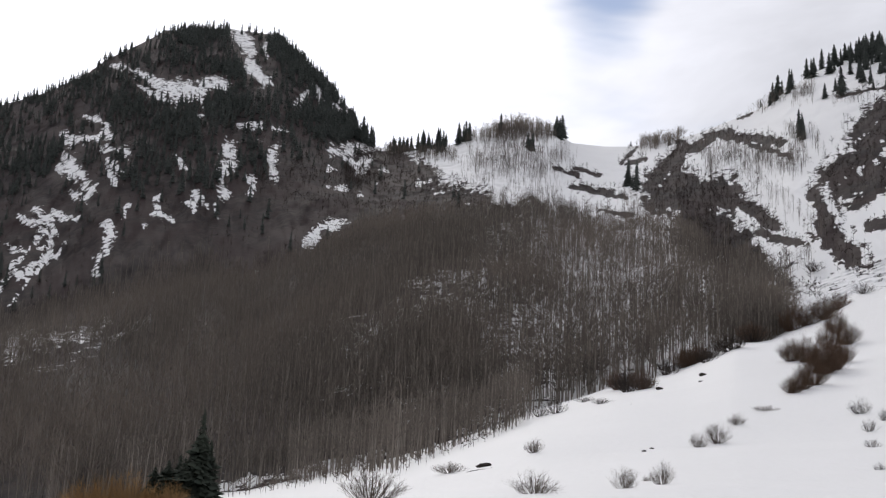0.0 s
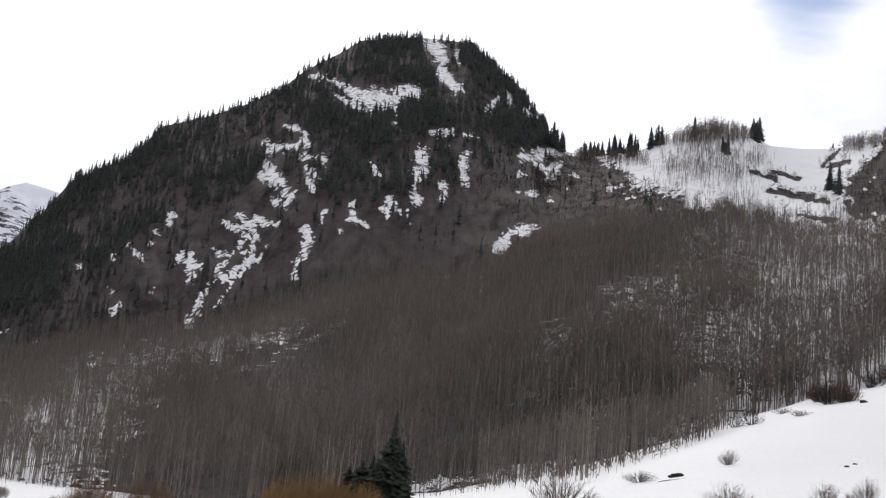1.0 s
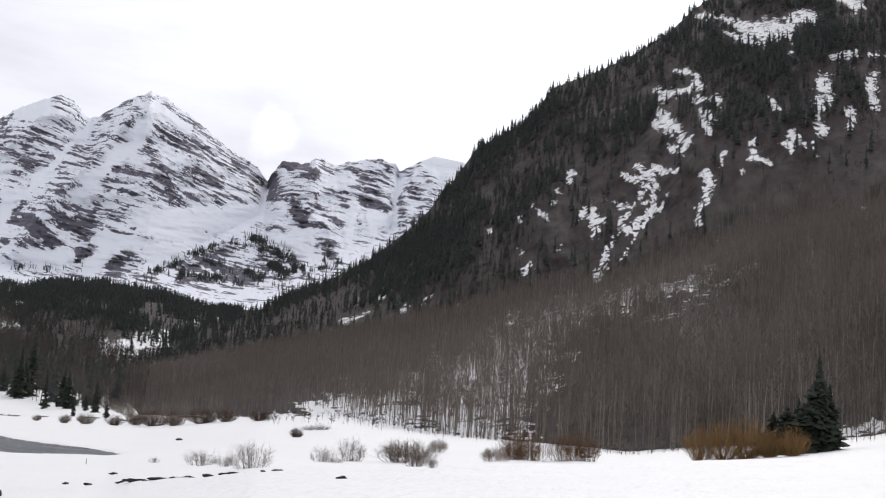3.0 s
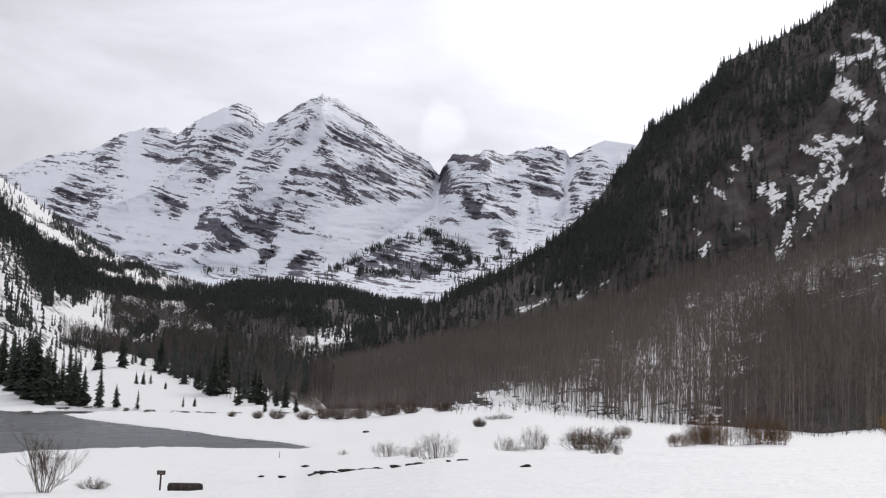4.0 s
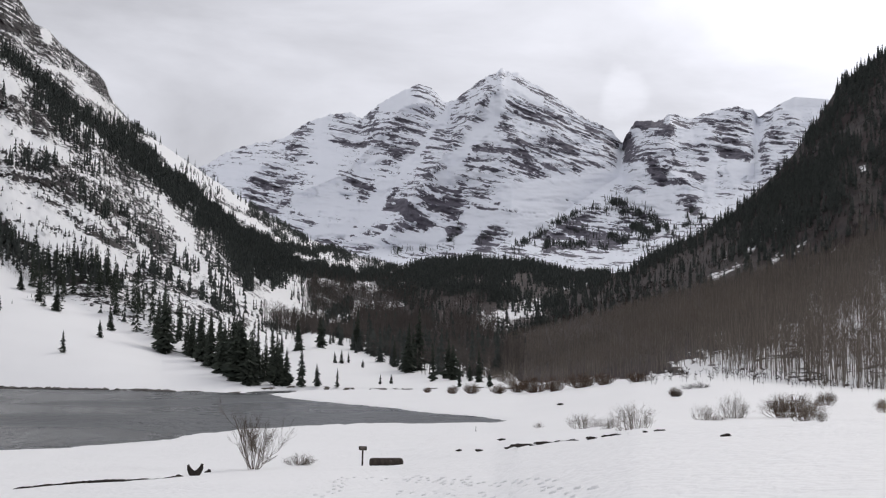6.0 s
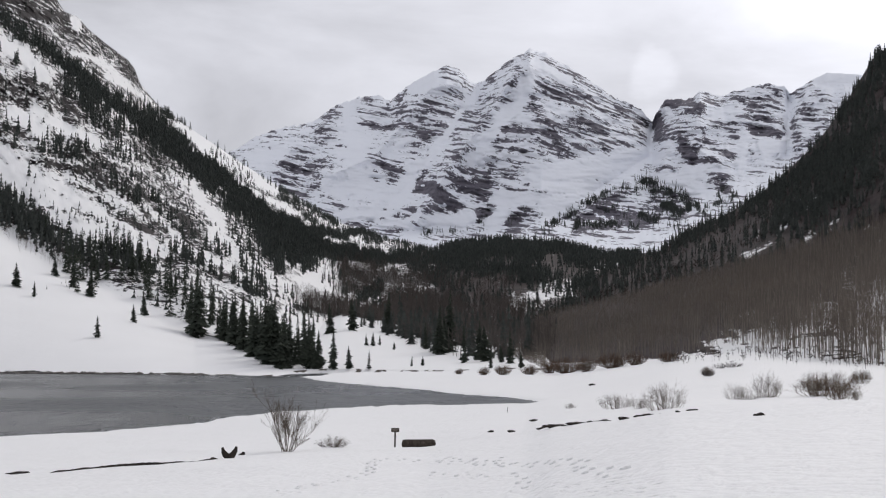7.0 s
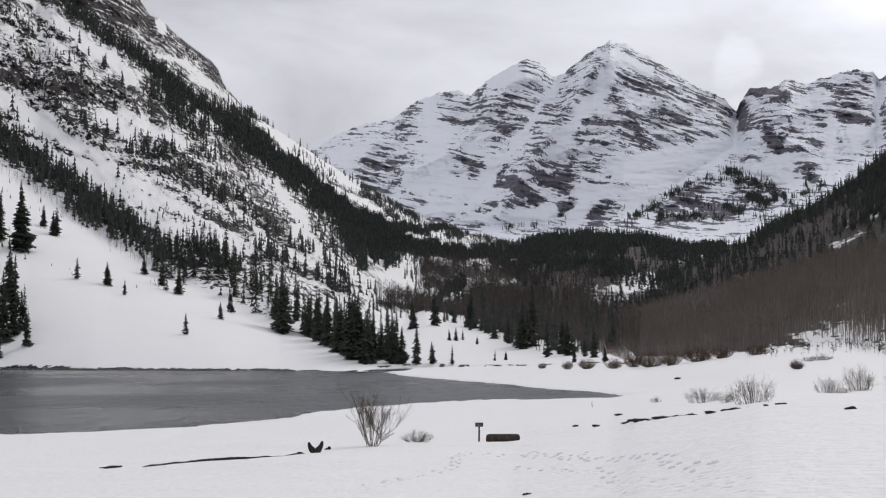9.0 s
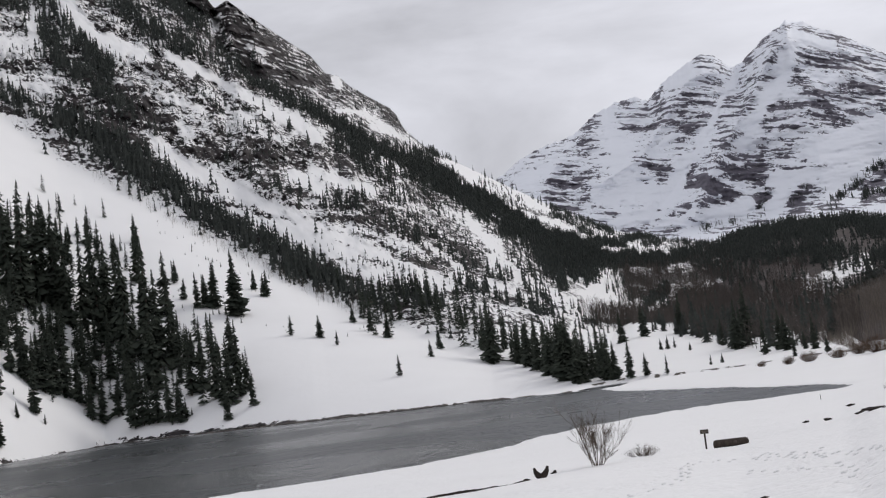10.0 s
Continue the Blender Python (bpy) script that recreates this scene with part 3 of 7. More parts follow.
P_LOW = [(b, e, d + 380) for b, e, d in P_LOW]   # the faces stand steep above their snow aprons
bells = Slope([P_FOOT, P_LOW, P_CREST, [(b, e - 2.5, d + 420) for b, e, d in P_CREST]], 26, 64, 640, [24, 190, 6])
bells.soften(6, (0, bells.crest))
# ragged crest
jag = rough(bells.b * 3.0, bells.b * 0, 55, 4, 0.65) * 5.0 + rough(bells.b * 11.0, bells.b * 0, 56, 3, 0.6) * 2.5
jag = jag * np.interp(bells.b, [30.5, 32.5], [0.1, 1.0])
bells.z += jag * np.exp(-np.abs(bells.s - 2.0) / 0.05)
pr = bells.rise()
pin = np.clip(bells.s * 3, 0, 1) * np.clip((2 - bells.s) * 8, 0, 1) * (bells.s < 2)
parc = np.radians(bells.b) * 4000


def rib(points, width):
    """Nearness to a line that runs down a face, given as (bearing, rise) points, 1 on it."""
    best = np.full(bells.b.shape, 9e9)
    for (b0, e0), (b1, e1) in zip(points, points[1:]):
        ux, uy = b1 - b0, e1 - e0
        f = np.clip(((bells.b - b0) * ux + (pr - e0) * uy) / (ux * ux + uy * uy), 0, 1)
        best = np.minimum(best, np.hypot(bells.b - b0 - f * ux, pr - e0 - f * uy))
    return np.exp(-(best / width))


ribs = rib([(44.7, 14.6), (46.6, 11.6), (48.9, 8.6), (50.3, 6.2)], 1.0) * 0.045 + rib([(44.7, 14.6), (44.3, 11.6), (44.1, 8.5), (44.2, 6.4)], 0.8) * 0.012
ribs = ribs + rib([(48.86, 13.84), (50.6, 11.5), (52.5, 9.4), (54.6, 8.5)], 0.9) * 0.03 + rib([(55.5, 11.1), (57.0, 9.2), (57.6, 7.6)], 0.9) * 0.025
ribs = ribs + rib([(36.3, 12.2), (36.6, 9.6), (35.6, 9.0)], 0.8) * 0.03 + rib([(31, 12.5), (32.2, 9.8)], 0.5) * 0.02
ribs = ribs - rib([(47.4, 12.9), (48.6, 10.6), (51.0, 7.8), (52.6, 6.2)], 0.55) * 0.010 - rib([(38.6, 11.0), (38.8, 9.3), (41.5, 7.6)], 0.8) * 0.03 - rib([(32.1, 12.0), (32.3, 9.0)], 0.3) * 0.03
bells.push((-ribs + rough(parc / 300, pr * 0.9, 51, 5) * 0.007) * pin)
bed_height = 26.0
bed = (bells.z * 1.0 + parc * -0.22 + rough(parc / 200, pr, 52, 4) * 25) / bed_height
step = (bed - np.floor(bed))
bells_bed = (np.minimum(step * 4, 1) - step) * 0.006 * pin


# ---------------------------------------------------------------- cover of the slopes: bearing, rise; bearing, rise; half width; weight
SUMMIT_SNOW = [
    (11.39, 22.29, 10.88, 21.79, 0.39, 1), (10.57, 21.68, 10.46, 20.59, 0.22, 1), (10.16, 20.61, 9.61, 20.11, 0.25, 1), (11.27, 22.66, 10.53, 22.7, 0.14, 1),
    (17.51, 19.95, 15.88, 19.88, 0.11, 1), (15.87, 19.8, 14.63, 19.33, 0.2, 1), (14.63, 19.28, 12.85, 19.25, 0.39, 1), (12.89, 19.66, 11.86, 19.76, 0.31, 1),
    (15.94, 19.13, 14.55, 18.65, 0.11, 1), (14.12, 18.7, 13.4, 18.91, 0.17, 1), (7.82, 19.42, 7.56, 19.85, 0.22, 0.7), (7.14, 20.16, 6.63, 19.37, 0.17, 0.7),
    (6.18, 19.26, 5.27, 18.9, 0.17, 0.7), (5.61, 19.57, 5.14, 19.18, 0.14, 1), (9.86, 22.02, 9.74, 21.48, 0.11, 0.7), (10.65, 18.01, 9.77, 18.09, 0.2, 0.7),
]
LEDGE_SNOW = [
    (18.37, 17.54, 17.31, 17.21, 0.11, 1), (17.3, 17.13, 17.1, 16.68, 0.14, 1), (17.11, 16.81, 18.9, 16.08, 0.17, 1), (19.23, 16.4, 18.34, 16.24, 0.17, 1),
    (17.3, 16.01, 16.15, 16.09, 0.14, 1), (18.79, 15.21, 18.43, 14.69, 0.28, 1), (19.15, 14.74, 18.15, 14.73, 0.2, 1), (18.15, 14.73, 17.94, 14.19, 0.22, 1),
    (18.47, 13.85, 18.28, 13.45, 0.17, 1), (18, 13.49, 17.52, 14.25, 0.11, 1), (16.94, 15.44, 16.68, 14.49, 0.17, 1), (16.45, 14.93, 16.64, 15.33, 0.14, 1),
    (13.82, 16.07, 13.47, 15.55, 0.17, 0.7), (9.17, 17.98, 8.42, 17.92, 0.08, 1), (13.01, 18.06, 12.72, 18.09, 0.08, 1), (9.85, 17.44, 9.85, 17.44, 0.17, 0.6),
]
GULLY_SNOW = [
    (20.04, 12.81, 19.41, 12.33, 0.2, 1), (19.19, 12.78, 18.87, 12.54, 0.14, 1), (18.58, 12.49, 18.03, 12.64, 0.11, 1), (20.8, 12.21, 20.23, 12.17, 0.11, 1),
    (20.22, 12.09, 19.5, 11.9, 0.22, 1), (19.27, 12.35, 19.08, 11.95, 0.11, 1), (19.2, 11.38, 19.23, 10.96, 0.14, 1), (19.22, 10.82, 20.31, 9.57, 0.11, 1),
    (21.18, 10.91, 20.47, 10.75, 0.14, 1), (20.77, 9.93, 20.44, 9.47, 0.2, 1), (21.25, 8.34, 21.89, 7.03, 0.14, 0.7), (19.37, 10.94, 19.96, 11.14, 0.08, 1),
    (22.74, 10.23, 22.24, 10.57, 0.2, 1), (22.32, 10.15, 21.47, 9.98, 0.14, 1), (22.01, 9.91, 21.96, 9.5, 0.17, 1), (19.06, 11.81, 19.19, 11.24, 0.08, 1),
]
LOWER_SNOW = [
    (25.32, 7.56, 25.32, 7.56, 0.25, 1), (25.7, 8.32, 25.7, 8.32, 0.1, 1), (24.78, 10.23, 24.34, 10.01, 0.1, 1), (24.19, 10.8, 24.19, 10.8, 0.13, 1),
    (23.92, 11.39, 23.92, 11.39, 0.13, 1), (23.45, 12.34, 23.32, 11.81, 0.11, 1), (27.34, 9.26, 27.34, 9.26, 0.11, 1), (25.25, 10.71, 25.25, 10.71, 0.1, 1),
    (15.99, 13.44, 15.86, 12.9, 0.14, 1), (16.74, 12.51, 16.53, 11.98, 0.2, 1), (16.64, 11.68, 16.63, 11.12, 0.22, 1), (16.96, 10.8, 17.06, 10.51, 0.17, 1),
    (17.02, 10.15, 16.87, 10.06, 0.14, 1), (14.42, 13.62, 14.37, 13.2, 0.17, 1), (14.52, 13.19, 13.79, 13.12, 0.11, 1), (14.88, 12.58, 14.88, 12.58, 0.11, 1),
]
RAVINE_SNOW = [
    (20.82, 8.08, 19.56, 10.08, 0.08, 1), (19.56, 10.08, 18.51, 11.4, 0.1, 1), (16.24, 9.01, 15.98, 9.25, 0.08, 1), (24.01, 8.5, 23.6, 8.76, 0.08, 0.8),
    (25.82, 9.77, 25.72, 10.2, 0.08, 1), (25.03, 10.54, 24.86, 10.27, 0.08, 1), (23.43, 12.07, 23.31, 12.36, 0.11, 1), (14.67, 13.82, 14.4, 14.1, 0.11, 0.8),
    (13.65, 16.05, 13.34, 15.51, 0.14, 0.8),
]
CHUTE_SNOW = [
    (11.26, 16.75, 11.18, 16.06, 0.37, 1), (11.39, 16.04, 11.23, 14.5, 0.22, 1), (8.92, 16.96, 9.01, 16.25, 0.25, 1), (9.01, 16.25, 8.88, 15.48, 0.2, 1),
    (9.96, 15.47, 9.89, 14.77, 0.17, 1), (12.62, 14.37, 12.85, 13.78, 0.22, 1), (12.47, 14.38, 12.13, 13.85, 0.17, 1), (11.7, 13.9, 11.35, 13.37, 0.08, 1),
    (5.26, 16.95, 4.14, 17.58, 0.22, 1), (4.23, 16.88, 4.49, 16.44, 0.25, 1), (6.09, 16.34, 6.09, 16.34, 0.11, 1), (4.15, 17.66, 3.28, 17.82, 0.17, 1),
    (5.57, 15.39, 5.13, 15.28, 0.13, 1), (4.45, 15.13, 4.45, 15.13, 0.1, 1), (3.33, 16.37, 3.33, 16.37, 0.14, 1), (9.37, 10.75, 9.37, 10.75, 0.13, 1),
]
SHOULDER_SNOW = [
    (6.87, 12.37, 6.22, 13.26, 0.2, 1), (6.22, 13.26, 5.05, 13.71, 0.17, 1), (6.65, 11.77, 6.65, 11.77, 0.08, 1), (4.95, 13.49, 4.09, 13.55, 0.08, 0.6),
    (9.36, 10.75, 9.36, 10.75, 0.08, 1), (5.94, 17.06, 3.93, 17.62, 0.23, 1), (5.33, 16.66, 4.15, 16.52, 0.14, 1), (3.94, 17.76, 0.4, 17.58, 0.31, 1),
    (-0.22, 17.02, -0.25, 16.33, 0.56, 1), (-0.12, 15.98, -1.51, 15.76, 0.25, 1), (6.1, 15.42, 5.22, 15.26, 0.08, 1), (3.67, 16.38, 3.08, 16.31, 0.11, 1),
    (1.62, 15.78, 0.84, 15.96, 0.08, 1), (0.57, 15.41, 0.23, 15.46, 0.08, 1), (6.05, 16.27, 5.82, 16.28, 0.08, 1), (3.57, 15.72, 3.57, 15.72, 0.06, 1),
]
BARE_KNOB = [
    (8.98, 15.46, 1.49, 16.01, 0.56, 1.1), (4.47, 17, 2.7, 16.72, 0.25, 1), (1.66, 16.45, 0.33, 16.24, 0.23, 1), (2.03, 15.31, -2.12, 15.23, 0.23, 1),
    (8.89, 14.44, -3.25, 14.54, 0.51, 1), (-5.64, 16.79, -6.72, 16.51, 0.14, 1), (-6.96, 15.87, -8.4, 15.67, 0.2, 1.1), (-9, 17.11, -9.79, 18.05, 0.11, 1),
    (-9.09, 17.06, -10.14, 17.39, 0.08, 1), (-10.39, 15.96, -12.07, 17.87, 0.42, 1.1), (-11.79, 17.6, -13.53, 18.28, 0.23, 1.1), (-13.19, 18.45, -14.31, 18.53, 0.2, 1.1),
    (-14.31, 18.37, -16.78, 18.02, 0.23, 1.1), (-15.41, 17.94, -17.23, 17.34, 0.14, 1), (-10.96, 15.41, -14.3, 15.57, 0.79, 1.2), (-12.64, 14.3, -14.56, 13.25, 0.93, 1.2),
]
BARE_KNOB_B = [
    (-11.65, 16.7, -12.64, 16, 0.51, 1.2), (-13.74, 12.93, -15.63, 12.38, 0.39, 1.1), (-14.57, 15.38, -16.51, 13.99, 0.31, 1.1), (-15.64, 13.73, -17.82, 13.16, 0.23, 1),
    (-13.19, 13.21, -14.28, 11.35, 0.37, 1.1), (-11.52, 16.01, -13.47, 15.45, 0.73, 1.2), (-12.92, 14.63, -14.56, 12.98, 0.84, 1.2), (-14.56, 13.53, -15.63, 12.57, 0.39, 1.1),
    (1.47, 15.73, -1.76, 15.33, 0.45, 1.1), (-6.65, 16.81, -7.81, 16.55, 0.14, 0.8), (-7.54, 15.71, -9.26, 15.46, 0.14, 0.9), (-7.85, 14.83, -9.56, 14.57, 0.14, 0.8),
    (-8.72, 14.01, -10.13, 13.74, 0.14, 0.8), (-6.39, 15.92, -7.25, 15.82, 0.11, 0.8), (-9.01, 13.18, -10.42, 12.92, 0.14, 0.8),
]
BARE_SHOULDER = [
    (-19.41, 16.31, -21.94, 18.54, 0.7, 1.2), (-19.92, 15.76, -21.87, 16.46, 0.73, 1.2), (-20.15, 14.83, -21.51, 15.69, 0.25, 1), (-18.34, 15.56, -19.09, 13.93, 0.34, 1.1),
    (-18.83, 13.94, -20.13, 12.31, 0.53, 1.2), (-19.83, 12.32, -20.88, 11.9, 0.23, 0.9), (-20.89, 13.87, -21.91, 14.1, 0.28, 1), (-20.51, 18.37, -22.11, 19.56, 0.45, 1.1),
    (-14.81, 19.22, -15.48, 19.47, 0.08, 0.8), (-19.51, 20.01, -22.14, 20.34, 0.08, 0.9), (-16.95, 11.34, -18.24, 10.79, 0.28, 0.5), (-16.16, 11.89, -17.75, 12.41, 0.17, 0.5),
    (-22.55, 17.77, -24, 16.38, 1.13, 0.8), (-4.38, 15.36, -4.98, 14.76, 0.17, 0.7), (-8.29, 13.92, -9.87, 12.69, 0.11, 0.7), (-9.31, 12.54, -10.44, 11.31, 0.25, 0.5),
]
BARE_SHOULDER_B = [
    (-0.11, 16.26, -0.41, 16.11, 0.08, 0.8),
]
WOOD_GAPS = [
    (21.5, 5.25, 20.4, 5.61, 0.23, 0.4), (19.8, 5.01, 15.96, 6.51, 0.45, 0.2), (15.99, 7.01, 14.38, 8.08, 0.23, 0.4), (4.42, 7.73, 0.4, 9.63, 1.01, 0.45),
    (0.4, 9.63, -3.56, 10.89, 1.13, 0.5), (-3.54, 11.7, -7.65, 12.32, 1.01, 0.6), (1.56, 5.19, -3.67, 6.61, 1.01, 0.45), (-3.64, 7.68, -7.68, 8.91, 1.18, 0.55),
    (-1.16, 3.51, -6.23, 5.18, 0.68, 0.5), (19.51, 6.42, 16.26, 7.73, 0.39, 0.35), (5.05, 8.94, 6.65, 7.72, 0.34, 0.36), (1.19, 10.85, -1.95, 11.28, 0.62, 0.42),
    (5.35, 5.3, 0.37, 6.41, 0.62, 0.34), (-2.36, 8.22, -4.87, 9.44, 0.7, 0.45), (-3, 6.57, -6.32, 7.82, 0.79, 0.48), (-5.17, 8.89, -8.52, 9.55, 0.79, 0.55),
]
WOOD_GAPS_B = [
    (-6.26, 10.04, -8.48, 11.78, 0.62, 0.55), (-8.55, 7.89, -10.46, 9.6, 0.73, 0.5), (-10.45, 10.15, -14.54, 9.66, 0.56, 0.5), (20.15, 4.57, 16.1, 6.99, 0.25, 0.16),
    (9.87, 0.43, 7.23, 1.1, 0.23, 0.7), (7.23, 1.1, 1.83, 2.47, 0.23, 0.6), (-5.02, 13.42, -7.29, 14.04, 0.56, 0.5), (-9.05, 11.29, -13.19, 11.34, 0.56, 0.5),
]
WOOD_SNOW = [
    (33.75, -0.65, 31.79, -1.32, 0.62, 1), (32.71, -0.31, 28.96, 0.52, 0.68, 0.85), (30.1, 0.98, 25.65, 0.77, 1.13, 0.8), (26.9, 2.33, 24.76, 3.61, 0.96, 0.75),
    (24.76, 3.61, 22.6, 4.89, 0.39, 0.75), (24.16, 3.1, 22.72, 3.35, 0.2, 0.8), (26.69, -0.13, 25.18, 1.91, 0.51, 0.75), (25.44, 1.61, 23.5, 1.9, 0.23, 0.5),
    (35.16, 0.05, 30.68, 1.21, 0.39, 0.7), (30.99, -1.21, 27.14, -1.26, 0.39, 1), (28.89, -0.24, 26.62, -0.89, 0.45, 0.9), (-5.58, 14, -7.91, 12.1, 0.84, 0.55),
    (-7.86, 14.05, -10.16, 11.86, 1.01, 0.75), (-10.14, 12.97, -13.46, 10.8, 0.9, 0.65), (-6.24, 10.66, -8.52, 9.61, 0.73, 0.45), (24.96, 4.31, 22.49, 5.29, 0.51, 0.6),
]
WOOD_SNOW_B = [
    (22.49, 5.29, 19.75, 5.97, 0.34, 0.5), (20.58, 5.94, 18.42, 6.86, 0.45, 0.45), (18.41, 6.59, 16.27, 7.49, 0.28, 0.45), (-4.7, 14.53, -7.31, 13.2, 0.45, 0.5),
    (-6.38, 15.97, -9.01, 13.51, 0.39, 0.5), (33.03, 0.43, 29.2, 1.86, 0.96, 0.7), (29.2, 1.86, 25.49, 3.59, 1.18, 0.75), (25.56, 4.13, 22.44, 5.29, 0.73, 0.6),
    (25.92, 0.85, 23.95, 2.12, 0.73, 0.55), (22.47, 5.56, 19.56, 6.84, 0.45, 0.45),
]
WOOD_KNOB = [
    (3.02, 17.21, -0.21, 17.16, 0.2, 1.6), (-1.31, 18.61, -3.06, 19.23, 0.2, 2), (-2.47, 19.15, -5.12, 19.34, 0.23, 3), (-1.69, 16.89, -4.91, 16.64, 0.56, 1),
    (-2.53, 17.76, -5.77, 17.24, 0.39, 0.9), (-4.98, 14.76, -7.88, 13.16, 0.7, 0.7), (-6.19, 12.56, -9.61, 11.24, 0.73, 0.6), (-7.88, 13.43, -7.88, 13.16, 0.2, 1.5),
    (-9.56, 14.57, -11.81, 13.2, 0.51, 0.7), (-10.14, 13.47, -12.92, 11.56, 0.51, 0.9), (-13.75, 17.49, -17.3, 16.85, 0.37, 1.1), (-13.19, 17.69, -13.47, 16.68, 0.23, 1),
    (-14.85, 16.92, -15.67, 16.36, 0.28, 0.8), (-15.66, 15.82, -18.57, 13.95, 0.45, 0.3), (-17.68, 20.11, -18.23, 20.22, 0.23, 1), (-17.33, 18.45, -17.85, 17.63, 0.17, 1),
]
WOOD_KNOB_B = [
    (-19.5, 19.69, -21.08, 19.8, 0.11, 0.6), (-17.22, 12.04, -18.01, 12.3, 0.23, 0.8), (-18.4, 18.54, -18.64, 17.2, 0.17, 0.3), (-12.64, 11.89, -15.61, 10.8, 0.39, 0.7),
]
EAST_SPRUCE = [
    (16.51, 20.22, 23.46, 16.2, 1.07, 0.8), (14.89, 21.51, 11.97, 22.1, 0.7, 0.8), (14.21, 20.77, 11.2, 20.52, 0.51, 0.7), (9.26, 22.06, 5.09, 18.49, 0.62, 1),
    (11.62, 18.82, 5.67, 18.46, 0.9, 1), (16.79, 17.69, 11.5, 17.71, 0.84, 0.8), (15.4, 15.9, 7.87, 16.63, 1.12, 0.8), (12.4, 15.1, 8.42, 16.3, 0.98, 0.7),
    (17.69, 15.62, 14.67, 14.58, 0.84, 0.6), (20.47, 14.98, 17.79, 16.45, 0.84, 0.6), (24.27, 16.07, 20.31, 18.05, 0.56, 0.6), (27.66, 13.33, 23.92, 15.58, 0.56, 0.7),
    (29.62, 10.85, 26.76, 12.66, 0.56, 0.8), (25.03, 13.76, 20.47, 14.98, 0.98, 0.5), (17.94, 13.07, 15.05, 12.85, 0.7, 0.4),
]
EAST_SPRUCE_LOW = [
    (33.73, 7.1, 27.17, 10.11, 0.7, 1), (36.79, 5.66, 33.73, 7.1, 0.45, 1), (27.17, 10.11, 24.5, 12.19, 0.98, 0.6), (32.61, 6, 28.52, 7.67, 0.79, 0.6),
    (39.29, 4.49, 36.51, 5.67, 0.34, 1), (41.52, 3.6, 38.73, 4.5, 0.25, 1), (28.53, 6.02, 24.55, 7.36, 0.84, 0.15),
]
CREST_SPRUCE = [
    (3.04, 17.43, 2.1, 17.38, 0.08, 1), (1.92, 17.44, -0.18, 17.72, 0.08, 2.4), (-5.58, 18.51, -6.12, 18.25, 0.11, 1.6), (4.38, 17.68, 3.87, 17.49, 0.11, 1.6),
    (-6.91, 17.93, -6.91, 17.93, 0.06, 0.4), (-0.41, 17.79, -1.11, 18.04, 0.11, 1.2),
]
CLEARING = [
    (-7.84, 15.11, -9.9, 14.3, 0.37, 1), (-6.96, 15.98, -7.82, 16.27, 0.23, 0.6), (-4.95, 15.52, -7.55, 15.38, 0.25, 0.8), (-8.76, 11.84, -10.17, 10.75, 0.23, 0.4),
    (39.3, -1.01, 34.7, -0.53, 0.31, 1.1), (35.5, -0.65, 32.35, -1.2, 0.68, 1.2), (32.09, -1.2, 30.03, -1.17, 0.28, 0.9), (44.27, -1.22, 39.29, -0.79, 0.17, 0.9),
]
CREST_WOOD = [
    (-1.1, 18.1, -5.73, 18.46, 0.17, 3), (-2.5, 18.54, -5.14, 18.62, 0.14, 3), (-10.08, 17.89, -11.93, 18.28, 0.11, 2.4), (-15.43, 19.41, -17.36, 20.13, 0.08, 0.6),
]
KNOB_SPRUCE = [
    (3.04, 17.37, 2.15, 17.32, 0.08, 1.2), (2.01, 17.49, 0.11, 17.65, 0.17, 3), (-0.47, 17.79, -1.11, 17.99, 0.11, 2), (-2.74, 18.38, -2.74, 18.38, 0.08, 5),
    (-4.2, 17.73, -4.2, 17.73, 0.11, 4), (-5.58, 18.46, -6.08, 18.41, 0.14, 4), (-6.92, 17.65, -6.92, 17.65, 0.06, 1.4), (-7.49, 18.1, -7.49, 18.1, 0.06, 1.6),
    (-7.86, 16.77, -7.86, 16.77, 0.08, 2.4), (-9.19, 16.06, -9.82, 15.74, 0.11, 2.4), (-9.42, 18, -9.42, 18, 0.06, 2.2), (4.38, 17.79, 4.38, 17.79, 0.14, 2),
    (-14.59, 19.44, -15.98, 19.77, 0.08, 1.2), (-16.4, 20.07, -17.42, 20.39, 0.17, 2), (-17.21, 19.61, -17.21, 19.61, 0.08, 1.4), (-17.63, 20.38, -17.63, 20.38, 0.08, 1.4),
]
KNOB_SPRUCE_B = [
    (-17.81, 18.41, -17.97, 18.03, 0.14, 5), (-17.83, 16.7, -17.83, 16.7, 0.08, 1.2), (-19.52, 20.32, -19.91, 20.09, 0.14, 2.4), (-18.97, 19.93, -18.97, 19.93, 0.08, 1.2),
    (-18.19, 20.88, -19.81, 21.45, 0.17, 1.4), (-20.09, 21.84, -22.21, 22.08, 0.28, 5), (-21.13, 21.35, -22.16, 20.85, 0.25, 3), (-20.34, 21.15, -21.36, 20.29, 0.17, 1.6),
    (-13.89, 18.98, -13.89, 18.98, 0.06, 0.8), (-15.19, 17.27, -15.19, 17.27, 0.08, 1.2), (6.87, 17.82, 5.73, 18.19, 0.23, 0.4),
]
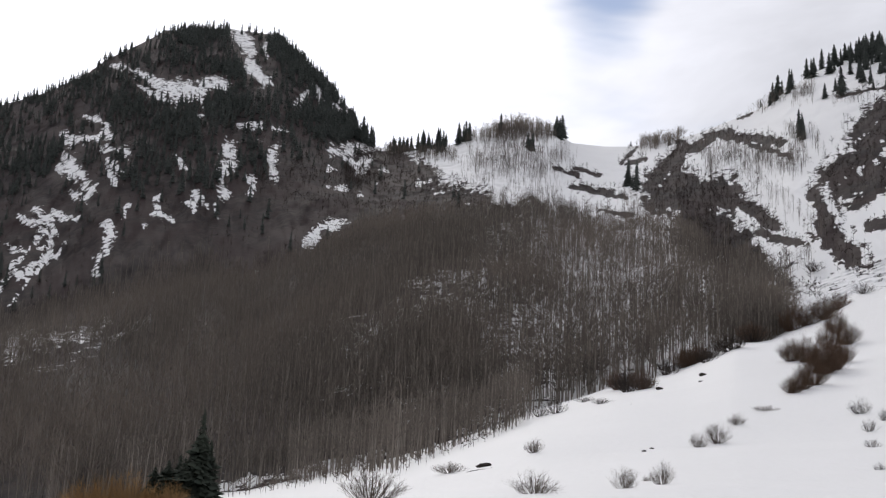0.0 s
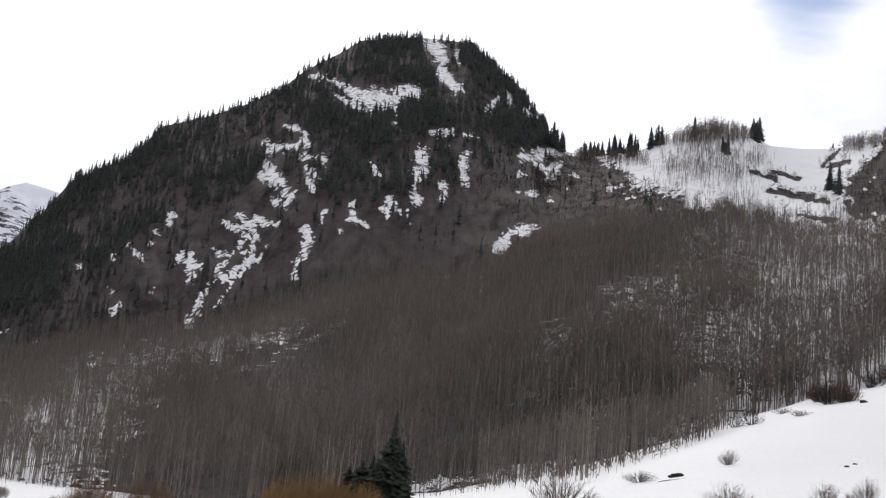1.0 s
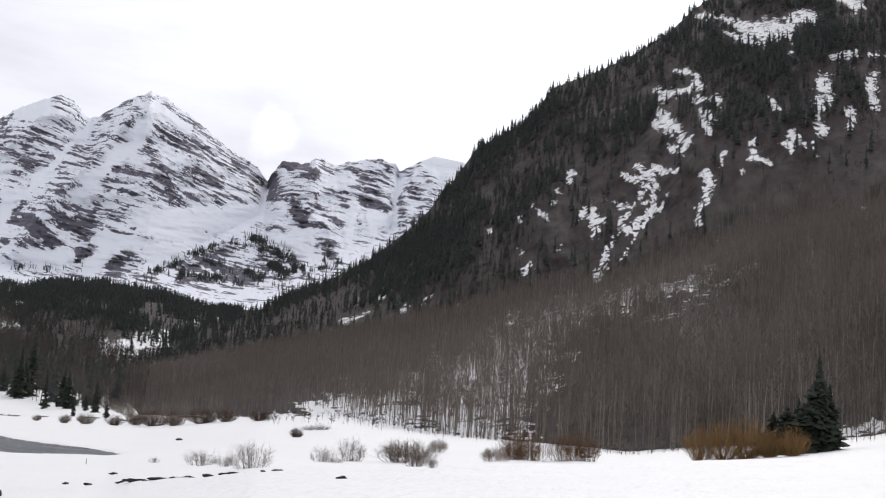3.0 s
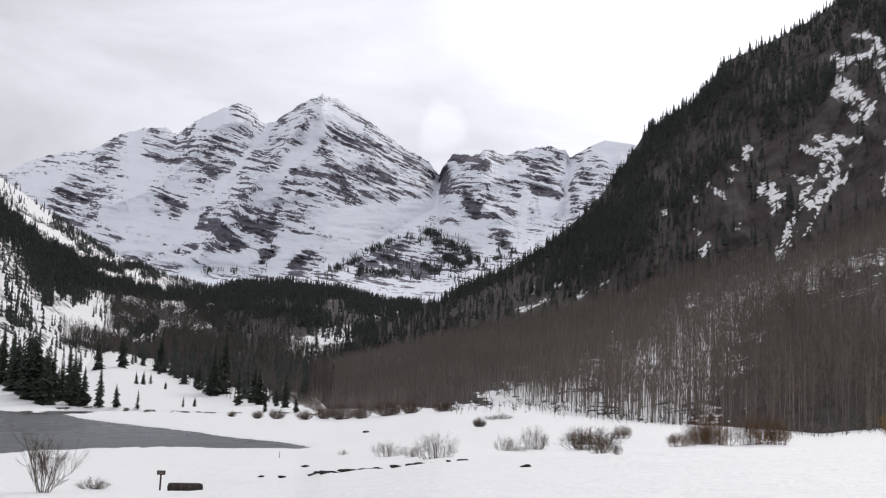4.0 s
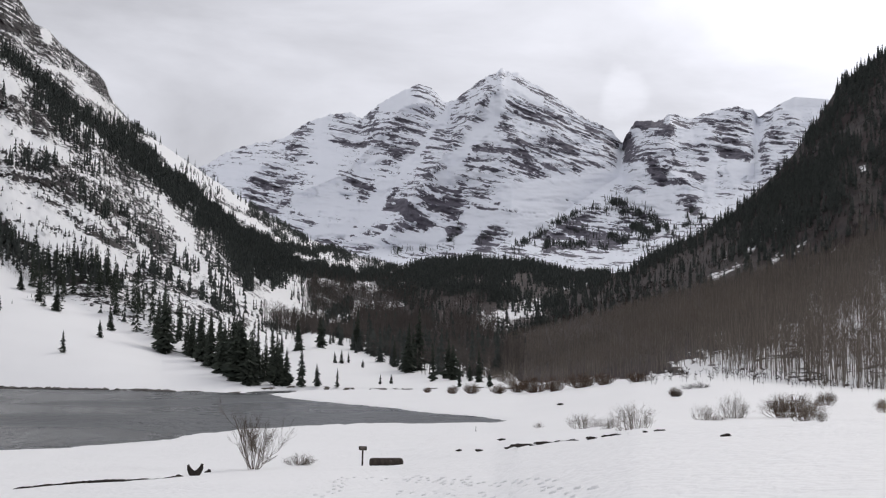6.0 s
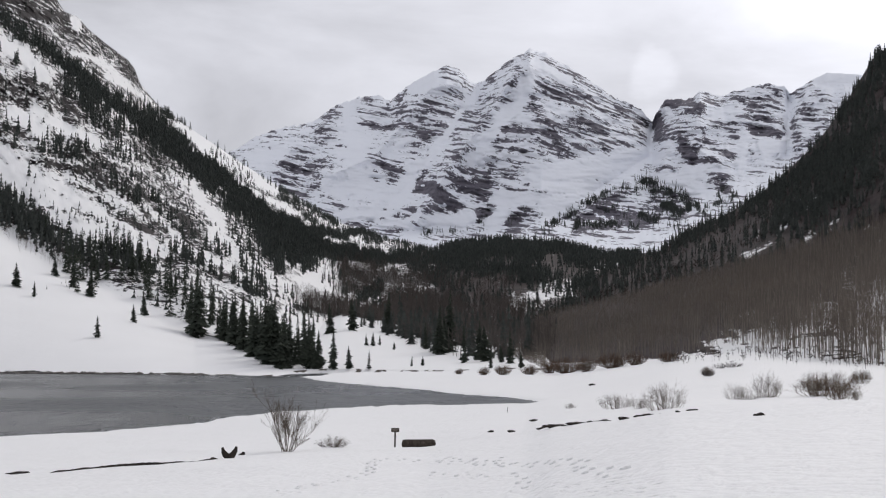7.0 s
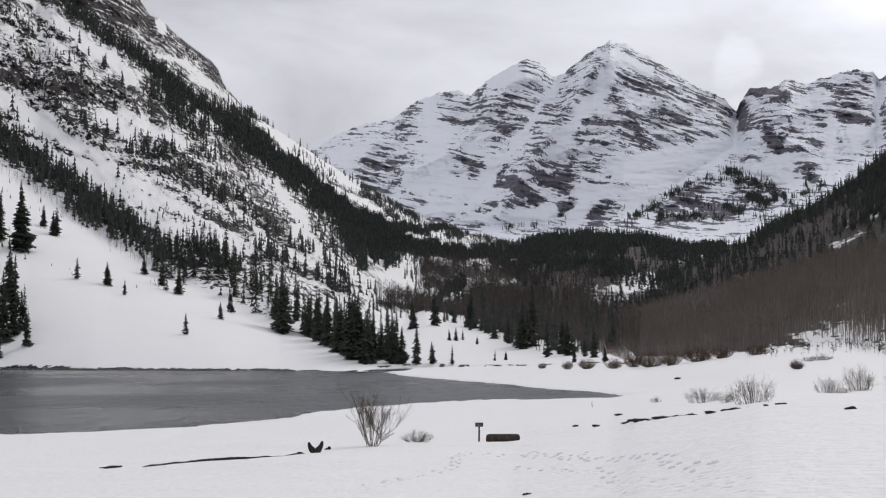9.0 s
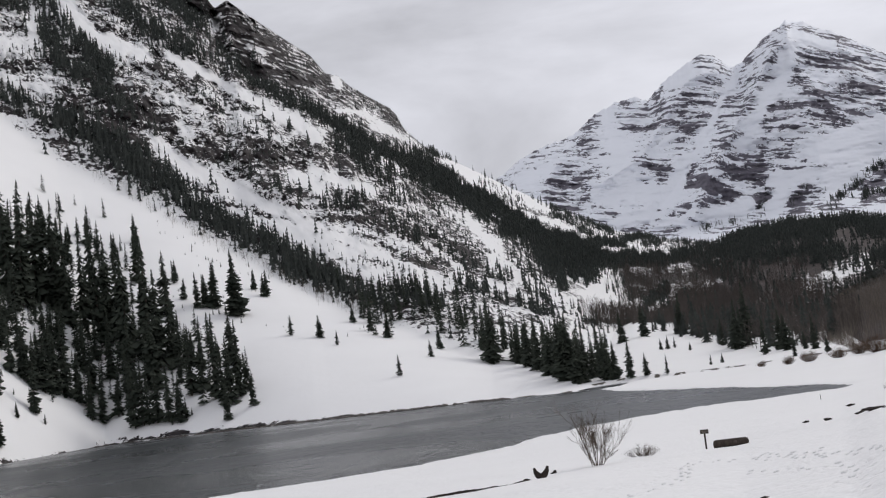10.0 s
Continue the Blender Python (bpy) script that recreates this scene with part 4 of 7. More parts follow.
WEST_CHUTES = [
    (76.32, 13.2, 74.96, 11.85, 0.34, 1), (74.96, 11.85, 72.37, 10.23, 0.45, 1), (72.37, 10.23, 68.95, 8.26, 0.31, 1), (68.95, 8.26, 65.25, 6.03, 0.25, 1),
    (65.25, 6.03, 62.59, 4.64, 0.17, 1), (74.86, 10.28, 70.62, 8.45, 0.2, 1), (70.62, 8.45, 67.44, 6.73, 0.39, 1.1), (68.07, 6.18, 63.15, 4.71, 0.31, 1.1),
    (80.32, 20.13, 78.89, 18.41, 0.39, 1), (78.89, 18.41, 76.58, 17.24, 0.34, 1), (74.43, 16.7, 72.33, 15.46, 0.2, 1), (72.33, 15.46, 70.75, 14.47, 0.23, 1),
    (70.77, 14.36, 68.35, 12.73, 0.31, 1.1), (75.21, 17.16, 74.2, 16.28, 0.17, 0.9), (83.35, 18.28, 81.57, 17.98, 0.39, 0.5), (83.49, 16.62, 80.99, 15.83, 0.34, 0.6),
]
WEST_CHUTES_B = [
    (81.43, 19.52, 81.57, 17.98, 0.2, 0.9), (69.76, 10.93, 68.45, 10.06, 0.31, 1), (68.89, 11.12, 65.94, 9.6, 0.2, 0.9), (67.83, 10.44, 66.19, 9.91, 0.17, 0.8),
    (62.08, 10.58, 60.47, 9.74, 0.2, 1.1), (61.03, 9.82, 57.58, 7.92, 0.39, 1.1), (57.54, 8.2, 54.93, 6.69, 0.25, 1.1), (59.29, 7.88, 56.09, 6.46, 0.14, 0.9),
    (71.2, 17.35, 70.51, 16.94, 0.11, 1.2), (67.15, 15.38, 66.98, 14.92, 0.14, 1.2), (72.64, 18.85, 73.01, 18.08, 0.14, 0.8), (67.12, 13.85, 66, 13.59, 0.14, 0.7),
]
WEST_SNOW = [
    (66, 13.59, 63.63, 11.9, 0.2, 0.8), (65.65, 12.93, 63.23, 11.63, 0.11, 0.9), (62.39, 8.22, 61.31, 7.79, 0.17, 1), (61.58, 7.91, 60.11, 6.07, 0.28, 1),
    (61.08, 7.33, 59.67, 5.16, 0.2, 0.9), (63.72, 6.83, 61.65, 4.85, 0.14, 1), (60.47, 5.55, 58.17, 3.76, 0.23, 1.1), (58.95, 4.21, 56.1, 2.52, 0.2, 1.1),
    (60.89, 4.58, 58.28, 2.99, 0.14, 1), (55.72, 3.2, 54.78, 3.91, 0.45, 1.1), (54.35, 3, 56.11, 2.41, 0.23, 1), (65.69, 11.54, 64.33, 10.53, 0.11, 0.8),
    (75.01, 13.91, 74.7, 13.01, 0.25, 0.9), (75.69, 15.31, 73.86, 14.36, 0.23, 0.7), (66.21, 7.43, 64.04, 6.59, 0.17, 0.6), (69.4, 9.21, 68.81, 9.43, 0.23, 0.7),
]
WEST_SNOW_B = [
    (64.77, 9.79, 64.07, 8.57, 0.23, 0.7), (73.71, 15.71, 72.72, 14.54, 0.17, 0.6), (72.2, 14.22, 70.12, 12.64, 0.23, 0.6), (76.88, 16.99, 75.36, 15.83, 0.11, 0.6),
    (67.27, 8.12, 65.13, 7.01, 0.23, 0.5), (73.4, 11.02, 72.05, 10.61, 0.11, 0.7), (70.94, 10.5, 70.43, 10.03, 0.11, 0.8),
]
WEST_ROCK = [
    (64.6, 13.28, 63.97, 12.34, 0.25, 1.2), (65.88, 14.52, 64.56, 13.53, 0.17, 1), (67, 14.81, 65.96, 13.86, 0.17, 0.7), (63.86, 12.33, 63.2, 11.65, 0.11, 1),
    (79.44, 15.54, 76.29, 14.82, 0.73, 1.1), (79.37, 16.33, 78.28, 16.54, 0.45, 1), (77.39, 17.29, 75.3, 16.36, 0.31, 0.8), (77.39, 14.62, 75.83, 13.43, 0.39, 1.1),
    (75.56, 14.49, 75.32, 13.66, 0.2, 1), (75.13, 12.83, 72.42, 12.26, 0.31, 1.1), (72.42, 12.31, 70.21, 11.9, 0.34, 1.3), (71.8, 12.81, 69.04, 12.2, 0.2, 0.8),
    (73.06, 11.54, 69.89, 9.83, 0.34, 0.6), (68.51, 11.91, 66.87, 10.83, 0.25, 0.7), (66.65, 8.47, 65.51, 8.02, 0.28, 0.9), (64.46, 7.77, 63.42, 6.51, 0.34, 1),
]
WEST_ROCK_B = [
    (62.32, 6.65, 61.01, 5.34, 0.28, 1), (64.11, 6.03, 62.82, 5.01, 0.2, 0.8), (73.83, 17.06, 71.23, 15.23, 0.28, 0.7), (68.78, 13.2, 67.35, 12.01, 0.2, 0.8),
    (78.76, 14.44, 76.75, 12.96, 0.39, 0.9), (61.83, 10.26, 60.25, 9.2, 0.14, 0.6), (70.55, 9.06, 68.84, 9.15, 0.23, 0.4), (64.98, 10.38, 63.15, 9.02, 0.25, 0.8),
    (74.42, 19.23, 72.93, 17.54, 0.34, 0.6),
]
WEST_BELTS = [
    (83.53, 16.24, 81.85, 15.01, 0.2, 2), (83.33, 15.59, 80.65, 13.97, 0.25, 2.6), (80.62, 14.23, 78.11, 12.84, 0.48, 4), (78.38, 12.86, 75.91, 10.65, 0.62, 4),
    (76.39, 11.24, 73.37, 8.75, 0.53, 4), (73.36, 8.8, 69.76, 6.22, 0.42, 3.8), (70.83, 6.62, 68.2, 5.13, 0.48, 3.4), (68.23, 4.85, 65.81, 3.84, 0.34, 2),
    (65.73, 4.54, 63.3, 3.52, 0.25, 2), (81.48, 19.01, 80.37, 16.9, 0.37, 3), (80.83, 20.27, 78.28, 16.54, 0.42, 3.4), (79.87, 16.62, 77.39, 14.62, 0.37, 2.2),
    (83.19, 20.05, 81.43, 19.52, 0.25, 2), (77.65, 19.92, 74.38, 17.1, 0.48, 2.2), (74.14, 19.22, 72.41, 17.23, 0.2, 0.9), (75.47, 19.82, 73.65, 18.65, 0.39, 2.4),
]
WEST_BELTS_B = [
    (72.57, 15.83, 70.49, 14.28, 0.11, 1), (70.43, 14.83, 66.68, 12.77, 0.2, 2.6), (68.8, 14.12, 65.65, 11.81, 0.23, 2.8), (66.75, 12.22, 63.01, 10.08, 0.34, 3),
    (63.5, 10.71, 60.41, 8.04, 0.39, 3.6), (60.62, 8.63, 57.81, 6.26, 0.31, 3.6), (59.41, 7.05, 55.72, 5.11, 0.34, 3.6),
]
WEST_COPSES = [
    (57.93, 5.43, 55.37, 3.65, 0.28, 1.8), (56.78, 5.55, 53.88, 4.28, 0.25, 2.4), (67.35, 12.01, 65.02, 10.05, 0.17, 1.4), (62.86, 11.19, 61.71, 10.7, 0.11, 1.2),
    (60.43, 10.02, 58.06, 8.56, 0.08, 2), (57.95, 8.31, 56.27, 7.17, 0.14, 2.4), (56.27, 7.17, 54.32, 6.03, 0.11, 2), (68.85, 9.09, 66.29, 9.08, 0.25, 0.9),
    (68.89, 9.94, 67.1, 9.45, 0.2, 1), (60.24, 5.18, 57.73, 2.85, 0.11, 1.2), (63.97, 7.09, 61.62, 5.08, 0.11, 0.9), (57.89, 5.7, 57.06, 3.61, 0.28, 1.4),
    (61.91, 5.4, 59.79, 4.27, 0.08, 1), (63.11, 4.99, 57.81, 2.3, 0.14, 1.2), (68.98, 7.98, 67.93, 7.3, 0.08, 0.7), (75.33, 16.09, 70.09, 12.92, 0.79, 0.28),
]
WEST_COPSES_B = [
    (73.06, 11.54, 68.81, 9.43, 0.45, 0.45), (66.35, 10.83, 64.31, 8.89, 0.34, 0.9), (65.02, 7.84, 62.43, 5.81, 0.39, 0.9), (76.4, 13.74, 75.79, 11.79, 0.17, 1),
    (59.67, 5.16, 58.12, 4.09, 0.25, 0.7), (57.09, 7.34, 55.32, 5.96, 0.08, 1), (75.09, 18.21, 72.01, 15.84, 0.56, 0.35), (72.51, 11.49, 70.38, 10.44, 0.17, 0.6),
    (63.04, 9.86, 62.02, 8.87, 0.23, 0.8), (62.33, 11.01, 60.3, 9.7, 0.11, 0.9), (60.3, 9.7, 57.8, 8.28, 0.14, 1.4), (57.8, 8.28, 55.56, 6.96, 0.14, 1.6),
    (61.11, 9.74, 58.35, 8.21, 0.2, 0.7), (56.12, 7.36, 54.43, 6.23, 0.14, 1.2),
]
HEAD_FOREST = [
    (48.51, 5.13, 44.56, 4.59, 0.68, 1.7), (48.22, 4.01, 44.28, 3.47, 0.51, 1.3), (50.19, 3.91, 48.21, 2.94, 0.37, 0.5), (56.06, 4.75, 52.16, 4.25, 0.23, 1.4),
    (52.72, 4.24, 48.78, 4.23, 0.2, 1.3), (53.86, 5.62, 48.51, 5.41, 0.08, 1), (51.6, 4.54, 49.92, 4.72, 0.17, 0.6), (44.28, 4.87, 41.47, 4.53, 0.39, 1.3),
    (42.87, 4.03, 39.81, 4.25, 0.34, 1.3), (44.56, 2.82, 42.6, 2.35, 0.14, 1), (42.6, 2.77, 40.09, 3.19, 0.2, 1.3), (49.33, 2.93, 47.64, 2.38, 0.23, 0.35),
    (52.97, 2.34, 52.14, 2.77, 0.14, 0.8), (55.53, 5.65, 53.85, 5.34, 0.11, 0.6), (52.73, 5.28, 49.92, 5.03, 0.23, 0.3),
]
HEAD_SNOW = [
    (55.48, 3.09, 54.35, 2.27, 0.37, 1.1), (53.8, 2.41, 52.4, 2.01, 0.23, 0.9), (53.01, 5.08, 49.92, 4.72, 0.25, 0.9), (56.08, 5.58, 53.85, 5.06, 0.17, 0.9),
    (45.4, 2.06, 42.6, 2.91, 0.31, 1.1), (44.83, 2.34, 44.27, 2.07, 0.23, 1), (49.9, 3.63, 49.62, 2.93, 0.11, 0.5), (44.28, 4.08, 44.28, 4.08, 0.08, 0.6),
    (41.48, 3.89, 40.36, 4.08, 0.11, 0.7), (52.65, 0.11, 48.19, -0.13, 0.23, 1), (47.07, 0.43, 44.83, 0.17, 0.25, 0.8), (53.81, 2.89, 52.69, 2.62, 0.14, 0.5),
]
HEAD_ASPEN = [
    (53.82, 3.67, 49.34, 3.16, 0.42, 1), (53.81, 2.83, 49.89, 2.31, 0.31, 1), (51.56, 1.74, 48.2, 1.76, 0.37, 1.3), (51, 1.18, 48.19, 0.65, 0.31, 1.2),
    (47.08, 2.33, 45.39, 1.78, 0.37, 1.1), (49.33, 2.88, 45.68, 2.9, 0.25, 0.9), (56.28, 1.97, 51.55, 0.9, 0.25, 1.3), (47.35, 1.21, 44.83, 0.95, 0.25, 1),
    (52.71, 3.46, 49.91, 4.05, 0.25, 0.6), (45.67, 1.28, 44.27, 1.56, 0.23, 1),
]
BELLS_SNOW = [
    (38.67, 10.81, 38.81, 9.67, 0.11, 1), (32.12, 12.03, 32.2, 9.78, 0.08, 1), (44.77, 12.97, 45.3, 11.88, 0.23, 1), (45.3, 11.88, 46.01, 11.26, 0.23, 1),
    (46.01, 11.26, 47.03, 9.92, 0.23, 1), (47.03, 9.92, 47.66, 9.1, 0.2, 0.9), (53.84, 11.84, 53.51, 10.04, 0.34, 0.9), (53.51, 10.04, 53.35, 7.94, 0.62, 1),
    (54.14, 7.94, 51.31, 7.51, 0.34, 1), (49.45, 9.74, 50.6, 8.35, 0.25, 1), (50.6, 8.35, 51.46, 7.23, 0.34, 1), (47.39, 12.54, 48.14, 11.61, 0.11, 1),
    (48.14, 11.61, 48.72, 10.62, 0.11, 1), (48.72, 10.62, 49.5, 9.79, 0.14, 1), (43.81, 8.46, 39.76, 8.94, 0.56, 1), (42.84, 7.65, 41.72, 7.9, 0.39, 1),
]
BELLS_SNOW_B = [
    (33.3, 9.39, 32.52, 9.45, 0.37, 1), (34.2, 10.04, 34.39, 8.43, 0.23, 1), (44.26, 13.99, 42.67, 13.01, 0.11, 0.9), (50.55, 12.8, 49.41, 13.07, 0.31, 0.9),
    (49.55, 13.62, 50.12, 13.21, 0.23, 0.9), (46.5, 7.4, 43.97, 7.18, 0.34, 1), (46.66, 6.05, 45.95, 6.6, 0.25, 0.9), (49.2, 6.09, 47.93, 6.3, 0.25, 1),
    (43.7, 6.56, 42.85, 7.09, 0.28, 1), (38.01, 8.05, 36.25, 8.38, 0.34, 1), (36.01, 7.42, 37.06, 8.28, 0.25, 0.9), (39.75, 9.43, 38.39, 9.16, 0.25, 1),
    (30.61, 12.43, 29.6, 12.34, 0.28, 1), (35.63, 11.06, 34.82, 11.42, 0.14, 0.8), (51.86, 9.61, 50.72, 10.31, 0.14, 0.6), (52.45, 6.68, 54.14, 6.54, 0.23, 0.9),
]
BELLS_SNOW_C = [
    (54.84, 7.8, 53.86, 7.52, 0.28, 0.9), (58.62, 9.16, 57.23, 9.46, 0.25, 0.6), (38.98, 7.53, 39.51, 8.1, 0.2, 0.8),
]
WALL_ROCK = [
    (38.1, 11.82, 37.22, 11.99, 0.25, 1), (36.95, 11.92, 36.37, 11.51, 0.31, 1), (38.25, 11.2, 38.41, 10.2, 0.2, 1.1), (38.03, 10.29, 37.21, 10.31, 0.23, 1),
    (37.14, 9.92, 36.71, 9.22, 0.31, 1.2), (37.66, 10.76, 36.98, 10.87, 0.23, 0.6), (35.92, 12.13, 35.34, 11.72, 0.23, 0.6), (35.06, 12.23, 34.4, 11.92, 0.23, 0.8),
    (35.64, 10.66, 34.59, 10.17, 0.25, 0.8), (36.07, 9.73, 34.5, 9.08, 0.25, 0.8), (34.22, 9.5, 33.74, 8.88, 0.23, 1.1), (36.23, 9.06, 35.64, 9.09, 0.17, 0.8),
    (34.27, 11.78, 32.18, 11.77, 0.28, 0.7), (34.02, 11.36, 32.46, 11.1, 0.23, 0.8), (33.85, 10.39, 32.45, 10.03, 0.23, 1.3), (34.43, 10.96, 32.22, 10.71, 0.14, 0.7),
]
WALL_ROCK_B = [
    (33.59, 12.56, 32.37, 12.31, 0.11, 1), (31.9, 12.27, 31.37, 11.39, 0.25, 1), (31.83, 10.68, 31.71, 8.95, 0.25, 1), (31.44, 10.92, 30.43, 10.58, 0.31, 0.7),
    (31.28, 9.53, 30.91, 9.83, 0.25, 0.7), (30.88, 12.06, 29.63, 11.51, 0.31, 0.4), (30.41, 11.11, 29.65, 11.15, 0.23, 0.5), (31.08, 12.31, 30.71, 12.49, 0.14, 0.8),
    (38.29, 8.66, 37.54, 8.41, 0.2, 1), (35.98, 8.29, 34.87, 8.05, 0.17, 1), (35.42, 7.66, 34.56, 7.19, 0.17, 1), (36.9, 8.88, 36.66, 8.84, 0.08, 0.9),
    (38.37, 9.65, 38.3, 9.48, 0.11, 0.9),
]
TALUS_SNOW = [
    (34.54, 4.3, 33.18, 4.81, 0.11, 0.8), (32.74, 5.35, 32.25, 6.06, 0.14, 0.75), (31.47, 4.91, 31.23, 5.26, 0.14, 0.7), (31.46, 6.41, 30.89, 6.91, 0.08, 0.8),
    (30.53, 5.44, 30.02, 6.04, 0.14, 0.5), (33.81, 5.14, 33.52, 5.5, 0.11, 0.6), (32.04, 6.7, 31.79, 7, 0.11, 0.5), (28.84, 5.3, 28.29, 5.49, 0.11, 0.5),
    (27.09, 4.61, 26.56, 4.93, 0.08, 0.4), (29.89, 4.65, 29.36, 4.89, 0.08, 0.5), (22.07, 6.95, 21.05, 9.39, 0.08, 1), (21.05, 9.39, 20.05, 10.98, 0.08, 0.9),
    (20.05, 10.98, 19.01, 12.64, 0.08, 0.8),
]
FAN_EDGE = [
    (83.4, 14.81, 81.01, 12.93, 0.11, 0.6), (81, 12.98, 76.04, 9.4, 0.14, 1), (76.04, 9.4, 69.35, 4.93, 0.2, 1.2), (69.35, 4.93, 65.89, 3.2, 0.23, 1.4),
    (70.87, 6.24, 67.19, 4.16, 0.25, 0.8),
]
SAPLINGS = [
    (75.61, 5.72, 73.87, 4.14, 0.51, 1), (72.77, 4.14, 70.67, 3.19, 0.23, 1), (69.08, 7.21, 63.16, 4.63, 0.28, 1.2), (72.97, 7.37, 72.03, 5.87, 0.39, 0.8),
    (76.16, 8.26, 74.12, 6.94, 0.39, 0.6), (84.21, 2.15, 83.06, 1.21, 0.34, 0.8), (67.91, 2.84, 65.59, 3.39, 0.28, 0.5), (71.78, 8.08, 69.14, 6.65, 0.28, 0.6),
]
BUTTRESS = [
    (44.28, 5.59, 42.59, 6.48, 0.2, 1), (42.59, 6.48, 40.63, 7.31, 0.2, 1), (38.7, 7.74, 37.76, 7.35, 0.34, 1.2), (37.76, 7.35, 37.25, 6.37, 0.28, 1.2),
    (37.09, 7.13, 36.04, 6.38, 0.25, 1), (42.32, 5.83, 39.29, 5.94, 0.25, 0.9), (41.33, 6.72, 39.83, 6.32, 0.2, 0.9), (47.22, 6.2, 46.62, 8.85, 0.2, 0.6),
    (45.82, 5.9, 44.4, 6.99, 0.34, 1.1), (50.02, 8.68, 50.31, 8.06, 0.25, 1), (49.61, 7.78, 48.48, 6.98, 0.39, 1.2), (48.19, 8.04, 46.78, 7.6, 0.37, 1),
    (47.22, 6.4, 46.65, 6.89, 0.25, 1), (45.39, 6.31, 44.82, 6.92, 0.34, 1), (42.32, 6.11, 40.63, 7.17, 0.39, 0.9), (41.2, 6.55, 39.15, 6.16, 0.37, 1),
]
BUTTRESS_B = [
    (38.72, 6.97, 37.65, 6.39, 0.39, 1.2), (37.14, 9.92, 36.71, 9.22, 0.31, 1), (33.85, 10.39, 32.45, 10.03, 0.25, 1), (38.25, 11.2, 38.41, 10.2, 0.23, 1),
    (38.1, 11.82, 36.36, 11.64, 0.25, 1),
]
BARREN = [
    (19.99, 10.58, 13.33, 12.94, 1.07, 1), (13.35, 13.22, 7.69, 14.77, 1.01, 1), (8.33, 15.57, -0.71, 15.96, 0.96, 1), (6.1, 16.81, 2.1, 16.7, 0.45, 0.8),
    (16.03, 10.99, 7.55, 12.82, 1.13, 1), (7.61, 13.65, 2, 14.5, 0.84, 1), (21.83, 11.77, 18, 13.33, 0.51, 0.6),
]
BELLS_ROCK = [
    (55.26, 11.69, 54.12, 11.98, 0.31, 0.8), (55.26, 10.59, 53.99, 9.9, 0.31, 0.9), (56.81, 10.99, 55.54, 10.81, 0.2, 0.6), (58.07, 10.42, 57.37, 10.56, 0.2, 0.5),
    (56.39, 9.33, 54.7, 8.92, 0.28, 0.8), (56.95, 8.91, 55.12, 8.5, 0.28, 1), (57.09, 8.21, 55.26, 7.94, 0.25, 1), (56.67, 7.66, 55.83, 7.52, 0.17, 0.8),
    (54.7, 9.2, 53.99, 8.86, 0.11, 0.6), (53.7, 11.29, 52.28, 10.87, 0.2, 0.9), (54.12, 12.2, 53.69, 12.48, 0.14, 0.7), (52.98, 12.37, 52.36, 12.48, 0.11, 0.7),
    (55.09, 11.28, 54.41, 11.56, 0.23, 0.6), (54.69, 10.26, 53.99, 9.98, 0.23, 0.6), (51.79, 11.92, 51.13, 12.81, 0.23, 0.9), (51.27, 12.12, 51.14, 11.7, 0.23, 0.9),
]
BELLS_ROCK_B = [
    (50.42, 11.83, 48.43, 11.39, 0.25, 0.7), (49.85, 12.24, 49.56, 11.96, 0.17, 0.7), (48.98, 13.47, 47.56, 12.76, 0.23, 0.8), (49.27, 12.71, 48.13, 12.28, 0.2, 0.7),
    (52.2, 10.65, 51.51, 11.03, 0.23, 0.8), (51.28, 11.01, 49.58, 10.52, 0.31, 0.9), (50.72, 10.36, 49.58, 10.24, 0.17, 0.6), (52.48, 10.15, 51.43, 10.03, 0.17, 0.7),
    (51.28, 11.37, 48.44, 10.7, 0.23, 0.5), (51.13, 12.53, 49.56, 12.3, 0.2, 0.4), (52.77, 9.48, 52.09, 9.14, 0.23, 1.1), (52.58, 8.42, 52.3, 8.33, 0.14, 1.1),
    (52.01, 8.92, 51.07, 8.74, 0.17, 1), (51.87, 8.47, 51.31, 8.3, 0.14, 0.9), (49.64, 9.79, 49.87, 9.46, 0.14, 0.6), (50.87, 9.97, 50.3, 9.86, 0.11, 0.6),
]
BELLS_ROCK_C = [
    (50.02, 8.68, 50.31, 8.06, 0.25, 1), (50.29, 7.84, 49.61, 7.61, 0.2, 1), (49.61, 7.78, 48.48, 6.98, 0.39, 1.2), (49.9, 6.83, 48.43, 6.81, 0.2, 1.1),
    (49.03, 8.89, 46.91, 8.52, 0.45, 0.8), (48.19, 8.04, 46.78, 7.6, 0.37, 1), (48.46, 9.16, 48.17, 9.72, 0.31, 0.7), (47.47, 8.59, 46.77, 7.96, 0.31, 0.9),
    (48, 11.53, 46.87, 11.23, 0.31, 0.9), (48.44, 10.56, 47.01, 10.95, 0.25, 0.8), (48.16, 10.28, 47.31, 9.7, 0.25, 0.8), (47.14, 12.2, 45.86, 12.31, 0.23, 0.7),
    (46.74, 10.25, 46.18, 9.79, 0.2, 0.8), (46.14, 12.18, 45.06, 12.15, 0.23, 0.8), (46.54, 13.7, 45.68, 14.04, 0.25, 0.9), (45.18, 13.67, 44.93, 13.52, 0.2, 1),
]
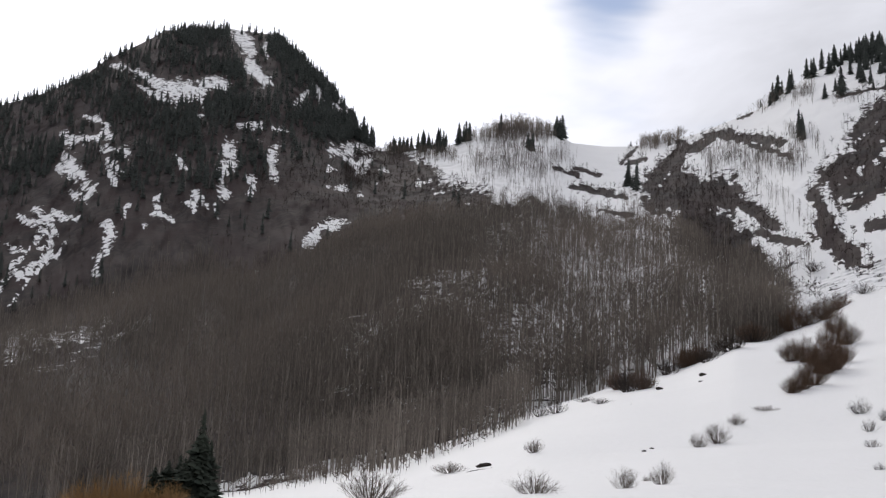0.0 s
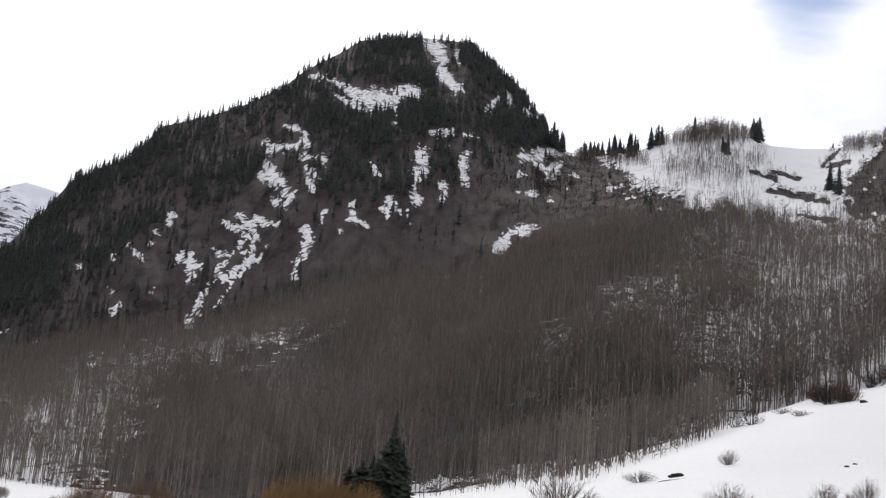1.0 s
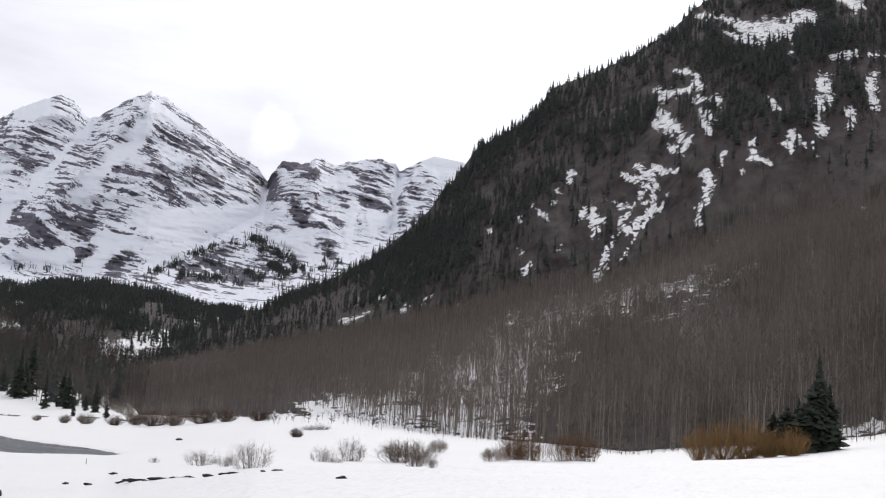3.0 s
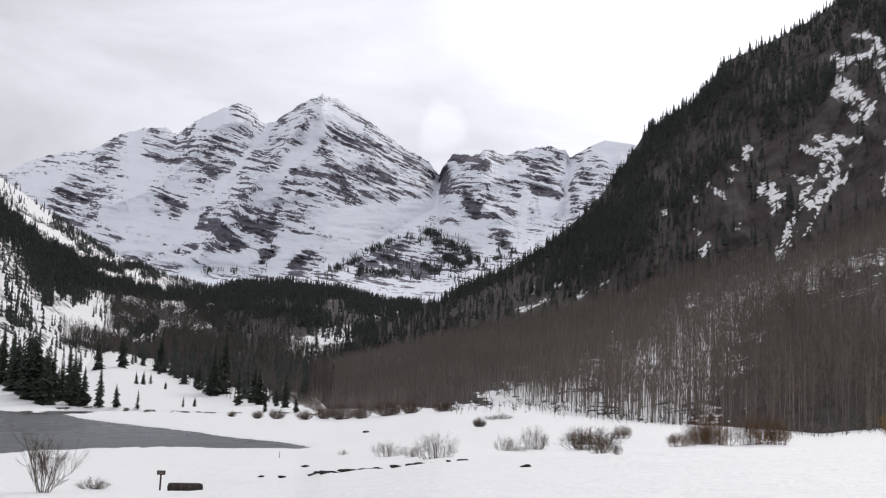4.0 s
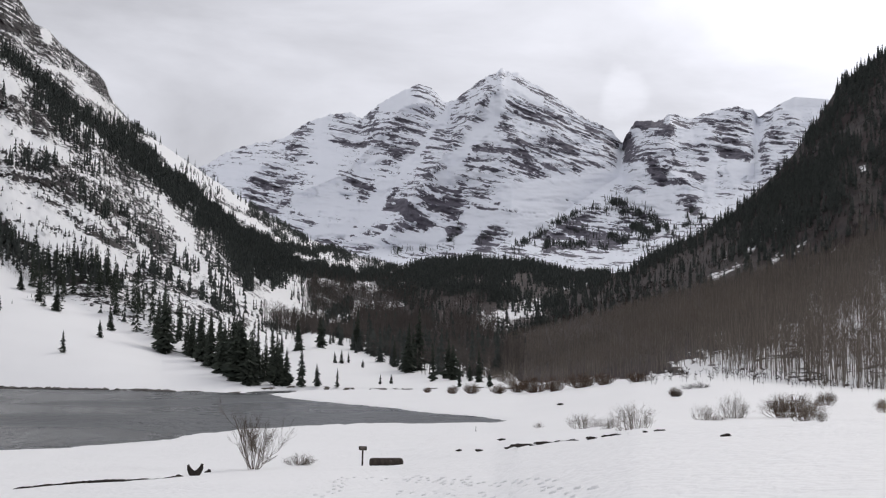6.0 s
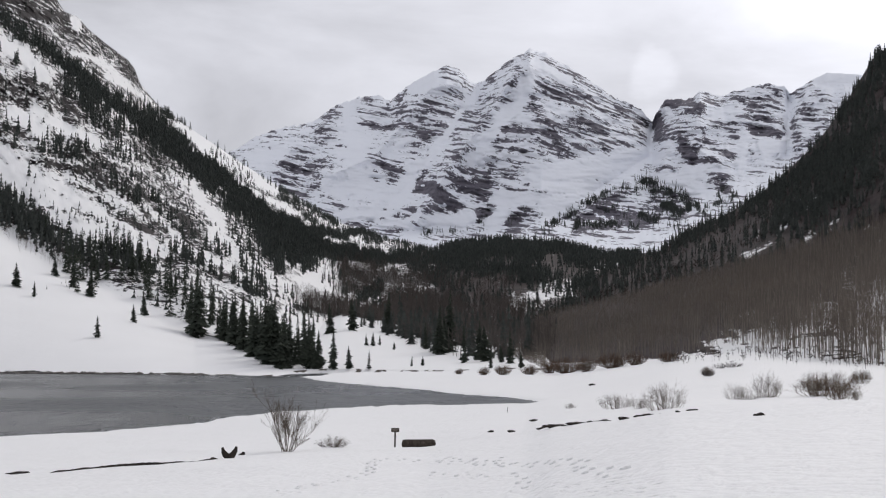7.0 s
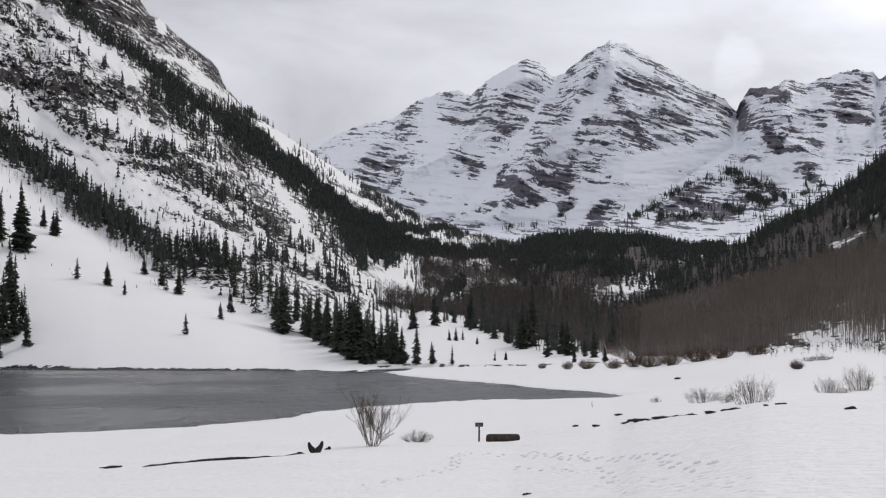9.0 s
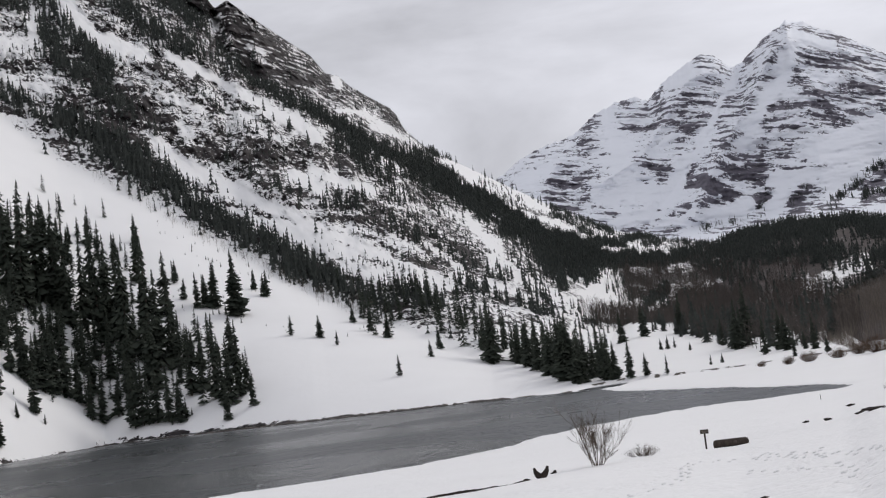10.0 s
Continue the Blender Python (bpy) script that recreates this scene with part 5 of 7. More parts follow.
BELLS_ROCK_D = [
    (47.21, 12.98, 46.69, 13.3, 0.17, 0.7), (45.5, 12.99, 45.71, 12.56, 0.14, 0.9), (45.03, 14.21, 44.46, 14.38, 0.14, 0.8), (47.27, 12.76, 45.84, 13, 0.2, 0.4),
    (45.88, 10.79, 44.33, 10.58, 0.25, 0.8), (45.75, 10.23, 44.2, 10.14, 0.17, 0.5), (44.28, 12.96, 42.2, 11.78, 0.31, 0.9), (44.59, 11.86, 43.9, 11.15, 0.31, 1),
    (44.32, 11.16, 41.95, 10.4, 0.31, 0.8), (43.91, 10.6, 43.07, 10.02, 0.31, 0.9), (43.92, 9.96, 42.53, 9.28, 0.31, 0.9), (42.52, 9.86, 40.85, 9.59, 0.2, 0.7),
    (42.49, 11.11, 40, 10.32, 0.31, 0.8), (42.18, 12.33, 40.26, 11.3, 0.25, 0.8), (43.84, 14.09, 41.33, 12.85, 0.2, 0.7), (41.62, 12.58, 40.52, 11.99, 0.23, 0.8),
]
BELLS_ROCK_E = [
    (40.25, 11.71, 38.89, 10.77, 0.31, 0.9), (40, 10.32, 39.01, 10.28, 0.2, 0.9), (41.12, 10.09, 39.33, 9.69, 0.14, 0.8), (39.96, 11.97, 39.64, 11.79, 0.14, 0.6),
    (43.58, 12.93, 41.08, 11.6, 0.23, 0.4), (45.47, 9.81, 43.79, 9.49, 0.2, 0.7), (45.2, 9.16, 43.66, 8.79, 0.14, 0.8), (44.21, 9.58, 43.6, 8.9, 0.17, 1),
    (46.48, 8.85, 44.8, 7.98, 0.25, 0.4), (45.37, 7.77, 43.96, 7.62, 0.11, 0.9), (46.63, 7.88, 45.65, 7.72, 0.14, 0.6), (47.22, 6.4, 46.65, 6.89, 0.25, 0.9),
    (47.71, 5.93, 47.37, 5.64, 0.23, 0.8), (45.39, 6.31, 44.82, 6.92, 0.31, 0.6), (45.68, 5.7, 44.55, 5.96, 0.25, 0.6), (53.72, 5.9, 51.04, 5.6, 0.17, 0.7),
]
BELLS_ROCK_F = [
    (51.46, 6.67, 50.81, 6.5, 0.14, 0.8), (50.47, 6.75, 50.98, 6.33, 0.11, 0.7), (53.86, 7.24, 52.67, 7.07, 0.08, 0.8), (55.55, 7.38, 54.14, 7.19, 0.08, 0.7),
    (50.47, 6.04, 49.63, 5.81, 0.14, 0.7), (43.72, 5.86, 42.03, 6.8, 0.14, 0.7), (42.32, 6.11, 40.63, 7.26, 0.37, 0.6), (41.2, 6.63, 39.28, 6.27, 0.31, 0.8),
    (41.21, 5.94, 39.02, 5.99, 0.25, 0.8), (40.63, 7.45, 39.79, 7.84, 0.14, 0.6), (42.61, 5.64, 41.49, 5.89, 0.17, 0.6),
]
PYRAMID = [
    (72.32, 19.15, 71.19, 17.94, 0.56, 1), (71.47, 17.96, 69.09, 16.4, 0.59, 1), (70.91, 16.02, 68.91, 15.56, 0.56, 1), (68.56, 16.07, 67.59, 15.1, 0.37, 1),
    (70.66, 15.29, 69.25, 15.13, 0.2, 1), (72.87, 18.07, 71.91, 16.65, 0.25, 0.7), (71.91, 16.65, 70.92, 15.47, 0.23, 0.8), (74.85, 20.31, 73, 19.41, 0.34, 0.9),
    (71.85, 17.18, 71.1, 16.31, 0.39, 1),
]
STAND = [
    (84.09, 3.45, 80.86, 3.06, 1.26, 1), (82.98, 2, 78.71, 1.18, 0.84, 1.4), (80.59, 0.49, 76.49, -0.33, 0.34, 1.4), (77.91, 1.35, 76.11, 0.84, 0.84, 1.4),
    (76.05, 1.38, 73.71, 0.53, 0.51, 1.3), (83.7, 5.24, 79.18, 4.48, 1.26, 0.9), (79.26, 3.68, 76.2, 2.49, 0.98, 1.1), (83.54, 7.07, 81.57, 6.62, 1.12, 1),
    (83.66, 8.67, 80.61, 8.68, 0.84, 0.9), (80.45, 7.58, 78.66, 7.14, 0.7, 0.7), (84.17, 5.55, 81.64, 5.82, 1.26, 0.8), (75.65, 2.7, 74.1, 1.95, 0.45, 0.8),
    (73.15, 0.73, 73.14, 0.73, 0.28, 1),
]
BELT = [
    (66.91, 4.12, 60.95, 2.08, 0.39, 1), (65.44, 4.5, 62.74, 3.44, 0.34, 1), (68.18, 5.27, 65.53, 3.81, 0.25, 1), (62.39, 1.85, 61.06, 1.25, 0.22, 1),
    (67.29, 3.33, 65.66, 2.83, 0.22, 0.6),
]
BELLS_TREES = [
    (38.97, 7.86, 37.84, 7.35, 0.25, 3), (38.3, 7.23, 37.44, 6.16, 0.25, 3), (37.19, 7.33, 36.84, 6.58, 0.14, 2.4), (36.69, 6.9, 36.18, 6.33, 0.14, 1.8),
    (44, 5.67, 42.59, 6.48, 0.14, 2), (42.59, 6.64, 40.49, 7.58, 0.11, 2), (42.32, 5.91, 39.57, 5.78, 0.14, 1.4), (41.2, 6.72, 39.83, 6.46, 0.14, 0.8),
    (40.07, 7.57, 38.97, 7.64, 0.14, 1), (36.04, 6.55, 34.69, 7.04, 0.11, 1.2), (35.49, 7.07, 35.15, 7.52, 0.11, 1.2), (50.08, 5.59, 46.81, 5.63, 0.11, 0.8),
    (45.68, 6.04, 44.96, 6.72, 0.14, 1), (47.22, 6.06, 46.79, 6.62, 0.11, 0.6), (39.28, 6.3, 37.39, 5.97, 0.17, 1.6),
]


eb, ee = east.b, east_rise
knob = np.clip((1.2 - eb + np.clip(ee - 16.0, -2, 2) * 1.2) / 1.6, 0, 1)          # the snowy ridge beyond the brown mountain
above = np.clip((east.s - 0.97) * 20, 0, 1)
bare_slope = strokes(eb, ee, BARE_KNOB, BARE_KNOB_B, BARE_SHOULDER, BARE_SHOULDER_B, ragged=0.07)
east_snow = np.maximum(0.12 + above * knob * 1.0 - 1.35 * bare_slope, -0.1)
old_snow = 0.12 + 0.72 * above * strokes(eb, ee, SUMMIT_SNOW, LEDGE_SNOW, GULLY_SNOW, LOWER_SNOW, RAVINE_SNOW, CHUTE_SNOW, SHOULDER_SNOW, TALUS_SNOW, ragged=0.2)
east_snow = np.maximum(east_snow, old_snow)
wood_snow = strokes(eb, ee, WOOD_SNOW, WOOD_SNOW_B)
wood_gaps = strokes(eb, ee, WOOD_GAPS, WOOD_GAPS_B)
east_snow += (1 - above) * np.maximum(np.maximum(wood_snow * 0.95, wood_gaps * 0.95), 0.75 * np.clip((1.5 - eb) / 9, 0, 1) * np.clip(1.2 - bare_slope, 0, 1))
clearing = strokes(eb, ee, CLEARING)
east_snow += (1 - above) * 0.9 * clearing
east_snow += (1 - above) * 0.5 * np.clip(1.4 - east.s / 0.035, 0, 1) * np.clip(np.abs(east.b - 8) / 10 - 1, 0.1, 1)
east.build("mountain_east", brush_soil, east_snow, "steep brown brush-covered mountainside with old snow patches")

wb, we = west.b, west_rise
fan_part = np.clip((1.035 - west.s) * 16, 0, 1)
chutes = np.maximum(strokes(wb, we, WEST_CHUTES, WEST_CHUTES_B), 0.7 * strokes(wb, we, WEST_SNOW, WEST_SNOW_B))
west_snow = 0.41 + 0.3 * np.clip((3.5 - we) / 2, 0, 1) * (wb < 63) + 0.85 * chutes - 0.26 * strokes(wb, we, WEST_ROCK, WEST_ROCK_B)
crag = np.clip(strokes(wb, we, PYRAMID), 0, 1)
bed = west.z / 8.5 + warc / 210 + 0.55 * rough(warc / 70, we * 1.2, 37, 4)
bed = np.abs(bed - np.floor(bed) - 0.5) * 2
ledges = np.clip((bed - 0.62) * 5, 0, 1) * np.clip(0.45 + 1.6 * rough(warc / 22, we * 5, 38, 4), 0, 1)
west_snow -= (0.50 - 1.0 * ledges) * crag
toe = np.clip((58 - wb) / 3, 0, 1) * (we < 6.5)
west_snow += toe * (0.3 - 0.75 * strokes(wb, we, HEAD_ASPEN, HEAD_FOREST))
west_snow = west_snow * (1 - fan_part) + 1.4 * fan_part
edge = np.clip(1 - west.s / 0.02, 0, 1) * np.clip((west.b - 57) / 2, 0, 1)
west_snow -= edge * (1.15 + 0.5 * rough(warc / 14, west.s * 0, 71, 3))
west.push((rough(wb * 1.3, we * 1.5, 32, 5, 0.6) * 0.009 + rough(wb * 5, we * 6, 33, 3, 0.6) * 0.006) * winner * np.clip(1.5 - west_snow * 1.3, 0.06, 1))
pyramid = np.clip(strokes(wb, we, PYRAMID) * 1.5, 0, 1) * np.clip((wb - 69.5) / 1.5, 0, 1)
west.push(0.6 * pyramid ** 2 * (1060 / west.d - 1) * (west.s > 1.5) * (west.s < 2.001))
west.push(-0.007 * strokes(wb, we, WEST_ROCK, WEST_ROCK_B) * winner)
shelf = west.z / 11 + rough(warc / 60, we, 36, 3) * 0.8
shelf = shelf - np.floor(shelf)
west.push((np.minimum(shelf * 3, 1) - shelf) * 0.012 * pyramid * (west.s < 2))
west.build("mountain_west", crag_rock, west_snow, "snowy mountainside with dark rock ribs and spruce belts")

hb, he = head.b, head_rise
head_snow = 0.2 + 0.8 * strokes(hb, he, HEAD_SNOW) + 0.3 * np.clip(1 - head.s * 3, 0, 1)
head.build("hill_wooded", brush_soil, head_snow, "snowy wooded rise at the head of the valley", "hill")

pb, pe = bells.b, bells.rise()
bells_snow = 0.82 + 0.06 * rough(parc / 170, pe * 2.2, 57, 4) + 0.7 * strokes(pb, pe, BELLS_SNOW, BELLS_SNOW_B, BELLS_SNOW_C) - 0.40 * strokes(pb, pe, WALL_ROCK, WALL_ROCK_B, BELLS_ROCK, BELLS_ROCK_B, BELLS_ROCK_C, BELLS_ROCK_D, BELLS_ROCK_E, BELLS_ROCK_F)
bells_snow -= 0.36 * strokes(pb, pe, BUTTRESS, BUTTRESS_B)
bells.push(rough(parc / 60, pr * 3.5, 53, 4, 0.6) * 0.006 * pin * np.clip(1.35 - bells_snow, 0.1, 1))
bells.push(rough(parc / 75, pr * 0.35, 58, 4, 0.55) * 0.012 * pin * (np.clip((39.5 - pb) / 2, 0, 1) + 0.3) * np.clip(1.4 - bells_snow, 0.15, 1))
bells.push(bells_bed * np.clip(1.4 - bells_snow * 1.2, 0.05, 1))
bells.build("mountain_bells", bells_rock_hazed, bells_snow, "twin snow-banded peaks of layered grey rock")
# ---------------------------------------------------------------- trees
def conifer_shape(whorls, points, seed, slim=0.17):
    """A spruce of height 1: ragged umbrellas of boughs round a thin stem. Returns points, triangles and slots."""
    rng = np.random.default_rng(seed)
    pts, tris, slots = [], [], []
    for k in range(whorls):
        f = k / whorls
        z = 0.06 + 0.90 * f
        r = slim * (1 - f) ** 0.85 * rng.uniform(0.78, 1.12) + 0.008
        drop = r * rng.uniform(0.35, 0.65)
        turn = rng.uniform(0, 6.28)
        base = len(pts)
        pts.append((0, 0, z + 0.9 / whorls * 0.9 + 0.012))
        for j in range(points * 2):
            a = turn + math.pi * j / points + rng.uniform(-0.12, 0.12)
            q = r * (rng.uniform(0.72, 1.15) if j % 2 == 0 else rng.uniform(0.30, 0.5))
            pts.append((q * math.cos(a), q * math.sin(a), z - drop * (1 if j % 2 == 0 else 0.35)))
        for j in range(points * 2):
            tris.append((base, base + 1 + j, base + 1 + (j + 1) % (points * 2)))
            slots.append(0)
    return np.array(pts), np.array(tris), slots


def stem_shape(r0, r1, height, sides=5):
    a = np.arange(sides) * 2 * math.pi / sides
    low = np.stack([r0 * np.cos(a), r0 * np.sin(a), np.zeros(sides)], -1)
    top = np.stack([r1 * np.cos(a), r1 * np.sin(a), np.full(sides, height)], -1)
    tris = []
    for j in range(sides):
        k = (j + 1) % sides
        tris += [(j, k, sides + k), (j, sides + k, sides + j)]
    return np.concatenate([low, top]), np.array(tris)


def aspen_shape(seed, limbs, sides=3, wide=0.006):
    """A bare aspen of height 1: a thin pale stem (slot 0) and upswept dark limbs and twigs (slot 1)."""
    rng = np.random.default_rng(seed)
    pts, tris = stem_shape(0.0072, 0.003, 0.93, sides)
    bow = rng.uniform(-0.03, 0.03, 2)
    pts = pts.tolist()
    for q in pts[sides:]:
        q[0] += bow[0]
        q[1] += bow[1]
    tris, slots = tris.tolist(), [0] * (sides * 2)

    def sliver(a, b, w):
        n = len(pts)
        side = np.cross(np.subtract(b, a), rng.normal(size=3))
        side = side / (np.linalg.norm(side) + 1e-9) * w
        pts.extend([list(np.subtract(a, side)), list(np.add(a, side)), list(b)])
        tris.append((n, n + 1, n + 2))
        slots.append(1)

    for k in range(limbs):
        f = rng.uniform(0.36 if seed % 2 else 0.14, 0.95)
        a = rng.uniform(0, 6.28)
        root = np.array([bow[0] * f, bow[1] * f, f * 0.93])
        reach = 0.22 * (1.12 - f) ** 0.5 * rng.uniform(0.6, 1.2)
        tip = root + np.array([reach * math.cos(a), reach * math.sin(a), reach * rng.uniform(0.7, 1.6)])
        sliver(root, tip, wide)
        for _ in range(2):
            g = rng.uniform(0.35, 0.9)
            p = root + (tip - root) * g
            way = np.array([rng.normal() * 0.6, rng.normal() * 0.6, rng.uniform(0.4, 1.3)])
            sliver(p, p + way * reach * 0.55, wide * 0.75)
    return np.array(pts), np.array(tris), slots


def thicket(name, shapes, places, heights, widths, mats, label, category, seed=3):
    """One mesh of many plants: each place gets one of the shapes, turned and scaled."""
    rng = np.random.default_rng(seed)
    which = rng.integers(0, len(shapes), len(places))
    allp, allt, alls, base = [], [], [], 0
    for k, (pts, tris, slots) in enumerate(shapes):
        m = np.flatnonzero(which == k)
        if not len(m):
            continue
        a = rng.uniform(0, 6.28, len(m))
        c, s = np.cos(a)[:, None], np.sin(a)[:, None]
        h, w = heights[m][:, None], (heights * widths)[m][:, None]
        lean = rng.normal(0, 0.02, (len(m), 2))
        x = (pts[None, :, 0] * c - pts[None, :, 1] * s) * w + lean[:, :1] * pts[None, :, 2] * h
        y = (pts[None, :, 0] * s + pts[None, :, 1] * c) * w + lean[:, 1:] * pts[None, :, 2] * h
        z = pts[None, :, 2] * h
        q = np.stack([x, y, z], -1) + places[m][:, None, :]
        allp.append(q.reshape(-1, 3))
        allt.append((tris[None] + (base + np.arange(len(m)) * len(pts))[:, None, None]).reshape(-1, 3))
        alls.append(np.tile(slots, len(m)))
        base += q.shape[0] * q.shape[1]
    ob = new(name, mesh_of(name, np.concatenate(allp), np.concatenate(allt), mats, np.concatenate(alls), smooth=False))
    return tagged(ob, label, category, kind="stuff")


rng = np.random.default_rng(11)
far_spruce = [conifer_shape(4, 3, k) for k in range(8)]
slope_spruce = [conifer_shape(6, 3, 60 + k) for k in range(8)]
ridge_spruce = [conifer_shape(11, 5, 20 + k) for k in range(6)]
aspens = [aspen_shape(k, 8, wide=0.0060) for k in range(10)]
brush = [aspen_shape(40 + k, 4, wide=0.026) for k in range(6)]

# aspen wood on the lower slope
wood = np.clip((east.s + 0.004) * 70, 0, 1) * np.clip((1.05 - east.s + 0.06 * rough(arc / 50, east.s * 0, 66, 3)) * 16, 0, 1)
wood *= (1 - 0.91 * np.clip(wood_snow * 1.3, 0, 1)) * (1 - 0.5 * np.clip(wood_gaps * 1.6, 0, 1)) * np.clip(0.75 + 0.6 * rough(arc / 60, east.s * 8, 61, 4), 0.15, 1.3)
wood *= 1 - 0.97 * np.clip(clearing * 1.4, 0, 1)
wood *= (1 - 0.97 * np.clip(bare_slope * 1.4, 0, 1)) * np.clip((eb + 17.6) / 1.6, 0, 1)
near_wood = np.clip(520 / east.d, 0.45, 2.2) * np.interp(eb, [-10, -3, 4, 8], [1.8, 2.0, 1.6, 1.0])
spot_, b_, i_ = east.scatter(25000, wood * near_wood, rng)
thicket("aspen_wood", aspens, spot_, rng.uniform(8.5, 14.5, len(spot_)) * np.interp(b_, [28, 36, 41, 46], [1.0, 0.8, 0.55, 0.5]), rng.uniform(0.9, 1.35, len(spot_)) * np.interp(b_, [-4, 5], [1.5, 1.0]), [aspen_bark, aspen_twig], "leafless grey-brown aspen wood on the lower mountainside", "aspen trees")

# thinner wood with snow between the stems
open_aspens = [aspen_shape(81 + 2 * k, 7, wide=0.0045) for k in range(8)]
thin = np.clip(wood_snow * 1.3, 0, 1) * (east.s > 0.0) * (east.s < 1.1) * (1 - 0.97 * np.clip(clearing * 1.4, 0, 1)) * np.clip(0.75 + 0.8 * rough(arc / 40, east.s * 10, 68, 4), 0.15, 1.4)
spot_, b_, i_ = east.scatter(4600, thin * np.clip(420 / east.d, 0.5, 2.2), rng)
thicket("aspen_wood_open", open_aspens, spot_, rng.uniform(7.5, 12.5, len(spot_)), rng.uniform(0.8, 1.2, len(spot_)), [aspen_bark, aspen_twig], "thin open aspen wood with snow between the stems", "aspen trees")

spot_, b_, i_ = east.scatter(4200, strokes(eb, ee, WOOD_KNOB, WOOD_KNOB_B) * (east.s > 0.9) * (east.s < 2.03), rng)
thicket("aspen_wood_ridge", open_aspens, spot_, rng.uniform(5, 10.5, len(spot_)), rng.uniform(1.0, 1.6, len(spot_)), [pale_twig, aspen_twig], "thin leafless aspens on the snowy ridge", "aspen trees")

spot_, b_, i_ = east.scatter(2000, strokes(eb, ee, CREST_WOOD) * (east.s > 1.8) * (east.s < 2.15), rng)
thicket("aspen_wood_crest", aspens, spot_, rng.uniform(7, 18, len(spot_)) * np.interp(np.abs(b_ + 3.4), [0, 2.2, 3], [1.0, 0.6, 0.8]), rng.uniform(1.2, 2.0, len(spot_)), [aspen_bark, aspen_twig], "leafless aspens along the crest of the snowy ridge", "aspen trees")

# low brush over the brown slope
scrub = 1.2 * bare_slope * (east.s < 1.98) + (east.s > 0.98) * (east.s < 1.9) * (1 - knob) * np.clip(0.5 + rough(arc / 30, east.s * 12, 67, 4), 0.02, 1.5) * np.clip(0.5 - east_snow, 0, 1)
spot_, b_, i_ = east.scatter(9000, scrub, rng)
thicket("mountain_brush", brush, spot_, rng.uniform(3, 6.5, len(spot_)), rng.uniform(1.3, 2.0, len(spot_)), [dark_twig, dark_twig], "dark leafless brush on the brown mountainside", "brush")

# conifers on the slopes
bald = strokes(eb, ee, SUMMIT_SNOW, LEDGE_SNOW, GULLY_SNOW, LOWER_SNOW, RAVINE_SNOW, CHUTE_SNOW, SHOULDER_SNOW)
barren = np.clip(strokes(eb, ee, BARREN) * 1.3, 0, 1)
dens = (east.s > 1.02) * (east.s < 2.015) * (1 - 0.92 * barren) * (np.maximum(strokes(eb, ee, EAST_SPRUCE), 0.75 * strokes(eb, ee, EAST_SPRUCE_LOW)) + 0.05 * (1 - knob)) * np.clip(0.7 + rough(arc / 60, east.s * 6, 62, 4), 0.35, 1.4) * (1 - 0.97 * np.clip(bald * 2.2, 0, 1))
spot_, b_, i_ = east.scatter(9500, dens, rng)
thicket("spruce_wood_east", slope_spruce, spot_, rng.uniform(4.5, 15, len(spot_)), rng.uniform(1.0, 1.5, len(spot_)), [needle_hazed], "dark spruces scattered over the steep mountainside", "spruce trees")
dens = (east.s > 1.0) * (east.s < 2.02) * strokes(eb, ee, KNOB_SPRUCE, KNOB_SPRUCE_B)
spot_, b_, i_ = east.scatter(330, dens, rng)
thicket("spruce_wood_ridge", ridge_spruce, spot_, rng.uniform(8, 23, len(spot_)), rng.uniform(1.2, 1.9, len(spot_)), [needle_hazed], "dark spruces on the snowy ridge", "spruce trees")
spot_, b_, i_ = east.scatter(60, strokes(eb, ee, CREST_SPRUCE) * (east.s > 1.9) * (east.s < 2.02), rng)
thicket("spruce_wood_crest", ridge_spruce, spot_, rng.uniform(9, 22, len(spot_)), rng.uniform(1.2, 1.8, len(spot_)), [needle_hazed], "row of dark spruces along the ridge crest", "spruce trees")
dens = (west.s > 0.97) * (west.s < np.interp(wb, [62.5, 64, 76, 78], [2.01, 1.93, 1.93, 2.01])) * (strokes(wb, we, WEST_BELTS, WEST_BELTS_B) + strokes(wb, we, WEST_COPSES, WEST_COPSES_B) + 3.0 * toe * strokes(wb, we, HEAD_FOREST) + 0.16 * np.clip(0.5 + rough(slant / 60, west.s * 4, 64, 4), 0, 2))
spot_, b_, i_ = west.scatter(26000, np.clip(dens, 0, 4) ** 1.45 * (1000 / west.d) * (1 - 0.93 * np.clip(chutes * 1.6, 0, 1)), rng)
thicket("spruce_wood_west", far_spruce, spot_, rng.uniform(4, 12, len(spot_)), rng.uniform(0.9, 1.35, len(spot_)), [needle_hazed], "dark spruce belts on the snowy mountainside", "spruce trees")
dens = (head.s < 2.02) * (strokes(hb, he, HEAD_FOREST) + 0.02)
spot_, b_, i_ = head.scatter(5200, dens * np.clip(0.8 + 0.8 * rough(marc / 50, he * 3, 47, 4), 0.1, 1.6), rng)
thicket("spruce_wood_head", far_spruce, spot_, rng.uniform(11, 20, len(spot_)), rng.uniform(1.0, 1.5, len(spot_)), [needle_hazed], "dense dark spruce forest at the valley head", "spruce trees")
spot_, b_, i_ = head.scatter(3400, strokes(hb, he, HEAD_ASPEN) * (head.s < 2), rng)
thicket("aspen_wood_head", aspens, spot_, rng.uniform(10, 15, len(spot_)), rng.uniform(1.3, 1.9, len(spot_)), [shaded_grey_twig, shaded_grey_twig], "leafless brown aspen wood at the head of the valley", "aspen trees")
spot_, b_, i_ = west.scatter(4000, strokes(wb, we, HEAD_ASPEN) * toe * (wb > 49.5) * (900 / west.d), rng)
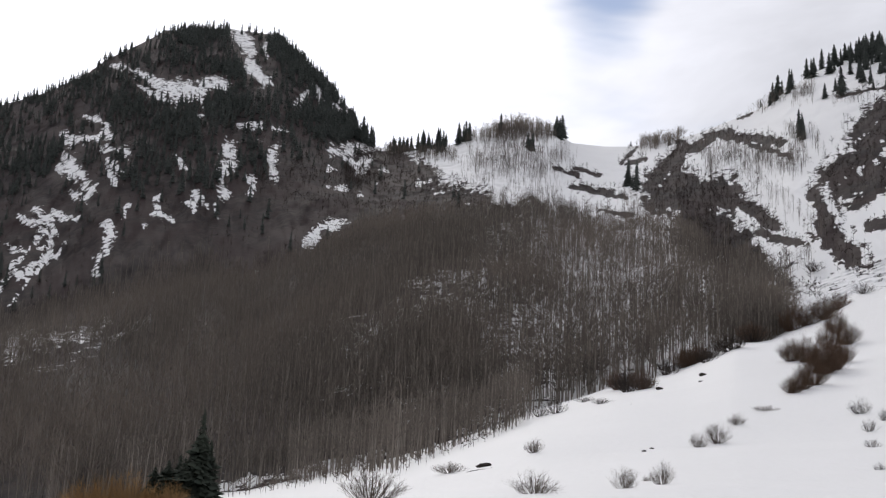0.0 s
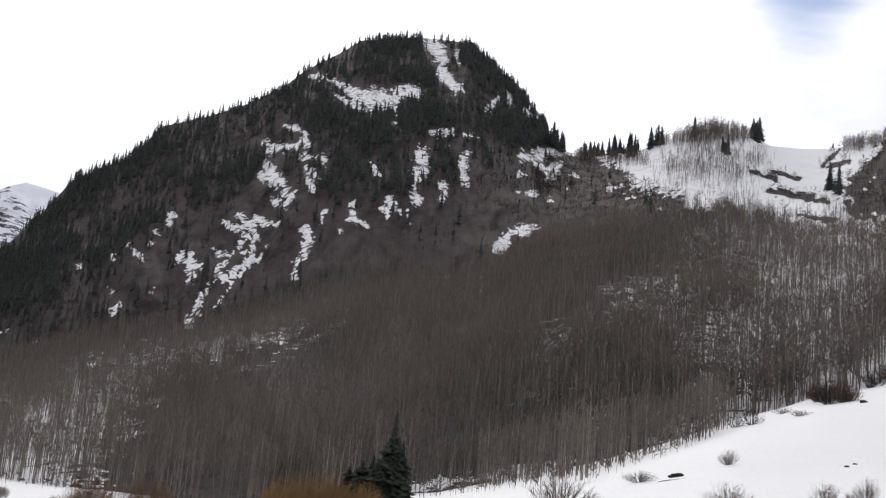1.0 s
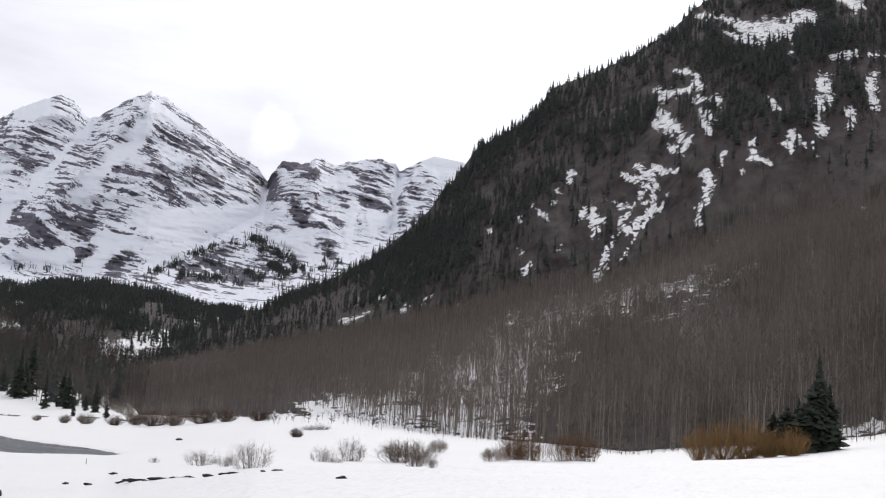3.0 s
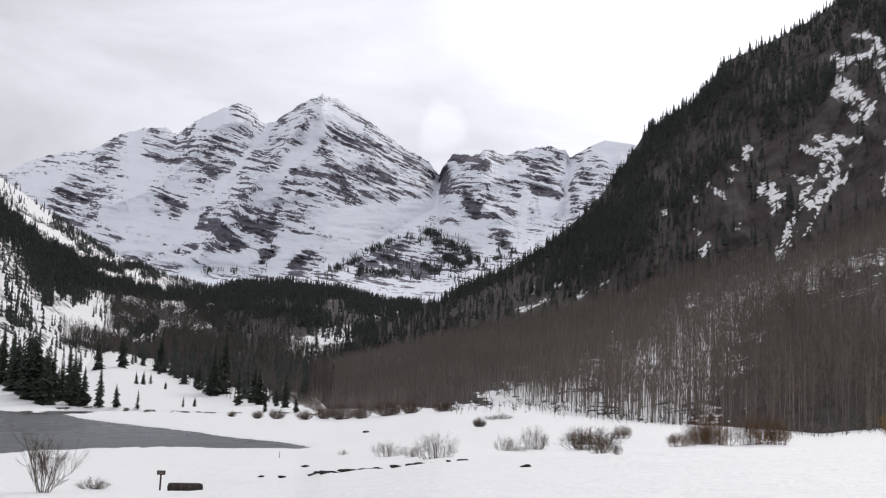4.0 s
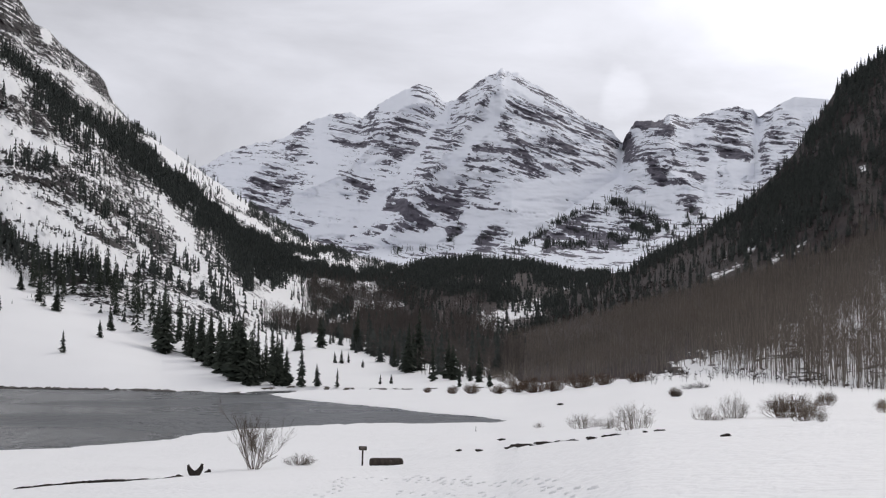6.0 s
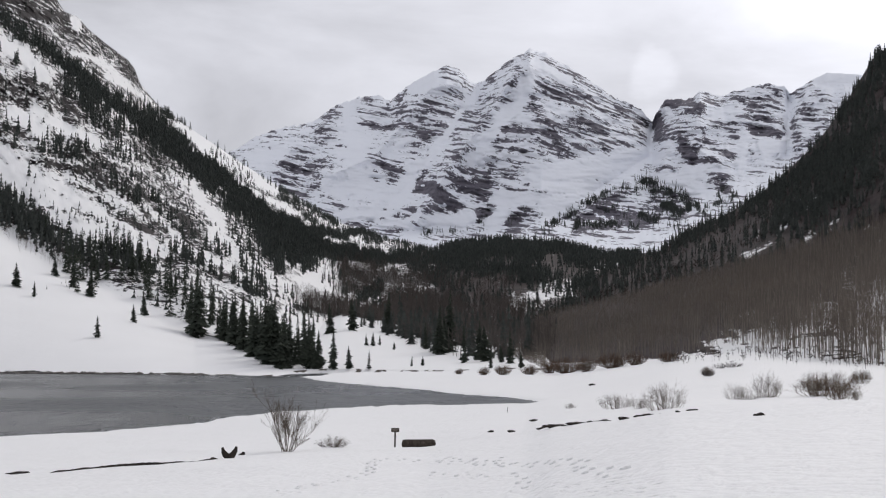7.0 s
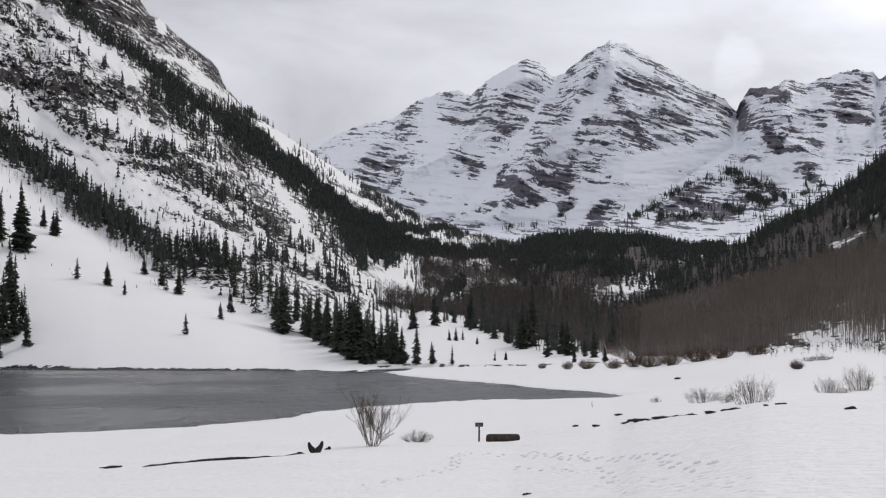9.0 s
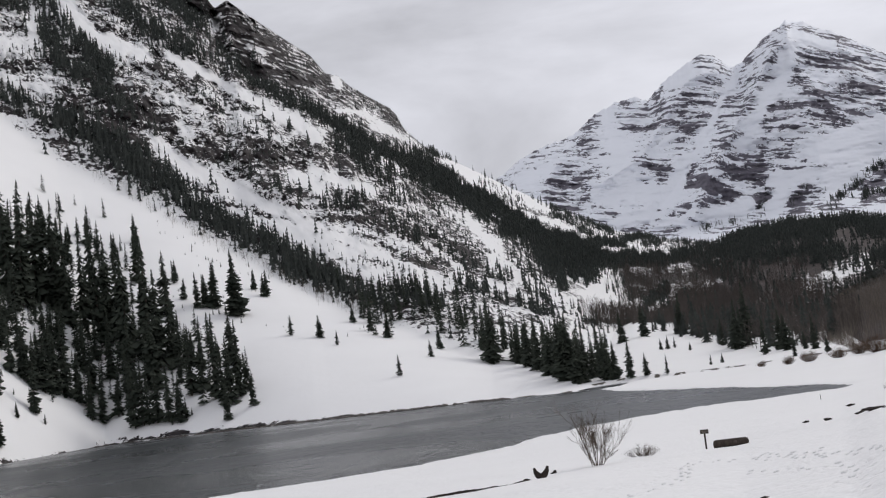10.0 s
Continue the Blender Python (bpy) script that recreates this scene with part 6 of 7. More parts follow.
thicket("aspen_wood_toe", aspens, spot_, rng.uniform(9, 14, len(spot_)), rng.uniform(1.2, 1.8, len(spot_)), [shaded_grey_twig, shaded_grey_twig], "leafless brown aspens below the snowy mountainside", "aspen trees")
scrub_spruce = [conifer_shape(2, 3, 90 + k) for k in range(8)]
dots = winner * (west.s < 1.98) * np.clip(0.35 + 0.9 * rough(slant / 45, west.s * 7, 69, 4), 0, 1.6) * (1 - 0.97 * np.clip(chutes * 1.6, 0, 1)) * (1 - 0.9 * np.clip(strokes(wb, we, PYRAMID), 0, 1))
spot_, b_, i_ = west.scatter(9000, dots * (1000 / west.d), rng)
thicket("spruce_scrub_west", scrub_spruce, spot_, rng.uniform(1.5, 4.5, len(spot_)), rng.uniform(1.2, 2.2, len(spot_)), [needle_hazed], "small dark scrub spruces dotted over the snowy crags", "spruce scrub")
spot_, b_, i_ = west.scatter(420, strokes(wb, we, FAN_EDGE) * (west.s < 1.2), rng)
thicket("aspen_belt_edge", aspens, spot_, rng.uniform(2.5, 5.5, len(spot_)), rng.uniform(1.4, 2.2, len(spot_)), [pale_twig, pale_twig], "thin brown aspens along the lower edge of the spruce belt", "aspen trees")
spot_, b_, i_ = west.scatter(150, strokes(wb, we, SAPLINGS) * (west.s < 1.3), rng)
thicket("spruce_saplings", slope_spruce, spot_, rng.uniform(0.8, 3.2, len(spot_)), rng.uniform(1.0, 1.6, len(spot_)), [needle], "tiny spruce saplings poking out of the snow slope", "spruce saplings")
spot_, b_, i_ = bells.scatter(2200, strokes(pb, pe, BELLS_TREES) * np.clip(0.5 + 1.2 * rough(parc / 45, pe * 4, 48, 3), 0.1, 1.5) * (bells.s < 1.6), rng)
thicket("spruce_wood_far", far_spruce, spot_, rng.uniform(9, 17, len(spot_)), rng.uniform(1.0, 1.4, len(spot_)), [needle_hazed], "far spruce groups below the great peaks", "spruce trees")


def polar_scatter(count, b0, b1, d0, d1, keep, rng):
    """Random places on the ground within a span of bearings and distances, kept by chance."""
    b = rng.uniform(b0, b1, count * 6)
    d = np.sqrt(rng.uniform(d0 * d0, d1 * d1, count * 6))
    m = rng.random(count * 6) < keep(b, d)
    b, d = b[m][:count], d[m][:count]
    a = np.radians(b)
    return np.stack([-d * np.sin(a), d * np.cos(a), floor_height(b, d) - 0.1], -1)


# the wood's foot on the flat, down to the snowfield
spot_ = polar_scatter(900, -5, 18, 85, 232, lambda b, d: (d > np.interp(b, [-5, -2, 2, 8, 23], [205, 165, 130, 185, 215]) + 22 * rough(b, b * 0, 81, 4)) * np.interp(d, [90, 140, 210], [0.5, 0.7, 1.0]), rng)
thicket("aspen_wood_foot", aspens, spot_, rng.uniform(5.5, 11.5, len(spot_)), rng.uniform(1.1, 1.6, len(spot_)), [aspen_bark, aspen_twig], "leafless aspens at the foot of the wood in the snow", "aspen trees")
spot_ = polar_scatter(380, -5, 24, 85, 225, lambda b, d: (d > np.interp(b, [-5, -2, 2, 8, 23], [195, 155, 120, 150, 190])) * np.exp(-np.clip(d - np.interp(b, [-5, -2, 2, 8, 23], [195, 155, 120, 150, 190]), 0, 99) / 22), rng)
thicket("wood_edge_brush", brush, spot_, rng.uniform(1.0, 3.0, len(spot_)), rng.uniform(1.5, 2.4, len(spot_)), [aspen_twig, aspen_twig], "low brown brush along the edge of the aspen wood", "brush")
spot_ = polar_scatter(260, 25, 38.5, 185, 272, lambda b, d: np.clip((d - np.interp(b, [25, 28, 31, 36.5], [198, 205, 212, 235]) + 10 * rough(b * 1.5, b * 0, 83, 4)) / 25, 0, 1), rng)
thicket("wood_foot_brush", brush, spot_, rng.uniform(0.7, 2.8, len(spot_)), rng.uniform(1.6, 2.6, len(spot_)), [dark_twig, dark_twig], "dark brush at the foot of the wooded slope", "brush")
# the head of the meadow
spot_ = polar_scatter(1100, 43.5, 52.5, 380, 760, lambda b, d: (d > np.interp(b, [43.5, 46, 48, 50, 51.5, 52.5], [385, 400, 440, 500, 600, 690]) + 12 * rough(b, b * 0, 82, 3)) * 1.0, rng)
thicket("aspen_wood_meadow", aspens, spot_, rng.uniform(7, 12, len(spot_)), rng.uniform(1.3, 1.9, len(spot_)), [shaded_grey_twig, shaded_grey_twig], "leafless brown aspens at the head of the meadow", "aspen trees")
spot_ = polar_scatter(150, 44.5, 53.5, 390, 760, lambda b, d: (d > np.interp(b, [43.5, 46, 48, 50, 51.5, 53.5], [400, 410, 430, 480, 560, 640])) * 1.0, rng)
thicket("spruce_wood_meadow", ridge_spruce, spot_, rng.uniform(6, 17, len(spot_)), rng.uniform(1.1, 1.7, len(spot_)), [needle_hazed], "dark spruces at the head of the meadow", "spruce trees")


# ---------------------------------------------------------------- single trees, shrubs and small things
def at(b, d, z):
    a = radians(b)
    return Vector((-d * math.sin(a), d * math.cos(a), z))


def part(name, me, parent, label=""):
    """One mesh object under a thing or a part."""
    ob = new(name, me)
    ob.parent = parent
    return tagged(ob, label)


def holder(name, label, category, group=""):
    return tagged(new(name), label, category, group)


def spruce_crown(seed, whorls=36, boughs=7, slim=0.135):
    """Crown of a spruce of height 1: whorls of drooping, separate boughs with gaps between them."""
    r = np.random.default_rng(seed)
    pts, tris = [], []
    one_side = r.uniform(0, 6.28)
    for k in range(whorls):
        f = (k + r.uniform(-0.3, 0.3)) / whorls
        f = min(max(f, 0), 0.985)
        z = 0.07 + 0.91 * f
        reach = slim * (1 - f) ** 0.75 * r.uniform(0.72, 1.15) * (1 + 0.16 * math.sin(f * 17 + one_side) + 0.10 * math.sin(f * 41 + 2 * one_side)) + 0.01
        count = boughs if f < 0.7 else 5
        turn = r.uniform(0, 6.28)
        for j in range(count):
            a = turn + 6.2832 * j / count + r.uniform(-0.25, 0.25)
            q = reach * r.uniform(0.6, 1.2) * (1 - 0.18 * math.cos(a - one_side))
            if f < 0.6 and r.random() < 0.16:
                continue
            w = q * 0.30 + 0.003
            z = 0.07 + 0.91 * f + r.uniform(-0.7, 0.7) * 0.91 / whorls
            c, s = math.cos(a), math.sin(a)
            n = len(pts)
            pts += [(0, 0, z + 0.022), (q * 0.62 * c - w * s, q * 0.62 * s + w * c, z - q * 0.42), (q * c, q * s, z - q * 0.30), (q * 0.62 * c + w * s, q * 0.62 * s - w * c, z - q * 0.42), (q * 0.55 * c, q * 0.55 * s, z - q * 0.12)]
            tris += [(n, n + 1, n + 4), (n + 1, n + 2, n + 4), (n + 2, n + 3, n + 4), (n + 3, n, n + 4)]
    n = len(pts)
    pts += [(0.006, 0, 0.95), (-0.003, 0.005, 0.95), (-0.003, -0.005, 0.95), (0, 0, 1.0)]
    tris += [(n, n + 1, n + 3), (n + 1, n + 2, n + 3), (n + 2, n, n + 3)]
    return mesh_of("crown", np.array(pts), np.array(tris), [needle], smooth=False)


def spruce(seed, slim, label, group, whorls=36, boughs=7):
    root = holder("spruce_tree", label, "spruce", group)
    pts, tris = stem_shape(0.012, 0.002, 0.96, 6)
    part("trunk", mesh_of("trunk", pts, tris, [bark]), root)
    part("crown", spruce_crown(seed, whorls, boughs, slim), root)
    return root


def plant(kinds, rows, rng, squash=(0.9, 1.2)):
    """Copies of trees or shrubs at (bearing, distance, ground height, height[, width]); the first of each kind is used up too."""
    first = {}
    for b, d, z, h, *w in rows:
        k = int(rng.integers(len(kinds)))
        side = w[0] if w else h * rng.uniform(*squash)
        m = Matrix.Translation(at(b, d, z - 0.12 - 0.01 * h)) @ Euler((rng.normal(0, 0.02), rng.normal(0, 0.02), rng.uniform(0, 6.28))).to_matrix().to_4x4() @ Matrix.Diagonal((side, side, h, 1))
        if k in first:
            copy_thing(kinds[k], m)
        else:
            first[k] = m
    for k, ob in enumerate(kinds):
        if k in first:
            ob.matrix_world = first[k]
        else:
            for o in (*ob.children_recursive, ob):
                bpy.data.objects.remove(o)


def tube(path, radii, sides, pts, tris):
    """Add a thin tapering tube along a path to the lists."""
    base = len(pts)
    up = Vector((0.3, 0.2, 0.9))
    for k, p in enumerate(path):
        ahead = (path[min(k + 1, len(path) - 1)] - path[max(k - 1, 0)]).normalized()
        u = ahead.cross(up).normalized() if abs(ahead.dot(up)) < 0.98 else Vector((1, 0, 0))
        v = ahead.cross(u)
        for j in range(sides):
            a = 6.2832 * j / sides
            pts.append(tuple(p + (u * math.cos(a) + v * math.sin(a)) * radii[k]))
    for k in range(len(path) - 1):
        for j in range(sides):
            i, i2 = base + k * sides + j, base + k * sides + (j + 1) % sides
            tris += [(i, i2, i2 + sides), (i, i2 + sides, i + sides)]


def shrub_meshes(seed, stems, twigs, thick, spread, mat, top_mat, base):
    """Stems and twigs of a leafless shrub, 1 high and 1 wide."""
    r = random.Random(seed)
    sp, st, tp, tt = [], [], [], []
    for _ in range(stems):
        a = r.uniform(0, 6.28)
        out = spread * r.random() ** 0.6 * 0.5
        high = math.sqrt(max(0.05, 1 - (out / 0.56) ** 2)) * r.uniform(0.62, 1.0)
        foot = Vector((math.cos(a), math.sin(a), 0)) * min(out * 0.9 + 0.02, r.uniform(0, base))
        tip = Vector((math.cos(a + 0.2) * out, math.sin(a + 0.2) * out, high * 0.82))
        mid = foot.lerp(tip, 0.5) + Vector((r.uniform(-0.05, 0.05) + math.cos(a) * out * 0.12, r.uniform(-0.05, 0.05) + math.sin(a) * out * 0.12, -0.03))
        tube([foot, mid, tip], [thick, thick * 0.65, thick * 0.2], 3, sp, st)
        for _ in range(twigs):
            f = r.uniform(0.35, 1.0)
            p = mid.lerp(tip, (f - 0.5) * 2) if f > 0.5 else foot.lerp(mid, f * 2)
            w = Vector((math.cos(a) * 0.4 + r.gauss(0, 0.5), math.sin(a) * 0.4 + r.gauss(0, 0.5), r.uniform(0.3, 1.2))).normalized()
            end = p + w * r.uniform(0.10, 0.24)
            tube([p, end], [thick * 0.4, thick * 0.12], 3, tp, tt)
    return mesh_of("stem_clump", np.array(sp), np.array(st), [mat]), mesh_of("twig_spray", np.array(tp), np.array(tt), [top_mat])


def shrub(name, seed, stems, twigs, thick, spread, mat, top_mat, label, category, group, base=0.16):
    root = holder(name, label, category, group)
    a, b = shrub_meshes(seed, stems, twigs, thick, spread, mat, top_mat, base)
    tagged(part("stem_clump", a, root), kind="stuff")
    tagged(part("twig_spray", b, root), kind="stuff")
    return root


rng = np.random.default_rng(5)
SLOPE_SPRUCES = [
    (77.69, 611, 89.7, 17.5), (76.06, 585.7, 74.3, 10.7), (74.74, 552.4, 57.3, 15), (74.27, 549.3, 55.1, 22.7), (73.32, 537.8, 48.9, 29.1),
    (73.83, 538.1, 50, 5.8), (71.75, 583, 60.4, 14.4), (70.81, 505.9, 35.4, 9.4), (69.43, 504.6, 32.8, 10.4), (68.61, 489.6, 28, 6.7),
    (67.73, 551.4, 40.3, 9.5), (66.87, 531.6, 33.9, 13.1), (66.05, 519.7, 29.6, 12.2), (65.71, 419.5, 11.1, 8.2), (64.09, 471.2, 17.6, 7.4),
    (63.6, 505.5, 21.2, 11.2), (72.34, 593.7, 65.6, 11.7), (75.94, 434.6, 7, 2.98), (83.82, 415.6, 13.8, 4.5), (82.62, 427.4, 10.4, 3.8),
    (84.65, 388.6, 5.4, 11.4), (83.17, 431.5, 17.3, 2.96),
]

SHORE_SPRUCES = [
    (60.62, 477.8, 10.9, 17.6), (60.09, 452.7, 8.6, 21.1), (59.57, 424.8, 6.4, 20.8), (59.05, 398.7, 4.5, 18), (58.65, 384.8, 3.5, 21.1),
    (58.26, 369.6, 2.5, 22.1), (57.72, 358.2, 1.7, 17.6), (57.2, 370.3, 2.5, 15.4), (56.6, 373.4, 1.9, 18.3), (56.17, 379.7, 2.2, 13),
    (55.65, 357.7, 1.4, 15.8), (55.24, 350.6, 1.2, 12), (54.47, 349.2, 1.3, 12.8), (53.73, 345.8, 1.3, 7.1), (52.72, 342.1, 1.1, 5.9),
    (61.84, 481, 13.4, 24.8), (62.25, 507, 18.7, 17.4), (61.19, 516.7, 20.2, 24.1), (60.18, 487.4, 11.7, 19.1), (59.26, 451.3, 8.2, 18.8),
    (58.45, 426.3, 6.4, 19.9),
]

MEADOW_SPRUCES = [
    (50.61, 368.7, 1.6, 3.6), (50.06, 376.8, 1.7, 3.3), (52.87, 497.4, 8.3, 5.4), (52.51, 497.7, 8.1, 6.3), (52.18, 504.4, 8.4, 4.9),
    (51.49, 484.2, 6.6, 3.6), (49.9, 498.3, 6.6, 12.2), (49.26, 460.9, 4.6, 20.4), (48.7, 478.1, 5.6, 26.3), (49.01, 471.3, 5.2, 16.2),
    (48, 389, 2.3, 13.4), (47.22, 412.7, 3.1, 14.6), (47, 394.1, 2.7, 12.8), (46.68, 333.1, 1.6, 6.5), (45.77, 365.5, 2.5, 11.1),
    (45.21, 326.8, 1.8, 4.8), (46.19, 378.7, 2.6, 5.9), (51.78, 603.8, 14.9, 20.7), (54.67, 574, 14.3, 15.5), (53.58, 587, 16, 17.3),
    (55.48, 564.8, 12.7, 11.1), (55.94, 413.4, 3.5, 17.2),
]

EDGE_SPRUCES = [   # bearing, distance, height, width
    (11.05, 122, 10.2, 9.4), (10.7, 124, 7.0, 9.0), (11.9, 121, 5.4, 9.0), (12.6, 122, 5.2, 9.4), (13.2, 124, 4.6, 8.6), (11.5, 125, 6.6, 8.4), (12.2, 124, 5.8, 8.8),
]

TAN_WILLOWS = [
    (-5, 42.5, 8.6, 1.13, 1.92), (-9.33, 47.5, 9.1, 1.17, 1.21), (-10.4, 66.9, 10, 0.53, 0.66), (-11.15, 57, 9.6, 1.4, 1.4), (-13.71, 121.6, 15.7, 2.75, 3.1),
    (-12.79, 119.3, 15.1, 1.99, 2.11), (-14.63, 135, 18.7, 1.73, 2.39), (-4.94, 113.9, 13.6, 1.79, 2.35), (2.93, 42.2, 8.1, 1.53, 2.69), (-15.94, 147.4, 21.5, 0.94, 3.6),
    (-0.85, 104.7, 11, 1.34, 3.6), (38.16, 57.1, 5, 1.46, 2.3), (39.37, 75.8, 4, 0.82, 1.49), (40.46, 87, 3.4, 1.28, 2.99), (34.89, 99.9, 3.5, 1.57, 2.26),
    (33.4, 104, 3.5, 2.35, 3.4), (42.78, 114.8, 1.9, 0.68, 1.24), (54.46, 68.5, 2.1, 0.94, 2.09), (29.49, 43.2, 6.2, 0.42, 0.55), (34.18, 99.6, 3.5, 0.68, 1.66),
]

GREY_SHRUBS = [
    (-20.25, 139.5, 20.7, 2.47, 3), (-20.59, 124.6, 17.6, 1.84, 1.72), (-20.7, 101.3, 14.5, 1.1, 1.49), (-20.93, 77.4, 11.6, 0.76, 0.84), (-21.25, 131.4, 19.3, 1.94, 1.55),
    (-9.45, 217.1, 30.6, 5.8, 6.4), (-11.3, 255.6, 38.6, 5.1, 7.1), (-13.5, 261.8, 43.4, 5.4, 7.3), (-14.52, 266.7, 46.2, 5.8, 7.9), (-5.98, 195.3, 24.3, 3.8, 4.4),
    (-5.16, 197.3, 23.8, 2.72, 3.9), (-9.4, 225.4, 31.9, 5.3, 6.9), (-10.35, 218.4, 31.5, 3.4, 5), (-11.57, 266.1, 40.6, 4.2, 7.9), (-13.18, 255.4, 41.5, 3.8, 5.8),
    (-14.25, 264.7, 45.3, 5, 7.9), (-15.45, 286.6, 50.7, 5.7, 8.5), (-18.25, 485.5, 110, 6.3, 11.2), (-20.53, 371.8, 78.7, 4.8, 9.3), (-8.18, 193.9, 26.1, 1.34, 4.8),
    (-7.35, 213.3, 28.1, 1.47, 4.6),
]

RUSSET_SHRUBS = [
    (-12.51, 266.3, 42.3, 5, 7.4), (-16.37, 341.1, 60.9, 8.1, 10.2), (-17.21, 322.2, 59.2, 8.3, 8.3), (-17.94, 325.1, 61.2, 8.4, 9.7), (-18.77, 325.6, 62.9, 8.4, 9.1),
    (-19.4, 351.8, 70.3, 7, 7), (-17.86, 216.8, 36.7, 6.4, 6), (-18.72, 193.1, 31.8, 7.1, 6.7), (-19.49, 213.5, 36.3, 5.5, 4.9), (-17.22, 165.8, 25.7, 3.1, 3.8),
    (-18.15, 175.7, 28, 5.4, 5.2), (-18.94, 248.3, 43.5, 7.4, 6.2), (-8.99, 230.4, 32.4, 5.2, 6.4), (-10.08, 218.1, 31.2, 5.2, 6), (-12.24, 265.8, 41.7, 5.5, 7.9),
    (-12.91, 267.4, 43.3, 5, 6.6), (-15.32, 288.5, 51, 6.6, 8.6), (-15.85, 329.5, 58.1, 7.2, 8.2), (-17.14, 220, 37.3, 5.4, 5.4), (-18.41, 195.5, 32.3, 5.8, 5.4),
    (-19.18, 199.7, 33.3, 5.5, 4.9), (-19.71, 257, 46, 6.4, 6.4), (-19.22, 281.9, 52.3, 7, 6.4), (-17.63, 170, 26.7, 3.9, 4.2), (25.16, 123.7, 4.1, 2.55, 3.9),
    (22.13, 139.6, 4.1, 2.6, 3.8), (30.62, 119.8, 3.6, 2.12, 5.3), (29.17, 154.9, 3.6, 1.67, 2.13), (26.54, 124.2, 4, 1.22, 2.44), (47.02, 287.6, 0.8, 2.82, 3.4),
    (46.1, 286.8, 0.9, 3.4, 4.8), (44.78, 284.4, 1, 3.3, 4.7), (42.97, 286.1, 1.3, 5.1, 8.7), (42, 273.1, 1.9, 4.6, 5.4), (40.75, 276.5, 2.7, 4.9, 8.4),
    (39.64, 275, 3.5, 4, 5.9), (48.27, 293, 0.9, 2.01, 2.59), (43.81, 298.4, 1, 4.4, 5.9), (37.99, 266.5, 4.3, 3.1, 6.5), (30.73, 103.9, 3.7, 2.35, 4.9),
    (29.22, 138.1, 3.7, 1.9, 2.3), (30.11, 45.6, 6.1, 0.67, 1.12), (36.17, 190.2, 3.2, 2.05, 2.43),
]

AMBER_WILLOWS = [
    (16.52, 125, 5.3, 3.2, 4.3), (15.43, 125, 5.6, 3.7, 6.1), (14.35, 125, 5.9, 3.5, 4.9), (13.41, 125, 6.2, 2.5, 3.1), (12.35, 125, 6.5, 2.6, 3.7),
]

DARK_SHRUBS = [
    (36.2, 188.8, 3.1, 2.04, 2.41), (35.58, 212, 3.9, 1.46, 3.1), (35.06, 213.9, 4.1, 1.68, 4.2),
]

STONES = [
    (49.06, 26.5, 4.5, 0.26, 0.09), (33.79, 38, 5.8, 0.41, 0.11), (46.7, 76.2, 2.4, 0.45, 0.15), (45.7, 70.8, 2.8, 0.56, 0.14), (43.62, 59.6, 3.9, 1.17, 0.18),
    (42.38, 58.3, 4.1, 1.32, 0.17), (44.18, 64.8, 3.4, 0.64, 0.13), (44.59, 90.6, 2.2, 0.71, 0.18), (40.19, 52.9, 4.7, 0.57, 0.16), (39.51, 52.9, 4.8, 0.47, 0.16),
    (38.97, 52.2, 4.9, 0.67, 0.15), (41.83, 57, 4.3, 0.39, 0.08), (38.03, 44.7, 5.4, 0.22, 0.07), (37.63, 44.8, 5.5, 0.22, 0.07), (36.96, 45.6, 5.5, 0.45, 0.11),
    (41.69, 196.2, 1.4, 1.35, 0.39), (58.83, 59.7, 2.5, 0.41, 0.26), (69.07, 53.3, 2.6, 1.05, 0.11), (-13.05, 219.1, 34.3, 1.73, 0.65), (-12.92, 206, 31.6, 0.81, 0.31),
    (-10.65, 116.8, 14.6, 0.57, 0.23), (-2.62, 106.1, 11.8, 1.77, 0.42), (2.11, 215, 17.5, 1.48, 0.63), (-10.98, 208.3, 30.3, 1.44, 0.62), (-10.25, 112.4, 14.1, 0.44, 0.22),
]

POST = [
    (51.44, 68.1, 2.1, 1.14, 0.47),
]

LOG = [
    (51.1, 67.9, 2.1, 0.47, 0.07), (49.43, 60.8, 2.7, 0.42, 0.06),
]

STUMP = [
    (59.48, 56.5, 2.7, 0.5, 0.67),
]

WILLOW = [
    (56.71, 61.3, 2.5, 3.2, 3),
]

STICK = [
    (45.88, 123.7, 0.9, 0.36, 0.12),
]

E1 = [
    (67.96, 51.5, 2.7), (66.32, 52.2, 2.8), (64.53, 52.7, 2.8), (62.7, 52, 2.9), (61.11, 54.2, 2.8),
    (59.91, 56.2, 2.7),
]

E2 = [
    (44.45, 70.2, 3.1), (43.21, 58.6, 4), (41.97, 58.3, 4.2), (40.74, 53.8, 4.6),
]

E3 = [
    (39.92, 50.1, 4.9), (39.11, 52.2, 4.9), (38.03, 44.7, 5.4),
]

E4 = [
    (-1.53, 101.4, 11), (-2.35, 101.9, 11.3), (-3.17, 102.6, 11.7),
]

E5 = [
    (-8.87, 160.4, 21.4), (-9.82, 184.7, 25.7),
]

FOOTPRINT_LINES = [   # two places, count, spread
    ((51.49, 50.2), (56.35, 30.6), 24, 0.08), ((50.65, 49.5), (44.84, 36.3), 14, 0.30),
    ((48.43, 47.3), (38.52, 20.9), 40, 0.12), ((48.86, 38.5), (43.5, 24.7), 12, 0.16),
]

EARTH_STRIPS = [E1, E2, E3, E4, E5]


def crown_shape(seed, whorls, boughs, slim):
    me = spruce_crown(seed, whorls, boughs, slim)
    p = np.empty(len(me.vertices) * 3)
    me.vertices.foreach_get("co", p)
    t = np.array([tuple(q.vertices) for q in me.polygons])
    return p.reshape(-1, 3), t, [0] * len(t)


